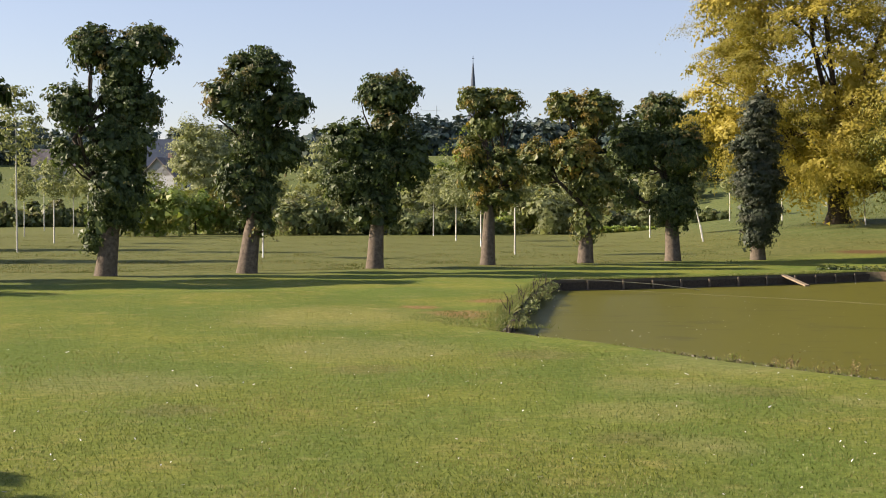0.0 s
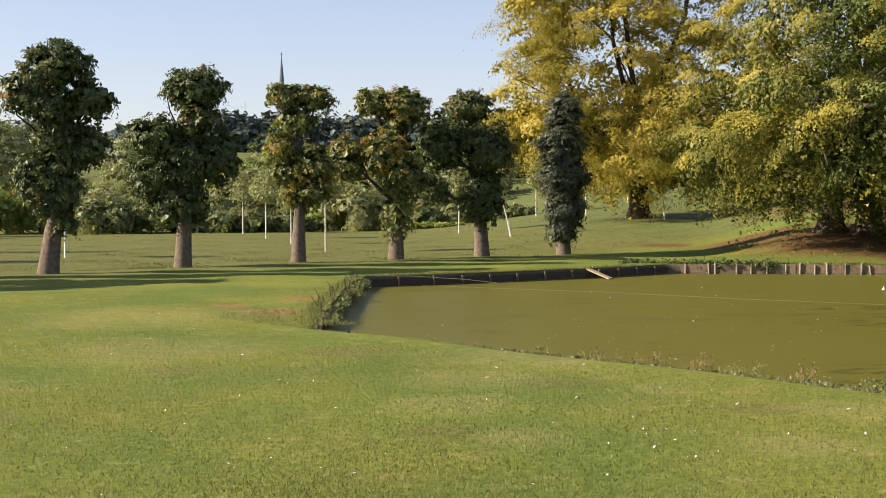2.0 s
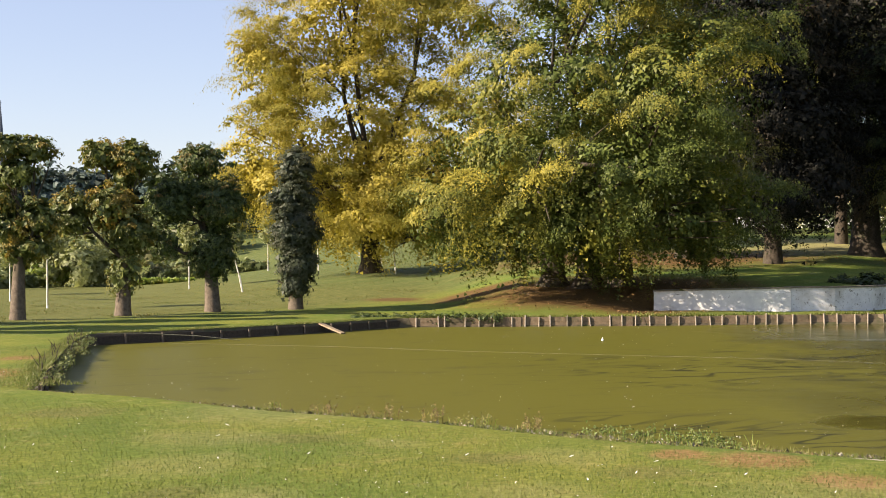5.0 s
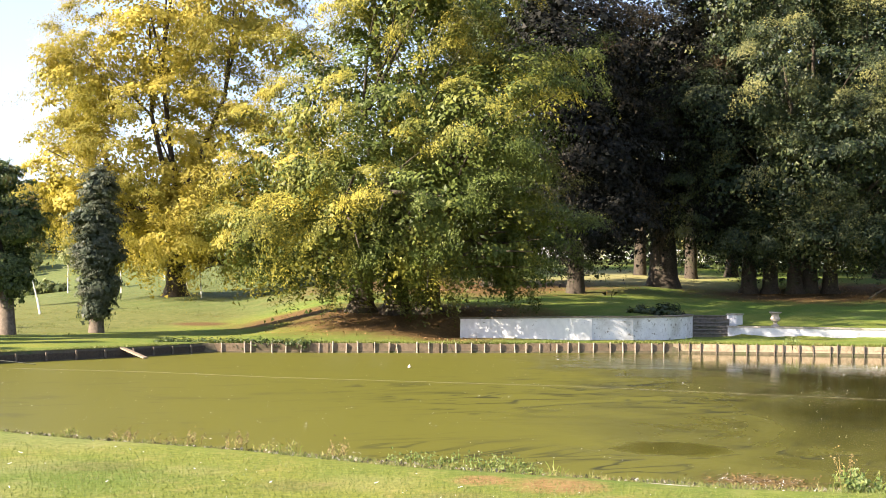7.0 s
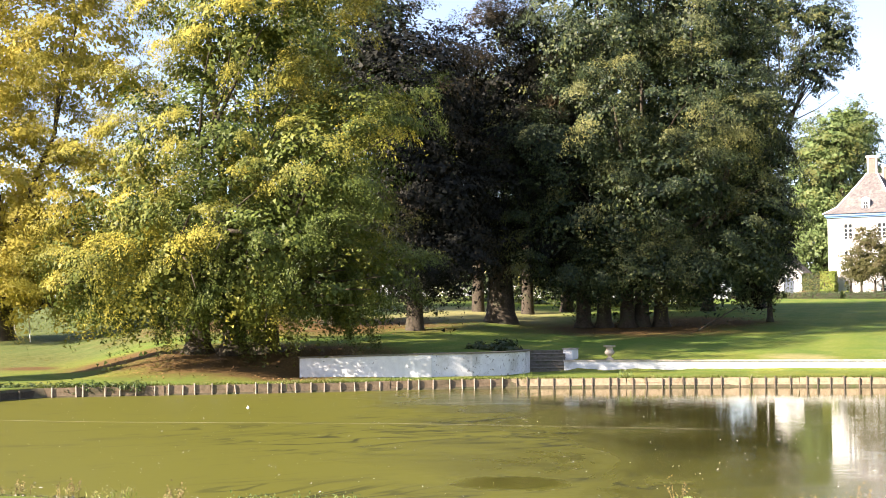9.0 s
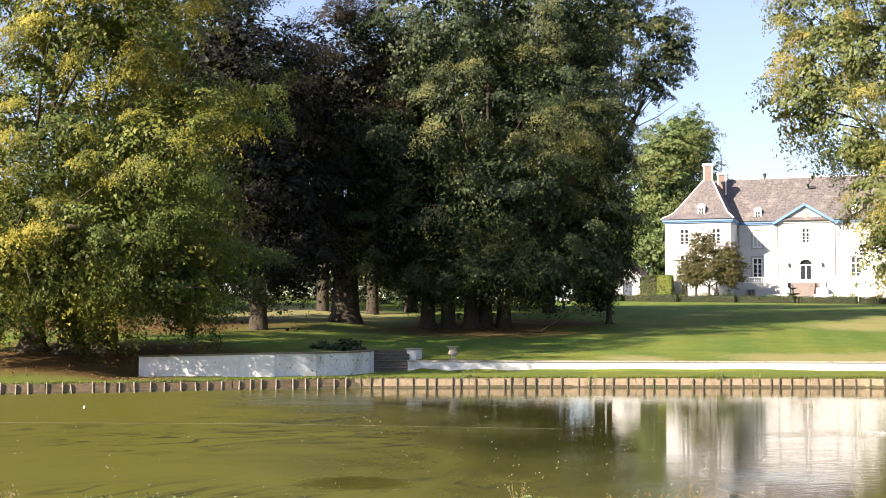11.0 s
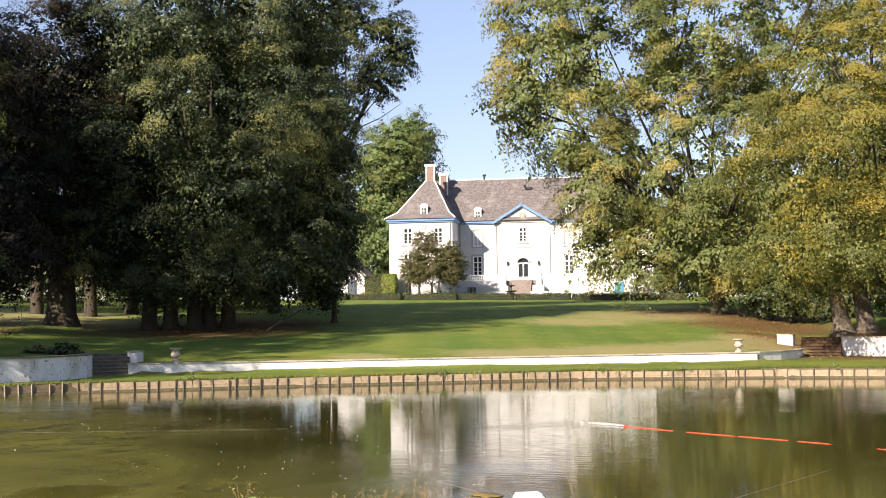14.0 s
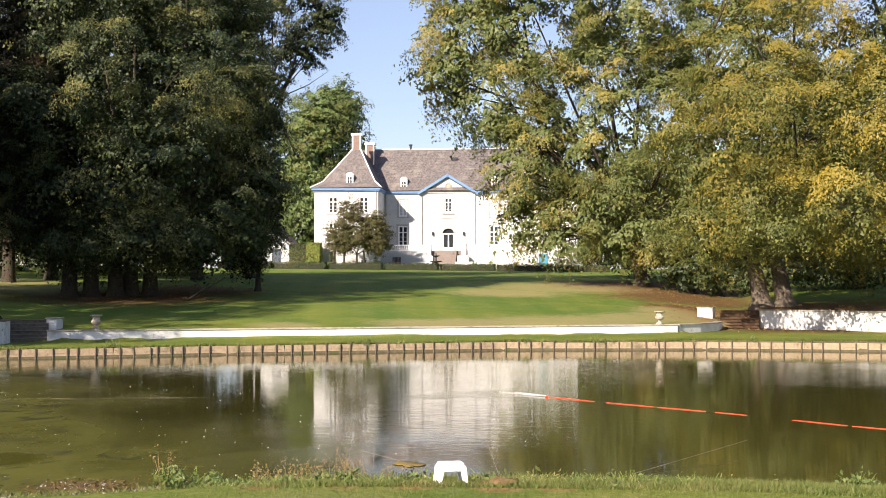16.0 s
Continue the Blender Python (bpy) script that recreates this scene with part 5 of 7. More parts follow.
wall_run("wall_low", [WALL_A, WALL_A * 0.75 + WALL_B * 0.25, (WALL_A + WALL_B) / 2, WALL_A * 0.25 + WALL_B * 0.75, WALL_B], [0.1] * 5, [0.94] * 5, 0.4, LIME_WASH, "long low whitewashed retaining wall")
arc = [(30.0, 53.1), (32.3, 51.2), (34.74, 49.17)]
wall_run("wall_bastion", arc, [0.0] * 3, [1.3, 1.38, 1.46], 0.4, LIME_WASH, "whitewashed garden wall in tree shade", cap=SHADED_MOSSY)
arc = [(34.6, 49.3), (36.6, 48.7), (38.6, 48.8), (40.4, 49.6), (41.8, 50.9), (42.6, 52.4)]
wall_run("wall_bastion", arc, [0.0] * 6, [1.47] * 6, 0.4, FLAKED_WASH, "curved whitewashed garden wall with flaking paint", cap=SHADED_MOSSY)
wall_run("wall_low", [(68.5, 27.35), (70.6, 26.9), (73.0, 26.75), (75.6, 27.45)], [0.1] * 4, [0.94] * 4, 0.4, LIME_WASH, "short whitewashed wall curving to the steps")
wall_run("wall_east", [(78.6, 25.8), (77.9, 22.0), (76.0, 18.0), (73.5, 12.0), (70.5, 4.0)], [0.0] * 5, [1.62] * 5, 0.45, LIME_WASH, "whitewashed garden wall with dappled shade under the maple")
wall_run("wall_back", [(72, 118), (90, 112), (108, 104)], [3.0] * 3, [6.9] * 3, 0.4, LIME_WASH, "pale wall behind the old trees", coping=False)


def steps(name, at, turn, n, width, label, mat, tread=None):
    ob = thing(name, at, label, "steps", kind="structure", turn=turn)
    for k in range(n):
        riser = part("step", box(-width / 2, width / 2, k * 0.34, k * 0.34 + 0.42, k * 0.17 - 0.3, k * 0.17 + 0.12, 0.012), mat, ob)
        part("tread", box(-width / 2 - 0.02, width / 2 + 0.02, k * 0.34 - 0.05, k * 0.34 + 0.39, k * 0.17 + 0.122, k * 0.17 + 0.17, 0.015), tread or mat, riser)
    return ob


steps("garden_steps", Vector((42.9, 50.6, 0.44)), radians(-41), 6, 1.9, "worn mossy garden steps with shade in their colour", SHADED_MOSSY, SHADED_MOSSY)
steps("garden_steps", polar(70.92, 80.9, 0.44), radians(-71), 7, 2.35, "garden steps strewn with fallen leaves", SHADED_LEAFY_STEP)


def gate_block(at, turn, label):
    ob = thing("wall_pier", at, label, "pier", "whitewashed piers", turn=turn)
    part("body", box(-0.26, 0.26, -0.5, 0.5, -0.4, 0.55, 0.03), LIME_WASH, ob)
    part("cap", box(-0.3, 0.3, -0.54, 0.54, 0.55, 0.61, 0.015), STONE, ob)


gate_block(polar(41.35, 68.2, 0.95), radians(-60), "whitewashed pier beside the steps")
gate_block(polar(69.5, 83.3, 1.22), radians(2), "whitewashed pier with flaking paint by the steps")
URN = [(0.2, 0), (0.2, 0.07), (0.12, 0.1), (0.075, 0.17), (0.1, 0.22), (0.21, 0.29), (0.25, 0.38), (0.2, 0.47), (0.17, 0.56), (0.2, 0.63), (0.3, 0.67), (0.31, 0.72), (0.24, 0.72), (0.18, 0.62)]
for at in (WALL_A + (WALL_B - WALL_A) * 0.068, WALL_B - (WALL_B - WALL_A) * 0.03):
    ob = thing("garden_urn", Vector((at[0], at[1], 1.01)), "weathered stone garden urn on the low wall", "urn", "pair of urns")
    part("bowl", lathe(URN[4:], 20), STONE, ob)
    part("foot", lathe(URN[:5], 20), STONE, ob)


# ---- the manor house ----
H_AT = polar(52.35, 172.0)
house = thing("manor_house", Vector((H_AT.x, H_AT.y, 5.6)), "white manor house with grey slate roof and blue eaves", "house", turn=-radians(153 - 90))


def hip(x0, x1, y0, y1, z0, z1, rx0, rx1, ry, flare=0.0):
    """A hipped roof with a flared foot."""
    bm = bmesh.new()
    a = [bm.verts.new(p) for p in ((x0, y0, z0), (x1, y0, z0), (x1, y1, z0), (x0, y1, z0))]
    r = [bm.verts.new(p) for p in ((rx0, ry[0], z1), (rx1, ry[0], z1), (rx1, ry[1], z1), (rx0, ry[1], z1))]
    rings = [a]
    if flare:
        for k, sag in ((0.3, flare), (0.6, flare * 0.6)):
            rings.append([bm.verts.new(p.co.lerp(q.co, k) - Vector((0, 0, sag))) for p, q in zip(a, r)])
    rings.append(r)
    for lo, hi in zip(rings, rings[1:]):
        for i in range(4):
            bm.faces.new((lo[i], lo[(i + 1) % 4], hi[(i + 1) % 4], hi[i]))
    bm.faces.new(a[::-1])
    bm.faces.new(r)
    return bm


def facade(x0, x1, y, z0, z1, thick, holes):
    """A wall panel facing -y with rectangular openings through it, as one mesh of blocks round them."""
    bm = bmesh.new()
    xs = sorted({x0, x1, *(h[0] for h in holes), *(h[1] for h in holes)})
    zs = sorted({z0, z1, *(h[2] for h in holes), *(h[3] for h in holes)})
    verts = {}

    def vert(x, yy, z):
        key = (round(x, 4), round(yy, 4), round(z, 4))
        if key not in verts:
            verts[key] = bm.verts.new((x, yy, z))
        return verts[key]

    def solid(i, j):
        if not (0 <= i < len(xs) - 1 and 0 <= j < len(zs) - 1):
            return False
        cx, cz = (xs[i] + xs[i + 1]) / 2, (zs[j] + zs[j + 1]) / 2
        return not any(h[0] < cx < h[1] and h[2] < cz < h[3] for h in holes)
    for i in range(len(xs) - 1):
        for j in range(len(zs) - 1):
            if not solid(i, j):
                continue
            a, b, c, d = xs[i], xs[i + 1], zs[j], zs[j + 1]
            bm.faces.new((vert(a, y, c), vert(b, y, c), vert(b, y, d), vert(a, y, d)))
            bm.faces.new((vert(a, y + thick, d), vert(b, y + thick, d), vert(b, y + thick, c), vert(a, y + thick, c)))
            for di, dj, q in ((-1, 0, ((a, c), (a, d))), (1, 0, ((b, d), (b, c))), (0, -1, ((b, c), (a, c))), (0, 1, ((a, d), (b, d)))):
                if not solid(i + di, j + dj):
                    (p, r), (s, t) = q
                    bm.faces.new((vert(p, y, r), vert(s, y, t), vert(s, y + thick, t), vert(p, y + thick, r)))
    bmesh.ops.recalc_face_normals(bm, faces=bm.faces)
    return bm


def window(parent, x, y, z0, z1, w, surround=True, bars=3, name="window", pane=None):
    """A casement set back in its opening: surround, frame, bars and panes."""
    win = part(name, box(x - w / 2, x + w / 2, y + 0.2, y + 0.24, z0, z1), pane or GLASS, parent, "window with pale blinds" if pane else "dark window panes")
    fr = bmesh.new()
    for a, b, c, d in ((x - w / 2, x - w / 2 + 0.15, z0, z1), (x + w / 2 - 0.15, x + w / 2, z0, z1), (x - w / 2 + 0.15, x + w / 2 - 0.15, z0, z0 + 0.18), (x - w / 2 + 0.15, x + w / 2 - 0.15, z1 - 0.14, z1)):
        add_box(fr, a, b, y + 0.1, y + 0.197, c, d)
    part("frame", fr, WHITE, win, "white window frame")
    part("mullion", box(x - 0.09, x + 0.09, y + 0.11, y + 0.196, z0 + 0.18, z1 - 0.14), WHITE, win)
    part("transom", box(x - w / 2 + 0.1, x + w / 2 - 0.1, y + 0.12, y + 0.195, z0 + (z1 - z0) * 0.66, z0 + (z1 - z0) * 0.66 + 0.12), WHITE, win)
    for k in range(1, bars):
        zz = z0 + (z1 - z0) * 0.66 * k / bars
        part("glazing_bar", box(x - w / 2 + 0.1, x + w / 2 - 0.1, y + 0.15, y + 0.194, zz, zz + 0.05), WHITE, win)
    if surround:
        s = bmesh.new()
        o = 0.26
        for a, b, c, d in ((x - w / 2 - o, x - w / 2, z0 - 0.05, z1 + o), (x + w / 2, x + w / 2 + o, z0 - 0.05, z1 + o), (x - w / 2, x + w / 2, z1, z1 + o)):
            add_box(s, a, b, y - 0.04, y + 0.05, c, d)
        part("surround", s, GREYSTONE, win, "grey stone window surround")
    part("sill", box(x - w / 2 - 0.3, x + w / 2 + 0.3, y - 0.12, y + 0.1, z0 - 0.2, z0 - 0.05), GREYSTONE, win)
    return win


# openings: centre, width, foot, head
WING_WIN = [(2.5, 1.25, 7.35, 9.55), (6.6, 1.25, 7.35, 9.55), (2.5, 1.25, 3.5, 6.1), (6.6, 1.25, 3.5, 6.1)]
BASE_WIN = [(2.5, 1.0, 0.5, 1.6), (6.6, 1.0, 0.5, 1.6)]
MAIN_WIN = [(11.1, 1.15, 7.2, 9.5), (11.1, 1.3, 3.2, 5.9), (17.3, 1.1, 7.7, 9.75), (23.5, 1.15, 7.2, 9.5), (23.5, 1.3, 3.2, 5.9)]
DOOR = (16.55, 18.05, 2.45, 5.55)


def hole(w):
    return (w[0] - w[1] / 2, w[0] + w[1] / 2, w[2], w[3])


for x in (0.0, 26.1):
    holes = [hole((w[0] + x, *w[1:])) for w in WING_WIN + BASE_WIN]
    part("wall", facade(x, x + 8.5, 0, -1.0, 10.4, 0.5, holes), FACADE, house)
    part("wall", box(x, x + 0.5, 0.5, 16, -1, 10.4), FACADE, house)
    part("wall", box(x + 8.0, x + 8.5, 0.5, 16, -1, 10.4), FACADE, house)
    part("wall", box(x + 0.5, x + 8.0, 15.5, 16, -1, 10.4), FACADE, house)
    for w in WING_WIN:
        window(house, w[0] + x, 0, w[2], w[3], w[1], False)
    for w in BASE_WIN:
        window(house, w[0] + x, 0, w[2], w[3], w[1], False, 1)
    part("cornice", add_box(box(x - 0.35, x + 8.85, -0.35, 16.35, 10.4, 10.72, 0.04), x - 0.2, x + 8.7, -0.2, 16.2, 10.25, 10.4), BLUE, house, "blue painted eaves")
    part("roof", hip(x - 0.5, x + 9.0, -0.5, 16.5, 10.73, 16.2, x + 4.3, x + 5.5, (4.6, 11.5), 0.75), SLATE, house, "grey slate hipped roof")
    for ex, rx in ((x - 0.5, x + 4.3), (x + 9.0, x + 5.5)):
        tubes("hip_tile", [([(ex, -0.5, 10.75), (ex * 0.7 + rx * 0.3, -0.5 * 0.7 + 4.6 * 0.3, 10.73 + 5.47 * 0.3 - 0.72), (ex * 0.4 + rx * 0.6, -0.5 * 0.4 + 4.6 * 0.6, 10.73 + 5.47 * 0.6 - 0.42), (rx, 4.6, 16.25)], [0.1] * 4)], WHITE, house, 6)
    for dx, top in ((4.9, 18.5), (6.1, 17.7)):
        yy = 4.6 if dx < 5 else 9.0
        ch = part("chimney", box(x + dx - 0.6, x + dx + 0.6, yy, yy + 1.1, 13.5, top - 0.3), BRICK, house, "brick chimney with pale corners")
        part("chimney_cap", box(x + dx - 0.75, x + dx + 0.75, yy - 0.12, yy + 1.22, top - 0.3, top), WHITE, ch)
        for s in (-0.62, 0.44):
            part("quoin", box(x + dx + s, x + dx + s + 0.18, yy - 0.02, yy + 0.15, 13.5, top - 0.3), WHITE, ch)
holes = [hole(w) for w in MAIN_WIN] + [DOOR]
part("wall", facade(8.5, 26.1, 6.0, -1.0, 10.4, 0.5, holes), FACADE, house)
part("wall", box(8.5, 26.1, 15.5, 16, -1, 10.4), FACADE, house)
for w in MAIN_WIN:
    window(house, w[0], 6.0, w[2], w[3], w[1], w[0] != 17.3, pane=BLIND if w[2] > 7 and w[0] != 17.3 else None)
for a, b in ((8.86, 13.5), (21.1, 25.74)):
    part("cornice", add_box(box(a, b, 5.65, 6.2, 10.4, 10.72, 0.04), a, b, 5.8, 6.2, 10.25, 10.4), BLUE, house, "blue painted eaves")
bm = bmesh.new()
rv = [bm.verts.new(p) for p in ((4.6, 5.5, 10.7), (30.0, 5.5, 10.7), (30.0, 11.0, 16.9), (4.6, 11.0, 16.9), (30.0, 16.5, 10.7), (4.6, 16.5, 10.7))]
bm.faces.new((rv[0], rv[1], rv[2], rv[3]))
bm.faces.new((rv[3], rv[2], rv[4], rv[5]))
bm.faces.new((rv[0], rv[3], rv[5]))
bm.faces.new((rv[1], rv[4], rv[2]))
bm.faces.new((rv[0], rv[5], rv[4], rv[1]))
part("roof", bm, SLATE, house, "long grey slate roof")
part("ridge", box(5.5, 29, 10.9, 11.1, 16.86, 17.0), WHITE, house)
# slates: courses of slightly lifted strips that show on the slope
for k in range(26):
    t = (k + 0.5) / 26
    y, z = 5.5 + 5.5 * t, 10.7 + 6.2 * t
    m = Matrix.Translation((0, y, z)) @ Matrix.Rotation(math.atan2(6.2, 5.5), 4, "X")
    part("slate_course", box(8.6, 26.0, -0.16, 0.14, 0.0, 0.035, 0, m), SLATE, house)
# pediment
bm = bmesh.new()
f = bm.faces.new([bm.verts.new(p) for p in ((13.7, 5.85, 10.4), (20.9, 5.85, 10.4), (17.3, 5.85, 12.6))])
g = bmesh.ops.extrude_face_region(bm, geom=[f])
bmesh.ops.translate(bm, verts=[v for v in g["geom"] if isinstance(v, bmesh.types.BMVert)], vec=(0, 4.0, 0))
bmesh.ops.recalc_face_normals(bm, faces=bm.faces)
ped = part("pediment", bm, FACADE, house)
for s in (-1, 1):
    a = Vector((17.3 + s * 4.0, 5.5, 10.3))
    e = Vector((17.3, 5.5, 12.75))
    way = e - a
    m = Matrix.Translation((a + e) / 2) @ Matrix.Rotation(-math.atan2(way.z, way.x), 4, "Y")
    L = way.length / 2 + 0.1
    part("raking_cornice", box(-L, L, -0.1, 4.4, -0.14, 0.2, 0.03, m), BLUE, ped, "blue painted gable edge")
m = Matrix.Translation((17.3, 5.8, 11.35)) @ Matrix.Rotation(radians(90), 4, "X")
bm = lathe([(0.42, -0.03), (0.42, 0.06), (0.3, 0.1), (0.27, 0.05)], 20)
bmesh.ops.transform(bm, matrix=m, verts=bm.verts)
part("medallion", bm, STONE, ped, "round stone medallion")
# the door
door = part("door", box(16.55, 18.05, 6.2, 6.26, 2.45, 4.75), GLASS, house, "glazed double door")
for x in (16.55, 17.22, 17.95):
    part("stile", box(x, x + (0.16 if x == 17.22 else 0.1), 6.1, 6.197, 2.45, 4.75), WHITE, door)
part("rail", box(16.66, 17.94, 6.11, 6.196, 2.45, 3.0), WHITE, door)
part("transom", box(16.55, 18.05, 6.08, 6.2, 4.75, 4.92), WHITE, door)
part("fanlight", box(16.55, 18.05, 6.2, 6.26, 4.92, 5.55), GLASS, door)
bm = bmesh.new()
for s in range(9):
    a0, a1 = math.pi * s / 9, math.pi * (s + 1) / 9
    pts = [(17.3 + r * math.cos(a), 5.95, 4.92 + 0.62 * r / 0.75 * math.sin(a)) for r, a in ((0.75, a0), (0.75, a1), (1.0, a1), (1.0, a0))]
    bm.faces.new([bm.verts.new(p) for p in pts])
bmesh.ops.remove_doubles(bm, verts=bm.verts, dist=0.001)
bmesh.ops.solidify(bm, geom=bm.faces, thickness=0.06)
part("arch", bm, GREYSTONE, door)
for x in (15.2, 19.4):
    lamp = part("wall_lantern", box(x - 0.12, x + 0.12, 5.7, 5.98, 4.6, 5.1, 0.03), DARK, house, "black wall lantern")
for x in (13.7, 20.95, 8.75, 25.9):
    tubes("rain_pipe", [([(x, 5.92, -0.5), (x, 5.92, 5), (x, 5.92, 10.3)], [0.07] * 3)], GREYSTONE, house, 8)
tubes("rain_pipe", [([(8.2, -0.08, -0.5), (8.2, -0.08, 5), (8.2, -0.08, 10.3)], [0.06] * 3)], GREYSTONE, house, 8)
part("string_course", box(16.2, 18.4, 5.93, 6.0, 6.95, 7.08), GREYSTONE, house)


def dormer(x, y, z, w, h):
    d = part("dormer", box(x - w / 2, x + w / 2, y, y + 1.8, z, z + h), WHITE, house, "small white dormer")
    bm = bmesh.new()
    f = bm.faces.new([bm.verts.new(p) for p in ((x - w / 2 - 0.1, y - 0.08, z + h), (x + w / 2 + 0.1, y - 0.08, z + h), (x + w / 4, y - 0.08, z + h + 0.32), (x - w / 4, y - 0.08, z + h + 0.32))])
    g = bmesh.ops.extrude_face_region(bm, geom=[f])
    bmesh.ops.translate(bm, verts=[v for v in g["geom"] if isinstance(v, bmesh.types.BMVert)], vec=(0, 2.2, 0))
    bmesh.ops.recalc_face_normals(bm, faces=bm.faces)
    part("dormer_roof", bm, WHITE, d)
    for sx in (-0.25, 0.05):
        for sz in (0.2, 0.62):
            part("pane", box(x + sx * w / 0.9, x + (sx + 0.2) * w / 0.9, y - 0.03, y + 0.02, z + sz, z + sz + 0.34), GLASS, d)


dormer(4.6, 0.75, 11.25, 0.95, 1.25)
dormer(30.7, 0.75, 11.25, 0.95, 1.25)
dormer(11.2, 6.0, 11.0, 0.95, 1.3)
dormer(23.6, 6.0, 11.0, 0.95, 1.3)
part("roof_hatch", box(17.4, 18.3, 9.2, 10.0, 15.2, 15.55, 0.03), DARK, house, "open dark roof hatch")
part("flue", lathe([(0.16, 16.8), (0.16, 17.35), (0.26, 17.45), (0.26, 17.6)], 10, (11.6, 11.0)), DARK, house)
for x, yy, h in ((6.0, 9.5, 20.3), (5.2, 14.0, 19.0)):
    tubes("weather_vane", [([(x, yy, 15), (x, yy, h)], [0.05, 0.03])], DARK, house, 6)
    part("finial", lathe([(0.05, h - 1.3), (0.18, h - 1.15), (0.05, h - 1.0)], 10, (x, yy)), DARK, house)

# terrace, balustrade and front stair
for a, b in ((8.52, 15.1), (19.5, 26.08)):
    part("terrace", box(a, b, 2.6, 5.9, -1.0, 2.45), FACADE, house)
    bal = part("balustrade", box(a, b, 2.62, 2.86, 2.455, 2.56), WHITE, house, "white terrace balustrade")
    part("handrail", box(a, b, 2.6, 2.88, 3.1, 3.22, 0.02), WHITE, bal)
    n = 22
    for k in range(n):
        x = a + (b - a) * (k + 0.5) / n
        part("baluster", lathe([(0.05, 2.56), (0.08, 2.72), (0.04, 2.92), (0.06, 3.1)], 6, (x, 2.74)), WHITE, bal)
for s in (-1, 1):
    x = 17.3 + s * 2.35
    part("stair_pier", box(x - 0.35, x + 0.35, 2.3, 3.0, -0.8, 3.4, 0.03), FACADE, house)
    part("stair_cheek", box(x - 0.75, x + 0.75, 0.9, 2.29, -0.8, 1.75, 0.03), FACADE, house)
    x = 17.3 + s * 2.9
    part("stair_cheek", box(x - 1.5, x + 1.3, -0.6, 0.89, -0.8, 0.9, 0.03), FACADE, house)
part("landing", box(15.1, 19.5, 3.0, 5.9, -1, 2.44), STAIR, house)
for k in range(13):
    part("stair_step", box(15.9, 18.7, -0.9 + k * 0.3, -0.9 + k * 0.3 + 0.36, -0.8, 0.19 * (k + 1), 0.012), STAIR, house)
gr = part("cellar_window", box(10.1, 11.2, 2.55, 2.6, 0.5, 1.6), DARK, house, "barred cellar window")
for k in range(6):
    part("iron_bar", box(10.18 + k * 0.18, 10.22 + k * 0.18, 2.5, 2.548, 0.5, 1.6), GREYSTONE, gr)
part("cellar_door", box(29.6, 30.8, -0.06, 0.02, -0.2, 1.9), TEAL, house, "teal cellar door")


# fountain, hedges and shrubs before the house
H_M = Matrix.Translation((H_AT.x, H_AT.y, 5.6)) @ Matrix.Rotation(-radians(63), 4, "Z")
p = H_M @ Vector((16.9, -8.0, 0))
f = thing("garden_fountain", Vector((p.x, p.y, ground_z(p.x, p.y))), "dark tiered garden fountain before the stair", "fountain")
part("pedestal", lathe([(0.3, -0.1), (0.3, 0.2), (0.14, 0.5), (0.14, 0.9)], 14), DARK, f)
part("basin", lathe([(0.15, 0.9), (0.75, 1.05), (0.8, 1.15), (0.2, 1.1)], 18), DARK, f)
part("upper_basin", lathe([(0.1, 1.1), (0.1, 1.6), (0.45, 1.75), (0.48, 1.82), (0.08, 1.8), (0.05, 2.2)], 16), DARK, f)


def leafy_block(name, m, size, n, leaf, label, category, leaf_size=0.22, seed=1):
    """A clipped hedge: a woody core under a skin of small leaves."""
    gen = np.random.default_rng(seed)
    sx, sy, sz = size
    at = m @ Vector((0, 0, 0))
    ob = thing(name, Vector((at.x, at.y, ground_z(at.x, at.y))), label, category, turn=m.to_euler().z)
    part("core", box(-sx / 2 + 0.1, sx / 2 - 0.1, -sy / 2 + 0.1, sy / 2 - 0.1, -0.3, sz - 0.1, 0.05), WOOD_POST, ob)
    k = gen.integers(0, 5, n)
    u = gen.uniform(-0.5, 0.5, (n, 3))
    u[:, 2] += 0.5
    o = np.zeros((n, 3))
    for i, (ax, val) in enumerate(((0, -0.5), (0, 0.5), (1, -0.5), (1, 0.5), (2, 1.0))):
        s = k == i
        u[s, ax] = val
        o[s, ax] = 1.0 if val > 0 else -1.0
    q = u * np.array(size) + gen.normal(0, 0.06, (n, 3))
    v, fc = leaf_cards(q, o, leaf_size, 0.1, gen, 0.7)
    cr = mesh_np("foliage", v, fc, leaf, ob)
    a = cr.data.attributes.new("ripe", "FLOAT", "POINT")
    a.data.foreach_set("value", np.repeat(gen.uniform(0, 0.8, n), 4).astype(np.float32))
    return ob


def hm(x, y):
    return H_M @ Matrix.Translation((x, y, 0))


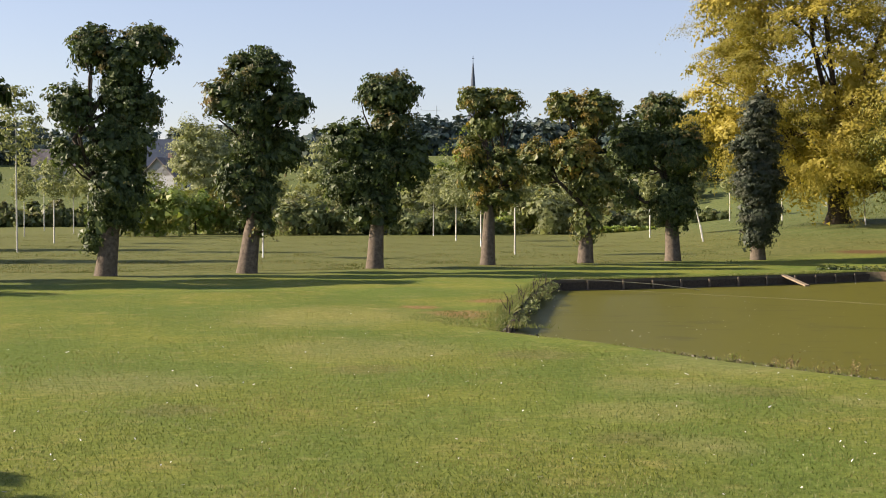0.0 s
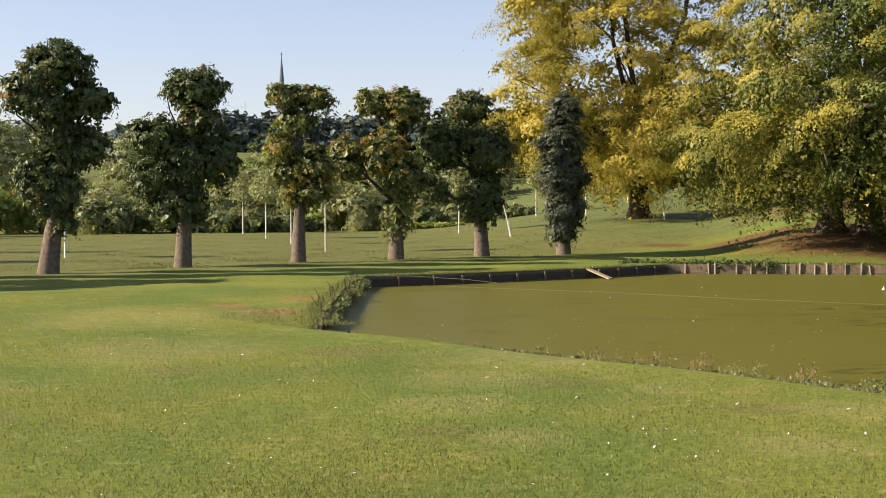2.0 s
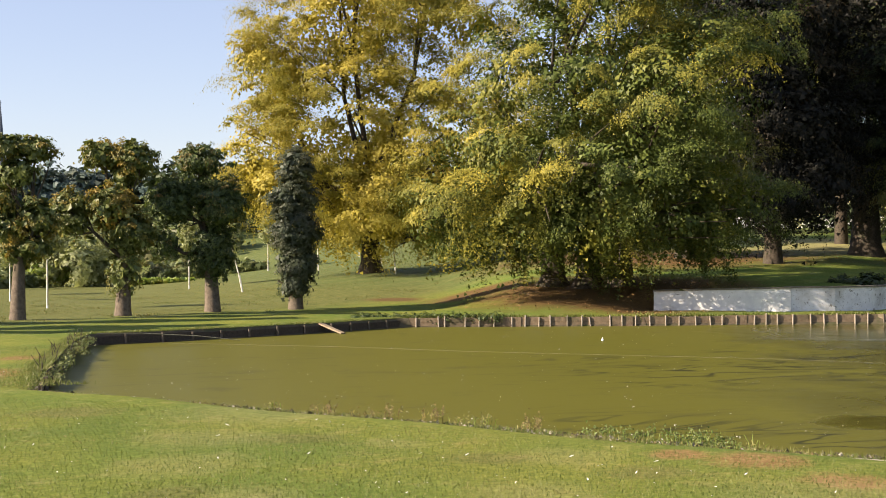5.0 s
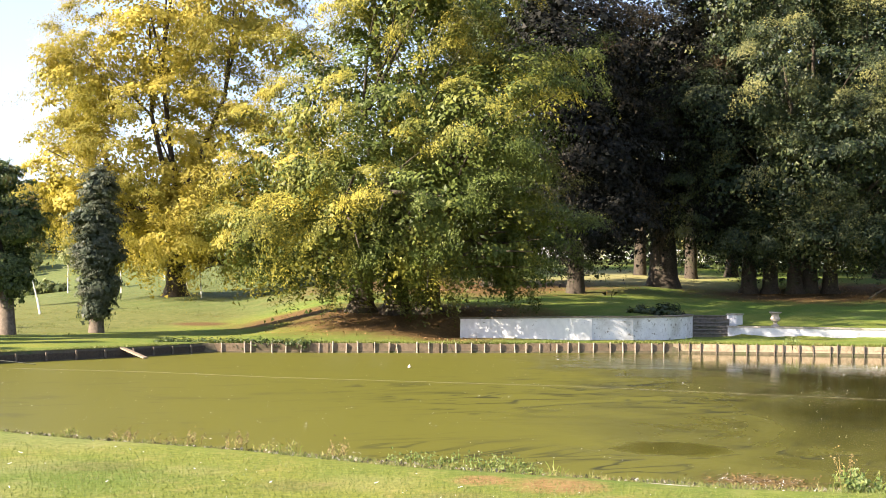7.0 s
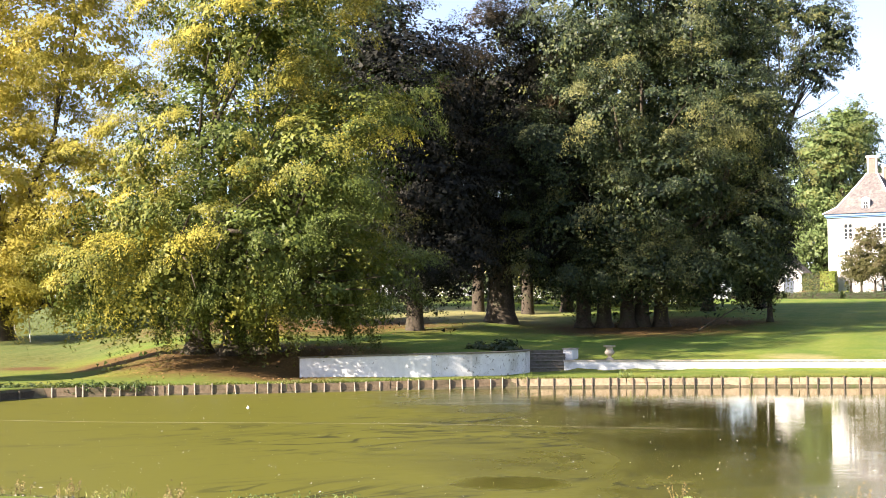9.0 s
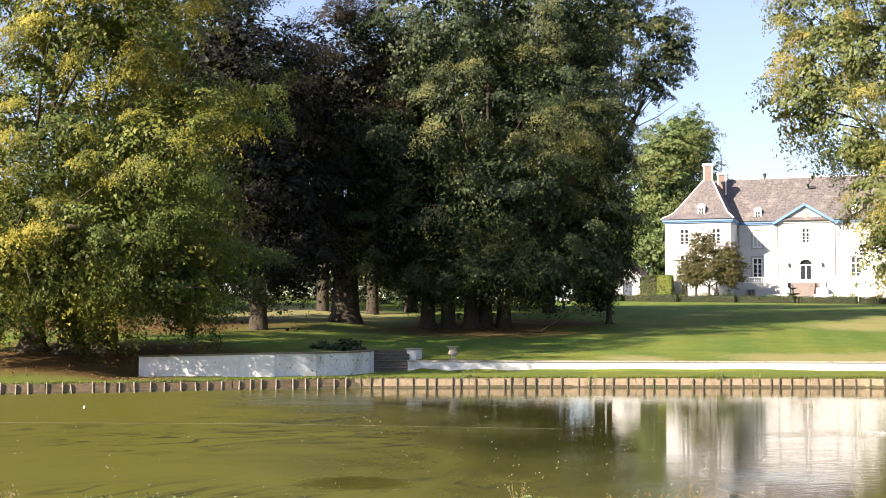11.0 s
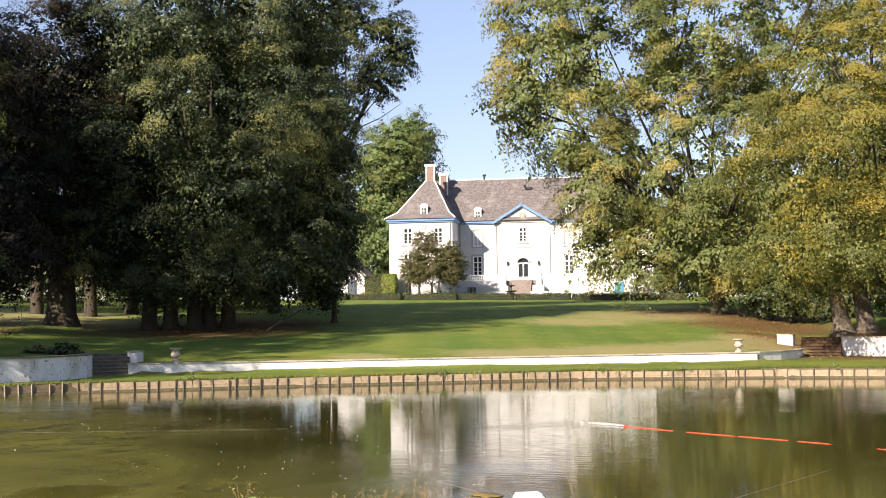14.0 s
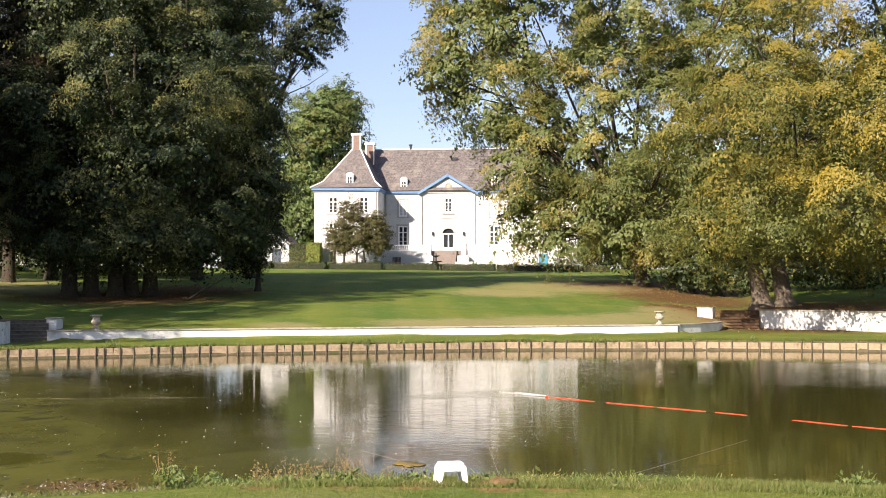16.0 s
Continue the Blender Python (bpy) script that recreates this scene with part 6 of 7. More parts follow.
leafy_block("clipped_yew", hm(0.4, -2.0), (1.7, 2.0, 3.2), 3000, LEAF_FRESH, "clipped green yew block beside the house", "hedge", 0.25, 401)
leafy_block("hedge", hm(-2.3, 1.5), (2.3, 1.6, 3.1), 3000, LEAF_DARK, "dark clipped hedge between house and outbuilding", "hedge", 0.28, 402)
for k in range(7):
    leafy_block("box_hedge", hm(-7 + k * 7.0, -9.5), (6.6, 1.1, 0.75), 2200, LEAF_DARK, "low dark box hedge along the lawn", "hedge", 0.2, 410 + k)
gen = np.random.default_rng(55)
for k in range(16):
    x = -3 + k * 2.4 + gen.normal(0, 0.5)
    if 14.2 < x < 20.4:
        continue
    p = H_M @ Vector((x, -2.2 + gen.normal(0, 0.5), 0))
    h = gen.uniform(0.7, 1.6)
    b = math.degrees(math.atan2(p.x, p.y))
    tree("flower_shrub", b, math.hypot(p.x, p.y), [(0, 0, h * 0.55, h * 0.7, h * 0.6, h * 0.5)], LEAF_ROSE if k % 3 == 0 else LEAF_FRESH, BARK, "flowering shrub in the bed along the house wall", "shrub", 24, 16, 0.3, 0.2, 0.4, 0.05, 420 + k, 0.2, 0.6, "shrubs along the house", core=0)
p = H_M @ Vector((6.6, -6.0, 0))
b = math.degrees(math.atan2(p.x, p.y))
tree("garden_tree", b, math.hypot(p.x, p.y), [(0, 0, 4.6, 3.3, 3, 2.6), (-2.0, 0, 4.2, 2.4, 2.4, 2.3), (2.4, 0, 4.2, 2.2, 2.2, 2.4), (-0.8, 0, 7.4, 1.7, 1.7, 1.9), (3.0, 0, 3.2, 1.6, 1.6, 1.4), (2.2, 0, 6.2, 1.5, 1.5, 1.3), (-2.2, 0, 2.8, 1.5, 1.5, 1.2)],
     LEAF_OLIVE, BARK, "rounded olive-brown garden tree before the house wing", "tree", 420, 34, 0.5, 0.26, 2.2, 0.16, 450, 0.4, 0.7, stems=((0, 0), (0.9, 0), (-1.6, 0.2), (-2.8, 0.3)))

# outbuilding
out = thing("outbuilding", H_M @ Vector((-8.3, 6.0, 0.0)), "white gabled outbuilding with dark doors", "building", turn=-radians(63))
part("wall", facade(-3.6, 4.0, 0, -1, 3.4, 0.4, [(1.3, 2.6, -0.2, 2.9)]), FACADE, out)
part("wall", box(-3.6, -3.2, 0.4, 8, -1, 3.4), FACADE, out)
part("wall", box(3.6, 4.0, 0.4, 8, -1, 3.4), FACADE, out)
bm = bmesh.new()
f = bm.faces.new([bm.verts.new(p) for p in ((-3.6, 0.01, 3.4), (4.0, 0.01, 3.4), (0.2, 0.01, 6.6))])
g = bmesh.ops.extrude_face_region(bm, geom=[f])
bmesh.ops.translate(bm, verts=[v for v in g["geom"] if isinstance(v, bmesh.types.BMVert)], vec=(0, 0.4, 0))
bmesh.ops.recalc_face_normals(bm, faces=bm.faces)
part("gable", bm, FACADE, out)
for s in (-1, 1):
    a, e = Vector((0.2 + s * 4.2, 0, 2.9)), Vector((0.2, 0, 6.75))
    way = e - a
    m = Matrix.Translation((a + e) / 2) @ Matrix.Rotation(-math.atan2(way.z, way.x), 4, "Y")
    part("roof", box(-way.length / 2, way.length / 2, -0.2, 8.2, 0, 0.2, 0, m), SLATE, out)
part("door", box(1.3, 2.6, 0.15, 0.22, -0.2, 2.9), SLATE_BLUE, out, "dark blue-grey door leaf")


# ---- the pond's edge ----
def along(p0, p1, step, gen, jitter=0.12):
    a, b = np.array(p0, float), np.array(p1, float)
    n = max(int(np.linalg.norm(b - a) / step), 1)
    t = (np.arange(n) + gen.normal(0, jitter, n)) / n
    return [a + (b - a) * min(max(x, 0), 1) for x in t]


gen = np.random.default_rng(77)
bank = thing("pond_bank", Vector((40, 42, 0)), "timber bank of posts and boards along the pond", "bank", kind="structure")
PLANKED = [(17.3, 52.1), (21.6, 50.5), (26.0, 48.8), (30.7, 47.4), (36.6, 45.4), (44.8, 39.6), (54.9, 30.8), (60.2, 22.5), (62.5, 15.5), (63.8, 6.0)]
post_me, post_dark = [], []
for k in range(5):
    bm = lathe([(0.034, -0.6), (0.034, 0.38 + 0.02 * k), (0.027, 0.4 + 0.02 * k)], 7)
    for v in bm.verts:
        v.co.x += 0.012 * math.sin(v.co.z * 5 + k)
    me = bpy.data.meshes.new("post")
    bm.to_mesh(me)
    bm.free()
    me.materials.append(PALE_POST)
    post_me.append(me)
    dark_me = me.copy()
    dark_me.materials[0] = STAKE_WOOD
    post_dark.append(dark_me)
for p0, p1 in zip(PLANKED, PLANKED[1:]):
    a, b = np.array(p0), np.array(p1)
    way = (b - a) / np.linalg.norm(b - a)
    inn = np.array([way[1], -way[0]])
    turn = math.atan2(way[1], way[0])
    pts = along(p0, p1, 0.58, gen, 0.14)
    plank_wood = SHADED_BOARD if p0[0] < 36 else WOOD_BOARD
    for q in pts:
        ob = new("post", (post_me if p0[0] < 36 else post_dark)[int(gen.integers(0, 5))])
        ob.parent = bank
        q = q + inn * 0.085
        ob.matrix_parent_inverse = Matrix.Translation((-40, -42, 0))
        ob.matrix_basis = Matrix.Translation((q[0], q[1], 0)) @ Euler((gen.normal(0, 0.03), gen.normal(0, 0.03), gen.uniform(0, 6))).to_matrix().to_4x4()
    L = np.linalg.norm(b - a)
    n = max(int(L / 2.3), 1)
    for k in range(n):
        c = a + way * (L * (k + 0.5) / n) + inn * 0.03
        m = Matrix.Translation((c[0] - 40, c[1] - 42, 0)) @ Matrix.Rotation(turn, 4, "Z")
        lift = gen.normal(0, 0.012)
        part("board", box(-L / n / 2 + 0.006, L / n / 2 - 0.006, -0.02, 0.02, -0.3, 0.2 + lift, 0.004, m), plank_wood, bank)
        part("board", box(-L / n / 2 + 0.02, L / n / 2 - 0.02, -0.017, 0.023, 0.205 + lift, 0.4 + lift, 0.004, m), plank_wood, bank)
for p0, p1, p2 in zip(PLANKED, PLANKED[1:], PLANKED[2:]):
    way = np.array(p2) - np.array(p0)
    way /= np.linalg.norm(way)
    c = np.array(p1) + np.array([way[1], -way[0]]) * 0.055
    m = Matrix.Translation((c[0] - 40, c[1] - 42, 0)) @ Matrix.Rotation(math.atan2(way[1], way[0]), 4, "Z")
    part("corner_board", box(-0.45, 0.45, -0.02, 0.02, -0.3, 0.41, 0.004, m), SHADED_BOARD if p1[0] < 36 else WOOD_BOARD, bank)
# the older western edge: black planks held by short pegs
OLD = [(1.4, 29.2), (2.3, 36.0), (3.0, 41.5), (3.9, 46.2), (6.5, 46.9), (9.9, 48.3), (13.5, 49.8), (17.3, 52.1)]
for p0, p1 in zip(OLD, OLD[1:]):
    a, b = np.array(p0), np.array(p1)
    way = (b - a) / np.linalg.norm(b - a)
    inn = np.array([way[1], -way[0]])
    L = np.linalg.norm(b - a)
    n = max(int(L / 1.1), 1)
    for k in range(n):
        c = a + way * (L * (k + 0.5) / n) + inn * 0.05
        m = Matrix.Translation((c[0] - 40, c[1] - 42, gen.normal(0, 0.02))) @ Matrix.Rotation(math.atan2(way[1], way[0]) + gen.normal(0, 0.015), 4, "Z")
        part("old_plank", box(-L / n / 2 + 0.01, L / n / 2 - 0.01, -0.03, 0.03, -0.4, 0.3, 0.01, m), WOOD_POST, bank, "black rotten plank")
        part("peg", box(-L / n / 2 - 0.04, -L / n / 2 + 0.04, -0.1, -0.031, -0.4, 0.34, 0.01, m), STAKE_WOOD, bank)

ramp_at = polar(15.25, 51.0, 0.2)
rp = thing("plank", ramp_at, "weathered plank leaning from the bank into the water", "plank")
part("board", box(-0.13, 0.13, -0.62, 0.62, -0.03, 0.03, 0.008, Matrix.Rotation(radians(35), 4, "Z") @ Matrix.Rotation(radians(17), 4, "X")), WOOD_BOARD, rp)
pipe = thing("water_pipe", Vector((4.2, 46.0, 0.0)), "pale plastic pipe lying along the old bank", "pipe")
tubes("tube", [([(0, 0, 0.42), (1.5, 0.1, 0.38), (3.5, 0.3, 0.22), (5.0, 0.2, 0.03)], [0.014] * 4)], CORD, pipe, 6)


# ---- on the water ----
def ring_line(name, pts, r, mat, label, category, sides=6):
    ob = thing(name, Vector(pts[0]), label, category)
    tubes("line", [([Vector(p) - Vector(pts[0]) for p in pts], [r] * len(pts))], mat, ob, sides)
    return ob


ring_line("cord", [(6, 46.6, 0.012), (11.8, 41.5, 0.012), (14.8, 37.8, 0.012), (21.5, 31.5, 0.012), (27, 24.4, 0.012)], 0.0022, CORD, "thin pale cord floating across the pond", "cord")
HOSE_A, HOSE_B = Vector((31.95, 16.56, 0.0)), Vector((28.3, 6.0, 0.0))
boom = thing("floating_hose", HOSE_A, "orange floating hose in lengths with dark sunken joints", "hose")


def hose_point(t):
    side = (HOSE_B - HOSE_A).normalized().cross(Vector((0, 0, 1)))
    return (HOSE_B - HOSE_A) * t + side * 0.14 * math.sin(t * 9.0) * t


for a, b in ((0.0, 0.165), (0.205, 0.35), (0.36, 0.495), (0.52, 0.605), (0.725, 0.86), (0.87, 1.0)):
    tubes("float_tube", [([hose_point(a + (b - a) * k / 5) for k in range(6)], [0.009, 0.013, 0.014, 0.014, 0.013, 0.009])], ORANGE, boom, 8)
for a, b in ((0.165, 0.205), (0.35, 0.36), (0.495, 0.52), (0.605, 0.725), (0.86, 0.87)):
    tubes("joint", [([hose_point(a) - Vector((0, 0, 0.004)), hose_point((a + b) / 2) - Vector((0, 0, 0.012)), hose_point(b) - Vector((0, 0, 0.004))], [0.007] * 3)], DARK, boom, 6)
part("nozzle", lathe([(0.015, -0.03), (0.035, 0.0), (0.04, 0.03), (0.015, 0.05)], 12), ORANGE, boom)


def twig(at, pts, r, label):
    ob = thing("twig", Vector(at), label, "twig", "sticks in the water")
    tubes("wood", [(pts, np.linspace(r * 0.75, r * 0.45, len(pts)))], DRY_STICK, ob, 6)


twig(polar(57.6, 21.0, 0.0), [(0, 0, -0.05), (-0.35, 0.35, 0.22), (-0.8, 0.9, 0.42)], 0.005, "thin pale stick leaning out of the water")
twig(polar(60.6, 20.5, 0.0), [(0, 0, -0.05), (-0.05, 0.1, 0.25), (0.1, 0.25, 0.4), (0.02, 0.3, 0.62), (0.16, 0.45, 0.85)], 0.005, "crooked twig standing in the shallow water")
twig(polar(66.3, 21.1, 0.02), [(0, 0, 0), *[(polar(71.2, 24.8) - polar(66.3, 21.1)) * t + Vector((0, 0, 0.16 * t)) for t in (0.35, 0.7, 1.0)]], 0.006, "long thin stick lying over the water")


def scatter(name, n, where, size, mat, label, category, seed, lift=0.004, tilt=0.15):
    """Many small flat scraps, each a curled four-cornered flake."""
    g2 = np.random.default_rng(seed)
    xy = where(g2, n)
    n = len(xy)
    z = np.array([lift if lift < 0.1 else terrain(np.array([p[0]]), np.array([p[1]]))[0] + lift - 0.1 for p in xy])
    c = np.column_stack([xy, z])
    a = g2.uniform(0, 6.28, n)
    u = np.column_stack([np.cos(a), np.sin(a), g2.normal(0, tilt, n)])
    w = np.column_stack([-np.sin(a), np.cos(a), g2.normal(0, tilt, n)])
    s = (size * g2.uniform(0.5, 1.4, n))[:, None]
    up = np.array([0, 0, 1.0])
    v = np.stack([c - u * s, c + w * s * 0.45 + up * s * 0.2, c + u * s + up * s * 0.35, c - w * s * 0.45 + up * s * 0.2], 1).reshape(-1, 3)
    base = np.arange(n)[:, None] * 4
    f2 = np.concatenate([base + [0, 1, 2], base + [0, 2, 3]])
    return tagged(mesh_np(name, v, f2, mat), label, category, kind="stuff")


def in_pond(xy):
    p = np.array(POND)
    q = np.roll(p, -1, axis=0)
    inside = np.zeros(len(xy), bool)
    for (x0, y0), (x1, y1) in zip(p, q):
        cond = (y0 > xy[:, 1]) != (y1 > xy[:, 1])
        xx = (x1 - x0) * (xy[:, 1] - y0) / (y1 - y0 + 1e-12) + x0
        inside ^= cond & (xy[:, 0] < xx)
    return inside


def over_water(g2, n):
    az, d = np.radians(g2.uniform(4, 62, n)), g2.uniform(19, 54, n)
    xy = np.column_stack([np.sin(az) * d, np.cos(az) * d])
    return xy[in_pond(xy)]


scatter("floating_scraps", 1300, over_water, 0.021, FEATHER, "small white feathers floating on the pond", "feathers", 81, 0.008)


def raft(g2, n):
    az, d = np.radians(42.4 + g2.normal(0, 1.1, n)), 20.3 + g2.normal(0, 0.4, n)
    return np.column_stack([np.sin(az) * d, np.cos(az) * d])


scatter("leaf_raft", 2600, raft, 0.03, SODDEN, "raft of drowned brown leaves at the bank", "leaves", 82, 0.01)
# glints of light on the wet raft, built as small white flakes
scatter("raft_glint", 150, raft, 0.016, FEATHER, "white glints on the drowned leaves, made as pale flakes", "scraps", 83, 0.02)

def splash(g2, n):
    way = (HOSE_A - HOSE_B).normalized()
    t = np.abs(g2.normal(0, 0.8, n))
    side = g2.normal(0, 1, n) * (0.02 + 0.1 * t)
    return np.column_stack([HOSE_A.x + way.x * t + way.y * side, HOSE_A.y + way.y * t - way.x * side])


scatter("jet_splash", 800, splash, 0.013, FEATHER, "white splash where the hose blows into the pond", "splash", 84, 0.03, 0.8)


def under_trees(g2, n):
    k = g2.integers(2, len(LITTER), n)
    c = np.array([l[:2] for l in LITTER])[k]
    r = np.array([l[2] for l in LITTER])[k]
    a, q = g2.uniform(0, 6.28, n), np.sqrt(g2.uniform(0, 1, n))
    xy = c + np.column_stack([np.cos(a), np.sin(a)]) * (r * q)[:, None]
    return xy[~in_pond(xy)]


scatter("fallen_leaves", 9000, under_trees, 0.055, DEAD_LEAF, "fallen brown leaves under the old trees", "leaves", 85, 0.12, 0.4)

buoy = thing("buoy", polar(27.2, 45.8, 0.0), "small white float on the water", "float")
part("body", lathe([(0.015, -0.05), (0.042, -0.02), (0.046, 0.03), (0.03, 0.06), (0.015, 0.075)], 14), PLASTIC, buoy)
part("stem", lathe([(0.011, 0.07), (0.009, 0.12)], 8), PLASTIC, buoy)


# ---- the stool on the near bank ----
def make_stool():
    p = polar(58.35, 17.55)
    ob = thing("step_stool", Vector((p.x, p.y, 0.35)), "white plastic step stool standing on the bank", "stool", turn=-radians(46))
    ob.scale = (0.84, 0.84, 0.98)
    bm = box(-0.2, 0.2, -0.14, 0.14, 0.27, 0.32, 0.02)
    part("top", bm, PLASTIC, ob)
    part("rim", add_box(add_box(box(-0.205, 0.205, -0.148, -0.132, 0.2, 0.285, 0.006), -0.205, 0.205, 0.132, 0.148, 0.2, 0.285, 0.006), -0.21, -0.195, -0.13, 0.13, 0.2, 0.285, 0.006), PLASTIC, ob)
    for sx in (-1, 1):
        for sy in (-1, 1):
            bm = bmesh.new()
            lo = [(sx * 0.23 + dx, sy * 0.165 + dy, -0.05) for dx, dy in ((-0.035, -0.02), (0.035, -0.02), (0.035, 0.02), (-0.035, 0.02))]
            hi = [(sx * 0.175 + dx, sy * 0.125 + dy, 0.27) for dx, dy in ((-0.05, -0.02), (0.05, -0.02), (0.05, 0.02), (-0.05, 0.02))]
            a, b = [bm.verts.new(q) for q in lo], [bm.verts.new(q) for q in hi]
            for i in range(4):
                bm.faces.new((a[i], a[(i + 1) % 4], b[(i + 1) % 4], b[i]))
            bm.faces.new(a[::-1])
            bm.faces.new(b)
            bmesh.ops.recalc_face_normals(bm, faces=bm.faces)
            part("leg", bm, PLASTIC, ob)


make_stool()


def molehill(b, d, r, seed):
    g2 = np.random.default_rng(seed)
    p = polar(b, d)
    bm = bmesh.new()
    bmesh.ops.create_icosphere(bm, subdivisions=3, radius=1.0)
    ph = g2.uniform(0, 6.28, 3)
    for v in bm.verts:
        k = 1 + 0.16 * math.sin(v.co.x * 5 + ph[0]) * math.sin(v.co.y * 6 + ph[1]) + 0.08 * math.sin(v.co.x * 13 + v.co.y * 11 + ph[2])
        v.co = Vector((v.co.x * r * k, v.co.y * r * 0.8 * k, v.co.z * r * 0.26 * k + g2.normal(0, 0.012)))
    ob = part("earth_mound", bm, BARE_EARTH, None, "", True)
    ob.matrix_world = Matrix.Translation((p.x, p.y, ground_z(p.x, p.y) - 0.035))
    tagged(ob, "small mound of bare brown earth on the bank", "earth mound", "earth mounds by the stool")


for k, (b, d, r) in enumerate(((57.1, 17.2, 0.2), (60.6, 17.4, 0.3), (59.5, 17.2, 0.15), (56.2, 17.3, 0.14))):
    molehill(b, d, r, 640 + k)


def algae_mat(b, d, w, h, seed):
    """A ragged flat mat of algae, domed a little at its middle."""
    g2 = np.random.default_rng(seed)
    ph = g2.uniform(0, 6.28, 4)
    bm = bmesh.new()
    bmesh.ops.create_circle(bm, cap_ends=True, segments=40, radius=1.0)
    for v in bm.verts:
        a = math.atan2(v.co.y, v.co.x)
        k = 1 + 0.2 * math.sin(2 * a + ph[0]) + 0.14 * math.sin(5 * a + ph[1]) + 0.08 * math.sin(11 * a + ph[2])
        v.co = Vector((v.co.x * w * k, v.co.y * h * k, 0.006))
    bmesh.ops.poke(bm, faces=bm.faces)
    rim = bmesh.ops.extrude_face_region(bm, geom=list(bm.faces))
    for v in rim["geom"]:
        if isinstance(v, bmesh.types.BMVert):
            v.co = Vector((v.co.x * 0.94, v.co.y * 0.94, 0.02))
    bmesh.ops.recalc_face_normals(bm, faces=bm.faces)
    ob = part("algae_mat", bm, ALGAE, None, "", True)
    p = polar(b, d)
    ob.matrix_world = Matrix.Translation((p.x, p.y, 0)) @ Matrix.Rotation(-radians(b), 4, "Z")
    tagged(ob, "ochre mat of algae floating near the bank", "algae")


algae_mat(56.5, 22.2, 0.24, 0.32, 650)


# ---- weeds, feathers and grass on the near bank ----
def weed(b, d, h, w, seed, kind, z=0.2):
    g2 = np.random.default_rng(seed)
    p = polar(b, d)
    ob = thing("bank_weed", Vector((p.x, p.y, z)), ("leafy green dock weed", "brown seeding weed stalks", "tuft of long grass")[kind] + " on the pond bank", "weed", "weeds along the bank")
    st, q, o = [], [], []
    n = int(6 + w * 14)
    for k in range(n):
        x, y = g2.normal(0, w * 0.5), g2.normal(0, w * 0.3)
        hh = h * g2.uniform(0.45, 1.0)
        tip = np.array([x + g2.normal(0, 0.12) * hh * 2, y + g2.normal(0, 0.1), hh])
        st.append(([(x, y, -0.2), ((x + tip[0]) / 2, (y + tip[1]) / 2, hh * 0.55), tip], [0.006, 0.005, 0.003]))
        m = 16 if kind == 0 else 7
        for j in range(m):
            t = g2.uniform(0.05, 0.85) if kind == 0 else g2.uniform(0.0, 0.4)
            q.append(np.array([x, y, 0]) * (1 - t) + tip * t + g2.normal(0, 0.05, 3))
            o.append(g2.normal(0, 1, 3) * np.array([1, 1, 0.4]))
    tagged(tubes("stem", st, LEAF_FRESH if kind != 1 else SEED_HEAD, ob, 4), kind="stuff")
    q, o = np.array(q), np.array(o)
    v, f2 = leaf_cards(q, o, (0.085 if h > 0.17 else 0.055) if kind == 0 else 0.08, 0.1, g2, 0.5 if kind == 0 else 0.25)
    cr = mesh_np("foliage", v, f2, LEAF_ASH if kind == 0 else LEAF_WEED, ob)
    a = cr.data.attributes.new("ripe", "FLOAT", "POINT")
    a.data.foreach_set("value", np.repeat(g2.uniform(0, 1, len(q)), 4).astype(np.float32))
    if kind == 1:
        hs = np.concatenate([np.array(s[0][2]) + g2.normal(0, 1, (14, 3)) * np.array([0.025, 0.025, 0.06]) for s in st])
        v, f2 = leaf_cards(hs, g2.normal(0, 1, (len(hs), 3)), 0.035, 0.0, g2, 0.7)
        tagged(mesh_np("seed_fluff", v, f2, SEED_HEAD, ob), kind="stuff")


gen = np.random.default_rng(91)
for k, (b, d, h, w, kind) in enumerate(((46.2, 18.7, 0.6, 0.25, 0), (47.0, 18.6, 0.45, 0.4, 0), (47.9, 18.6, 0.3, 0.35, 0), (45.9, 18.9, 0.75, 0.15, 1), (50.0, 18.6, 0.42, 0.3, 1), (50.9, 18.6, 0.5, 0.35, 1), (51.8, 18.6, 0.48, 0.35, 1),
                                        (52.7, 18.7, 0.45, 0.35, 1), (53.5, 18.7, 0.7, 0.2, 1), (54.2, 18.7, 0.42, 0.3, 1), (55.6, 18.6, 0.5, 0.2, 1), (56.8, 18.5, 0.3, 0.3, 2), (62.0, 18.4, 0.28, 0.4, 2), (65.0, 18.5, 0.26, 0.4, 2),
                                        (75.6, 19.0, 0.38, 0.3, 0), (33.6, 19.0, 0.36, 0.15, 2), (30.8, 19.85, 0.2, 0.5, 0), (29.3, 20.25, 0.16, 0.5, 0), (31.9, 19.55, 0.2, 0.5, 0), (27.4, 20.6, 0.14, 0.5, 0), (32.6, 19.3, 0.16, 0.4, 0), (19.6, 22.6, 0.4, 0.2, 1), (24.0, 21.3, 0.36, 0.25, 1),
                                        (15.0, 23.6, 0.3, 0.4, 1), (12.6, 24.4, 0.3, 0.4, 2), (17.2, 23.0, 0.3, 0.4, 1), (21.5, 22.0, 0.22, 0.5, 2), (68.0, 18.6, 0.25, 0.5, 2), (71.0, 18.8, 0.25, 0.5, 2), (59.6, 18.6, 0.3, 0.3, 2))):
    weed(b, d, h * (0.36 if b < 28 else 0.62), w, 500 + k, kind)
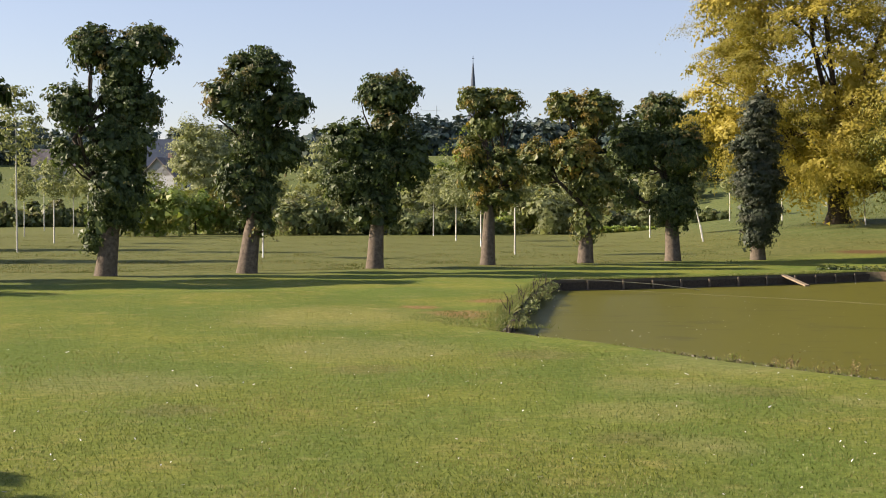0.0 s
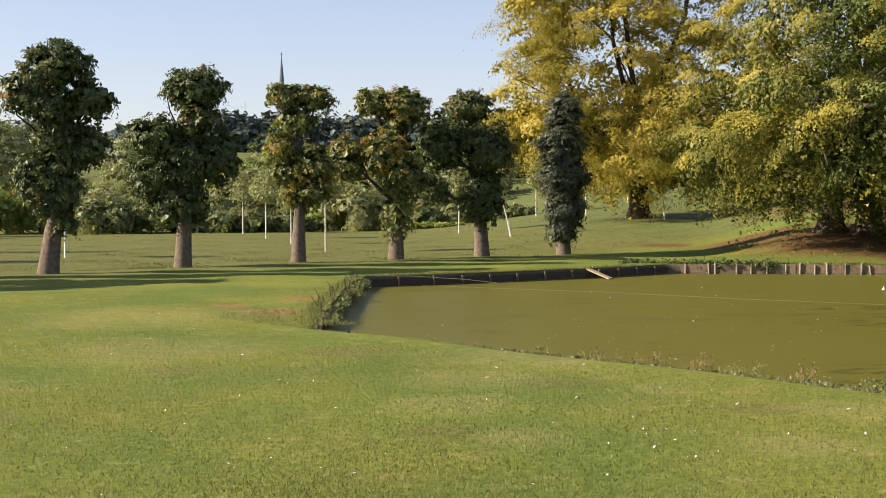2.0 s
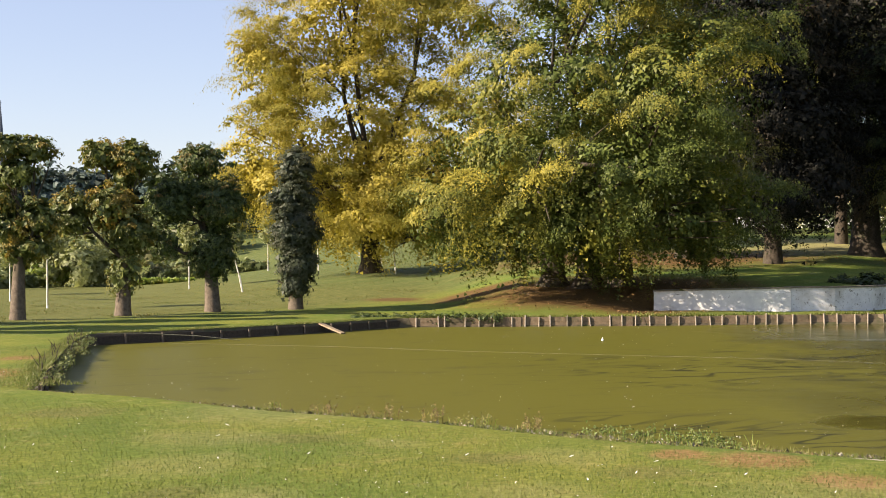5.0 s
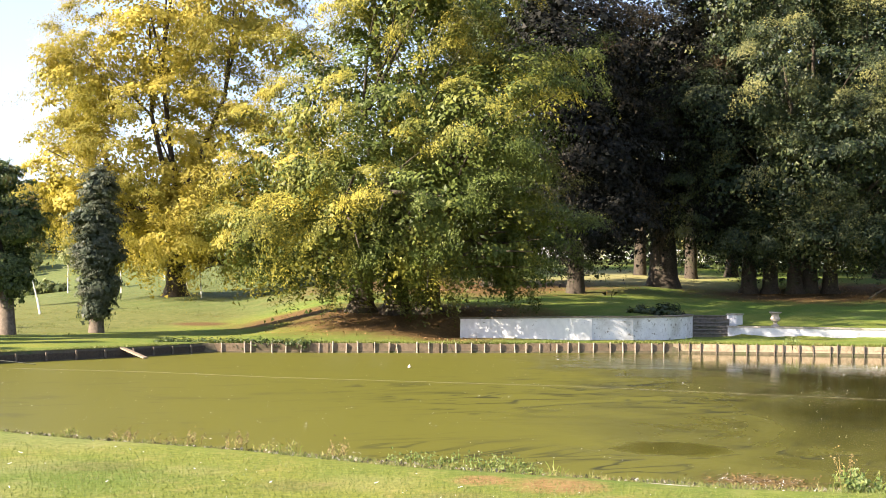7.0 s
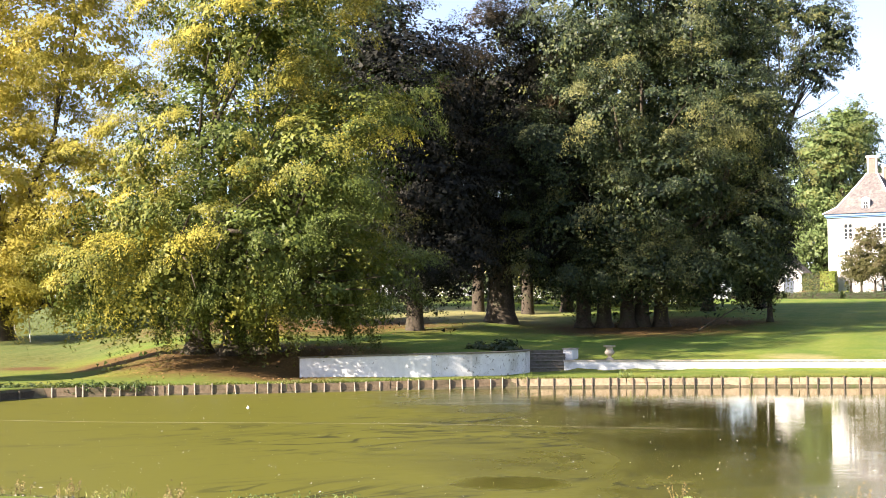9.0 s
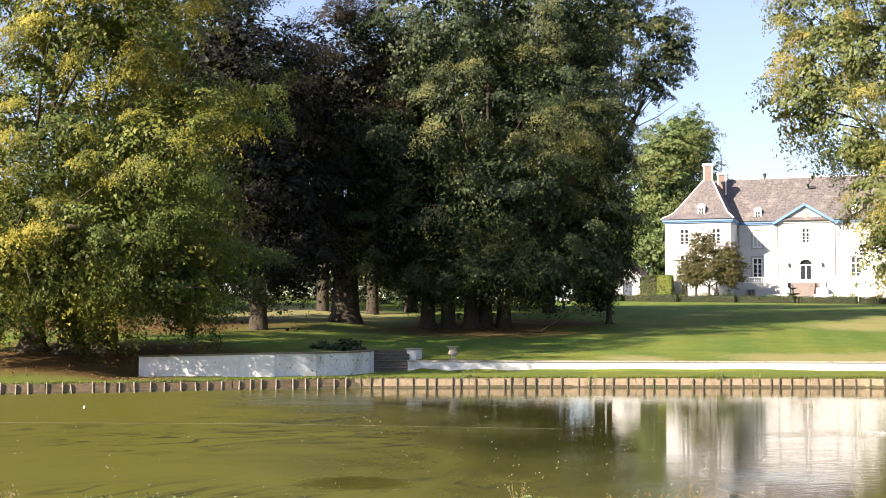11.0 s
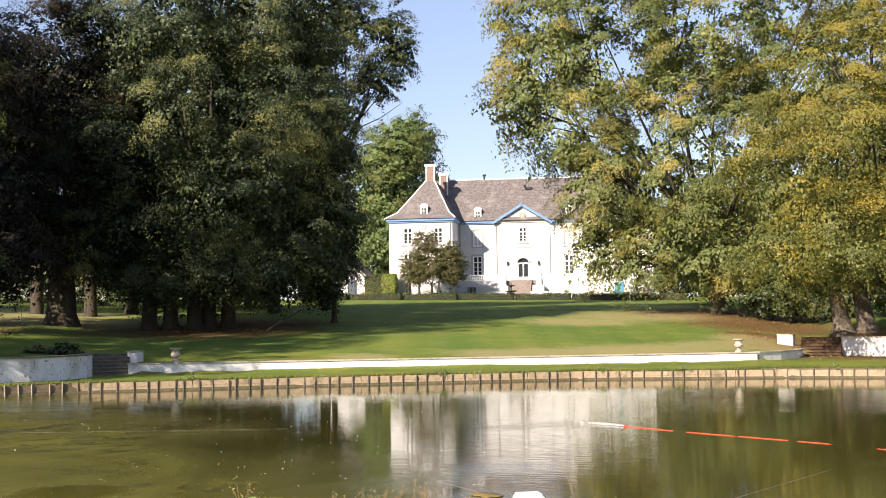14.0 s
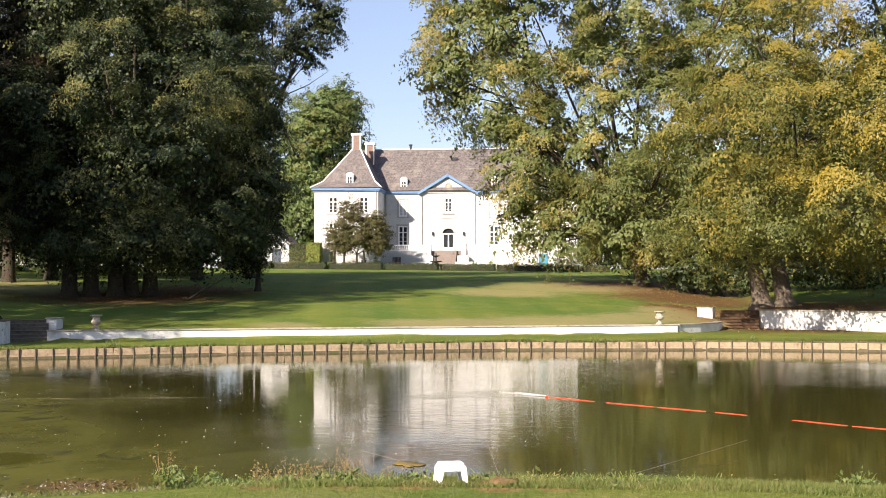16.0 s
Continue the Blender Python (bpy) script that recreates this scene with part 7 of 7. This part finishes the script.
# the shoulder of the bank round the stool is rough with long grass
gen = np.random.default_rng(92)
for k in range(34):
    b = 48.6 + 0.62 * k + gen.normal(0, 0.2)
    if abs(b - 58.35) < 0.7:
        continue
    weed(b, 17.75 + gen.normal(0, 0.22), gen.uniform(0.1, 0.22), gen.uniform(0.3, 0.5), 700 + k, (2, 0, 2)[k % 3], 0.3)
# tufts that hang over the boards of the far bank
for k, t in enumerate((0.9, 2.2, 4.05, 4.5, 4.62, 5.05, 5.5, 5.62, 5.8, 6.12, 6.2, 6.45, 6.5, 6.62, 6.95, 7.3, 7.6)):
    i, u = int(t), t - int(t)
    x, y = (PLANKED[i][0] * (1 - u) + PLANKED[i + 1][0] * u + 0.1, PLANKED[i][1] * (1 - u) + PLANKED[i + 1][1] * u + 0.12)
    weed(math.degrees(math.atan2(x, y)), math.hypot(x, y), 0.22 + 0.08 * (k % 4), 0.5, 660 + k, 2 if k % 3 else 0, 0.38)
# the western bank carries a thick fringe of flowering weeds
for k in range(22):
    t = 0.08 + 0.9 * (k + 0.5) / 22
    x, y = 1.4 + 2.4 * t, 29.2 + 16.8 * t
    g2 = np.random.default_rng(560 + k)
    ob = thing("bank_bush", Vector((x - 0.2 + g2.normal(0, 0.12), y, 0.32)), "weedy bush with pale flowers over the old bank", "weed", "fringe of the western bank")
    lobes = [(0, 0, -0.02, 0.25, 0.32, 0.05 + 0.03 * math.sin(k * 1.7)), (0.35, 0.1, -0.04, 0.14, 0.28, 0.05)]
    tubes("stem", [([(0, 0, -0.2), (0.02, 0, 0.1), (g2.normal(0, 0.1), 0, 0.4)], [0.02, 0.015, 0.005])], BARK, ob, 5)
    q, o, ripe, _g = crown_points(lobes, 30, 9, 0.11, g2, 0.3, 0.4)
    v, f2 = leaf_cards(q, o, 0.08, 0.2, g2, 0.6)
    cr = mesh_np("foliage", v, f2, LEAF_SHRUB, ob)
    a = cr.data.attributes.new("ripe", "FLOAT", "POINT")
    a.data.foreach_set("value", np.repeat(ripe, 4).astype(np.float32))
for k in range(20):
    t = (k + 0.5) / 20
    b = 16.2 + 6.5 * t
    p = polar(b, 55.4 - 0.5 * t)
    g2 = np.random.default_rng(600 + k)
    ob = thing("bank_bush", Vector((p.x, p.y, 0.3)), "low ivy growing over the bank boards", "weed", "ivy on the far bank")
    q, o, ripe, _g = crown_points([(0, 0, 0.1, 0.35, 0.3, 0.2)], 26, 8, 0.12, g2, 0.3, 0.4)
    tubes("stem", [([(0, 0, -0.1), (0.02, 0, 0.1), (0.1, 0, 0.2)], [0.015, 0.01, 0.005])], BARK, ob, 5)
    v, f2 = leaf_cards(q, o, 0.1, 0.2, g2, 0.7)
    cr = mesh_np("foliage", v, f2, LEAF_ROW, ob)
    a = cr.data.attributes.new("ripe", "FLOAT", "POINT")
    a.data.foreach_set("value", np.repeat(ripe * 0.5, 4).astype(np.float32))


def on_lawn(g2, n):
    az, d = np.radians(g2.uniform(-21, 42, n)), 11.5 + 20 * g2.uniform(0, 1, n) ** 1.3
    xy = np.column_stack([np.sin(az) * d, np.cos(az) * d])
    return xy[~in_pond(xy)]


g2 = np.random.default_rng(92)
fe = bpy.data.meshes.new("feather")
fe.from_pydata([(-0.032, 0, 0), (-0.014, 0.011, 0.008), (0.032, 0.005, 0.02), (0.04, 0, 0.018), (0.032, -0.006, 0.02), (-0.014, -0.012, 0.008), (0, 0, 0.003)], [], [(0, 6, 1), (1, 6, 2), (2, 6, 3), (3, 6, 4), (4, 6, 5), (5, 6, 0)])
fe.materials.append(FEATHER)
SPOTS = [polar(14.24, 16.9), polar(21.2, 16.6), polar(26.5, 14.8), polar(25.8, 16.5), polar(33.3, 15.4), polar(-10.8, 18.7), polar(-10.2, 19.6)]
pl = [(p.x, p.y) for p in SPOTS] + [tuple(q) for q in on_lawn(g2, 60)[:22]]
for x, y in pl:
    ob = tagged(new("feather", fe), "white feather lying on the lawn", "feather", "feathers on the lawn")
    ob.matrix_world = Matrix.Translation((x, y, ground_z(x, y) + 0.03)) @ Matrix.Rotation(g2.uniform(0, 6.28), 4, "Z")

scatter("lawn_specks", 420, on_lawn, 0.014, FEATHER, "tiny white down and petals scattered on the lawn", "specks", 93, 0.125, 0.5)
# clods, pebbles and trodden straw along the near edge
def near_edge(g2, n):
    e = outline(0.1)
    near = (e[:, 0] * 0.72 + e[:, 1] * 0.69 < 23.5) & (e[:, 1] > 0)
    e = e[near]
    out = e - POND_MID
    out /= np.linalg.norm(out, axis=1)[:, None]
    k = g2.integers(0, len(e), n)
    return e[k] + out[k] * (0.02 + 0.5 * g2.uniform(0, 1, n) ** 1.5)[:, None]


def edge_flakes(name, n, size, mat, label, seed):
    g2 = np.random.default_rng(seed)
    xy = near_edge(g2, n)
    z = terrain(xy[:, 0], xy[:, 1]) - 0.25
    c = np.column_stack([xy, z])
    s = (size * g2.uniform(0.4, 1.5, n))[:, None]
    corner = [g2.normal(0, 0.25, (n, 3)) * s + s * np.array(k) for k in ((-0.7, -0.5, 0), (0.7, -0.4, 0), (0, 0.7, 0), (0, 0, 0.7))]
    v = np.stack([c + k for k in corner], 1).reshape(-1, 3)
    b4 = np.arange(n)[:, None] * 4
    return tagged(mesh_np(name, v, np.concatenate([b4 + [0, 1, 3], b4 + [1, 2, 3], b4 + [2, 0, 3]]), mat), label, "debris", kind="stuff")


edge_flakes("bank_pebbles", 900, 0.035, STONE, "pale pebbles and crumbs along the near bank", 401)
edge_flakes("bank_clods", 1400, 0.04, SOIL, "dark clods of earth along the near bank", 402)
edge_flakes("bank_straw", 1200, 0.03, SEED_HEAD, "trodden straw along the near bank", 403)
# stone edging at the water
edge = thing("edging", polar(36.0, 18.6, 0.16), "pale stone slabs edging the near bank", "edging", kind="structure", turn=-radians(70))
for k in (0, 1, 3, 4):
    part("slab", box(-1.6 + k * 0.7, -1.05 + k * 0.7 + 0.1 * (k % 2), -0.1, 0.12, -0.1, 0.03 + 0.02 * (k % 2), 0.02, Matrix.Rotation(radians(17 + 2 * (k % 2)), 4, "Z")), STONE, edge)


def grass(n, d0, d1, b0, b1, h, w, seed, name, power=1.0):
    """Short blades, each one bent triangle."""
    g2 = np.random.default_rng(seed)
    az, d = np.radians(g2.uniform(b0, b1, n)), d0 + (d1 - d0) * g2.uniform(0, 1, n) ** power
    xy = np.column_stack([np.sin(az) * d, np.cos(az) * d])
    if h > 0.05:
        xy = xy[g2.uniform(0, 1, n) < (np.degrees(np.arctan2(xy[:, 0], xy[:, 1])) - 44) / 14]
    xy = xy[~in_pond(xy)]
    n = len(xy)
    # slope down to the near edge
    z = terrain(xy[:, 0], xy[:, 1]) - 0.01
    e = outline(1.0)
    dist = np.full(n, 99.0)
    for p in e[(e[:, 0] < 22) & (e[:, 1] > -6)]:
        dist = np.minimum(dist, np.hypot(xy[:, 0] - p[0], xy[:, 1] - p[1]))
    z -= 0.27 * (1 - smooth(dist, 0, 2.5)) * (xy[:, 1] < 27.5)
    z += 0.03 * np.sin(xy[:, 0] * 0.9 + 1.3) * np.sin(xy[:, 1] * 0.7) * (dist > 1)
    tuft = 0.6 + 0.4 * np.sin(xy[:, 0] * 2.3 + np.sin(xy[:, 1] * 1.7)) * np.sin(xy[:, 1] * 2.9)
    a = g2.uniform(0, 6.28, n)
    hh = h * g2.uniform(0.5, 1.3, n) * (0.9 + 0.2 * tuft) * (1 + 1.6 * np.exp(-(dist / 0.7) ** 2))
    side = np.column_stack([np.cos(a), np.sin(a), np.zeros(n)]) * (w * g2.uniform(0.6, 1.3, n))[:, None]
    lean = np.column_stack([g2.normal(0, 0.45, n) * hh, g2.normal(0, 0.45, n) * hh, hh])
    c = np.column_stack([xy, z])
    v = np.stack([c - side, c + side, c + lean], 1).reshape(-1, 3)
    f2 = np.arange(n * 3).reshape(-1, 3)
    ob = mesh_np(name, v, f2, LEAF_GRASS)
    at = ob.data.attributes.new("ripe", "FLOAT", "POINT")
    r = np.clip(g2.normal(0.4, 0.22, n), 0, 1)
    at.data.foreach_set("value", np.repeat(r, 3).astype(np.float32))
    return tagged(ob, "longer unmown grass at the water's edge" if h > 0.05 else "short mown grass blades on the lawn", "grass", kind="stuff")


def meadow_grass():
    """Rough tufts in the meadow beyond the row of trees."""
    g2 = np.random.default_rng(96)
    n = 80000
    az, d = np.radians(-21 + 41 * g2.uniform(0, 1, n) ** 1.1), 53 + 75 * g2.uniform(0, 1, n) ** 1.4
    xy = np.column_stack([np.sin(az) * d, np.cos(az) * d])
    xy = xy[xy[:, 1] - 0.62 * xy[:, 0] > 50 + 8 * g2.uniform(0, 1, n)]
    n = len(xy)
    c = np.column_stack([xy, terrain(xy[:, 0], xy[:, 1]) - 0.02])
    clump = 0.5 + 0.5 * np.sin(xy[:, 0] * 0.9 + 2 * np.sin(xy[:, 1] * 0.5)) * np.sin(xy[:, 1] * 0.7 + np.sin(xy[:, 0] * 0.35))
    hh = 0.065 * g2.uniform(0.4, 1.4, n) * (0.4 + clump)
    a = g2.uniform(0, 6.28, n)
    side = np.column_stack([np.cos(a), np.sin(a), np.zeros(n)]) * 0.022
    tip = np.column_stack([g2.normal(0, 0.4, n) * hh, g2.normal(0, 0.4, n) * hh, hh])
    v = np.stack([c - side, c + side, c + tip], 1).reshape(-1, 3)
    ob = mesh_np("meadow_grass", v, np.arange(n * 3).reshape(-1, 3), LEAF_MEADOW)
    at = ob.data.attributes.new("ripe", "FLOAT", "POINT")
    at.data.foreach_set("value", np.repeat(np.clip(g2.normal(0.45, 0.25, n), 0, 1), 3).astype(np.float32))
    tagged(ob, "rough tufted grass of the meadow", "grass", kind="stuff")


meadow_grass()
grass(42000, 16.9, 19.2, 44, 82, 0.065, 0.008, 98, "long_grass")
grass(470000, 11.0, 40.0, -22, 80, 0.034, 0.007, 95, "lawn_grass", 1.25)


def bank_fringe():
    """Longer grass hanging over the edge of the far and western banks."""
    g2 = np.random.default_rng(97)
    e = outline(0.05)
    out = e - POND_MID
    out /= np.linalg.norm(out, axis=1)[:, None]
    keep = (e[:, 1] > 6) & ((e[:, 0] * 0.72 + e[:, 1] * 0.69) > 23)
    e, out = np.repeat(e[keep], 14, 0), np.repeat(out[keep], 14, 0)
    n = len(e)
    xy = e + out * (0.02 + 0.5 * g2.uniform(0, 1, n) ** 1.6)[:, None] + g2.normal(0, 0.03, (n, 2))
    thick = 0.5 + 0.5 * np.sin(np.arange(n) * 0.0045) * np.sin(np.arange(n) * 0.0017 + 1)
    hh = (0.14 - 0.05 * (e[:, 0] < 17.3)) * g2.uniform(0.3, 1.3, n) * (0.5 + 0.8 * thick)
    c = np.column_stack([xy, terrain(xy[:, 0], xy[:, 1]) - 0.03])
    a = g2.uniform(0, 6.28, n)
    side = np.column_stack([np.cos(a), np.sin(a), np.zeros(n)]) * 0.012
    tip = np.column_stack([-out * (hh * g2.uniform(0, 1.0, n))[:, None] + g2.normal(0, 0.03, (n, 2)), hh])
    v = np.stack([c - side, c + side, c + tip], 1).reshape(-1, 3)
    ob = mesh_np("bank_fringe", v, np.arange(n * 3).reshape(-1, 3), LEAF_GRASS)
    at = ob.data.attributes.new("ripe", "FLOAT", "POINT")
    at.data.foreach_set("value", np.repeat(np.clip(g2.normal(0.4, 0.25, n), 0, 1), 3).astype(np.float32))
    tagged(ob, "ragged grass hanging over the bank", "grass", kind="stuff")


bank_fringe()


def near_fringe():
    """Tufts that lean over the near edge."""
    g2 = np.random.default_rng(99)
    xy = near_edge(g2, 16000)
    n = len(xy)
    clump = 0.5 + 0.5 * np.sin(xy[:, 0] * 5.1 + 2 * np.sin(xy[:, 1] * 1.9)) * np.sin(xy[:, 1] * 3.3)
    hh = 0.1 * g2.uniform(0.3, 1.3, n) * (0.25 + clump)
    c = np.column_stack([xy, terrain(xy[:, 0], xy[:, 1]) - 0.29])
    a = g2.uniform(0, 6.28, n)
    side = np.column_stack([np.cos(a), np.sin(a), np.zeros(n)]) * 0.008
    to_water = (POND_MID - xy) / np.linalg.norm(POND_MID - xy, axis=1)[:, None]
    tip = np.column_stack([to_water * (hh * g2.uniform(0, 0.8, n))[:, None] + g2.normal(0, 0.025, (n, 2)), hh])
    v = np.stack([c - side, c + side, c + tip], 1).reshape(-1, 3)
    ob = mesh_np("near_fringe", v, np.arange(n * 3).reshape(-1, 3), LEAF_GRASS)
    at = ob.data.attributes.new("ripe", "FLOAT", "POINT")
    at.data.foreach_set("value", np.repeat(np.clip(g2.normal(0.5, 0.25, n), 0, 1), 3).astype(np.float32))
    tagged(ob, "uneven grass tufts along the near water's edge", "grass", kind="stuff")


near_fringe()
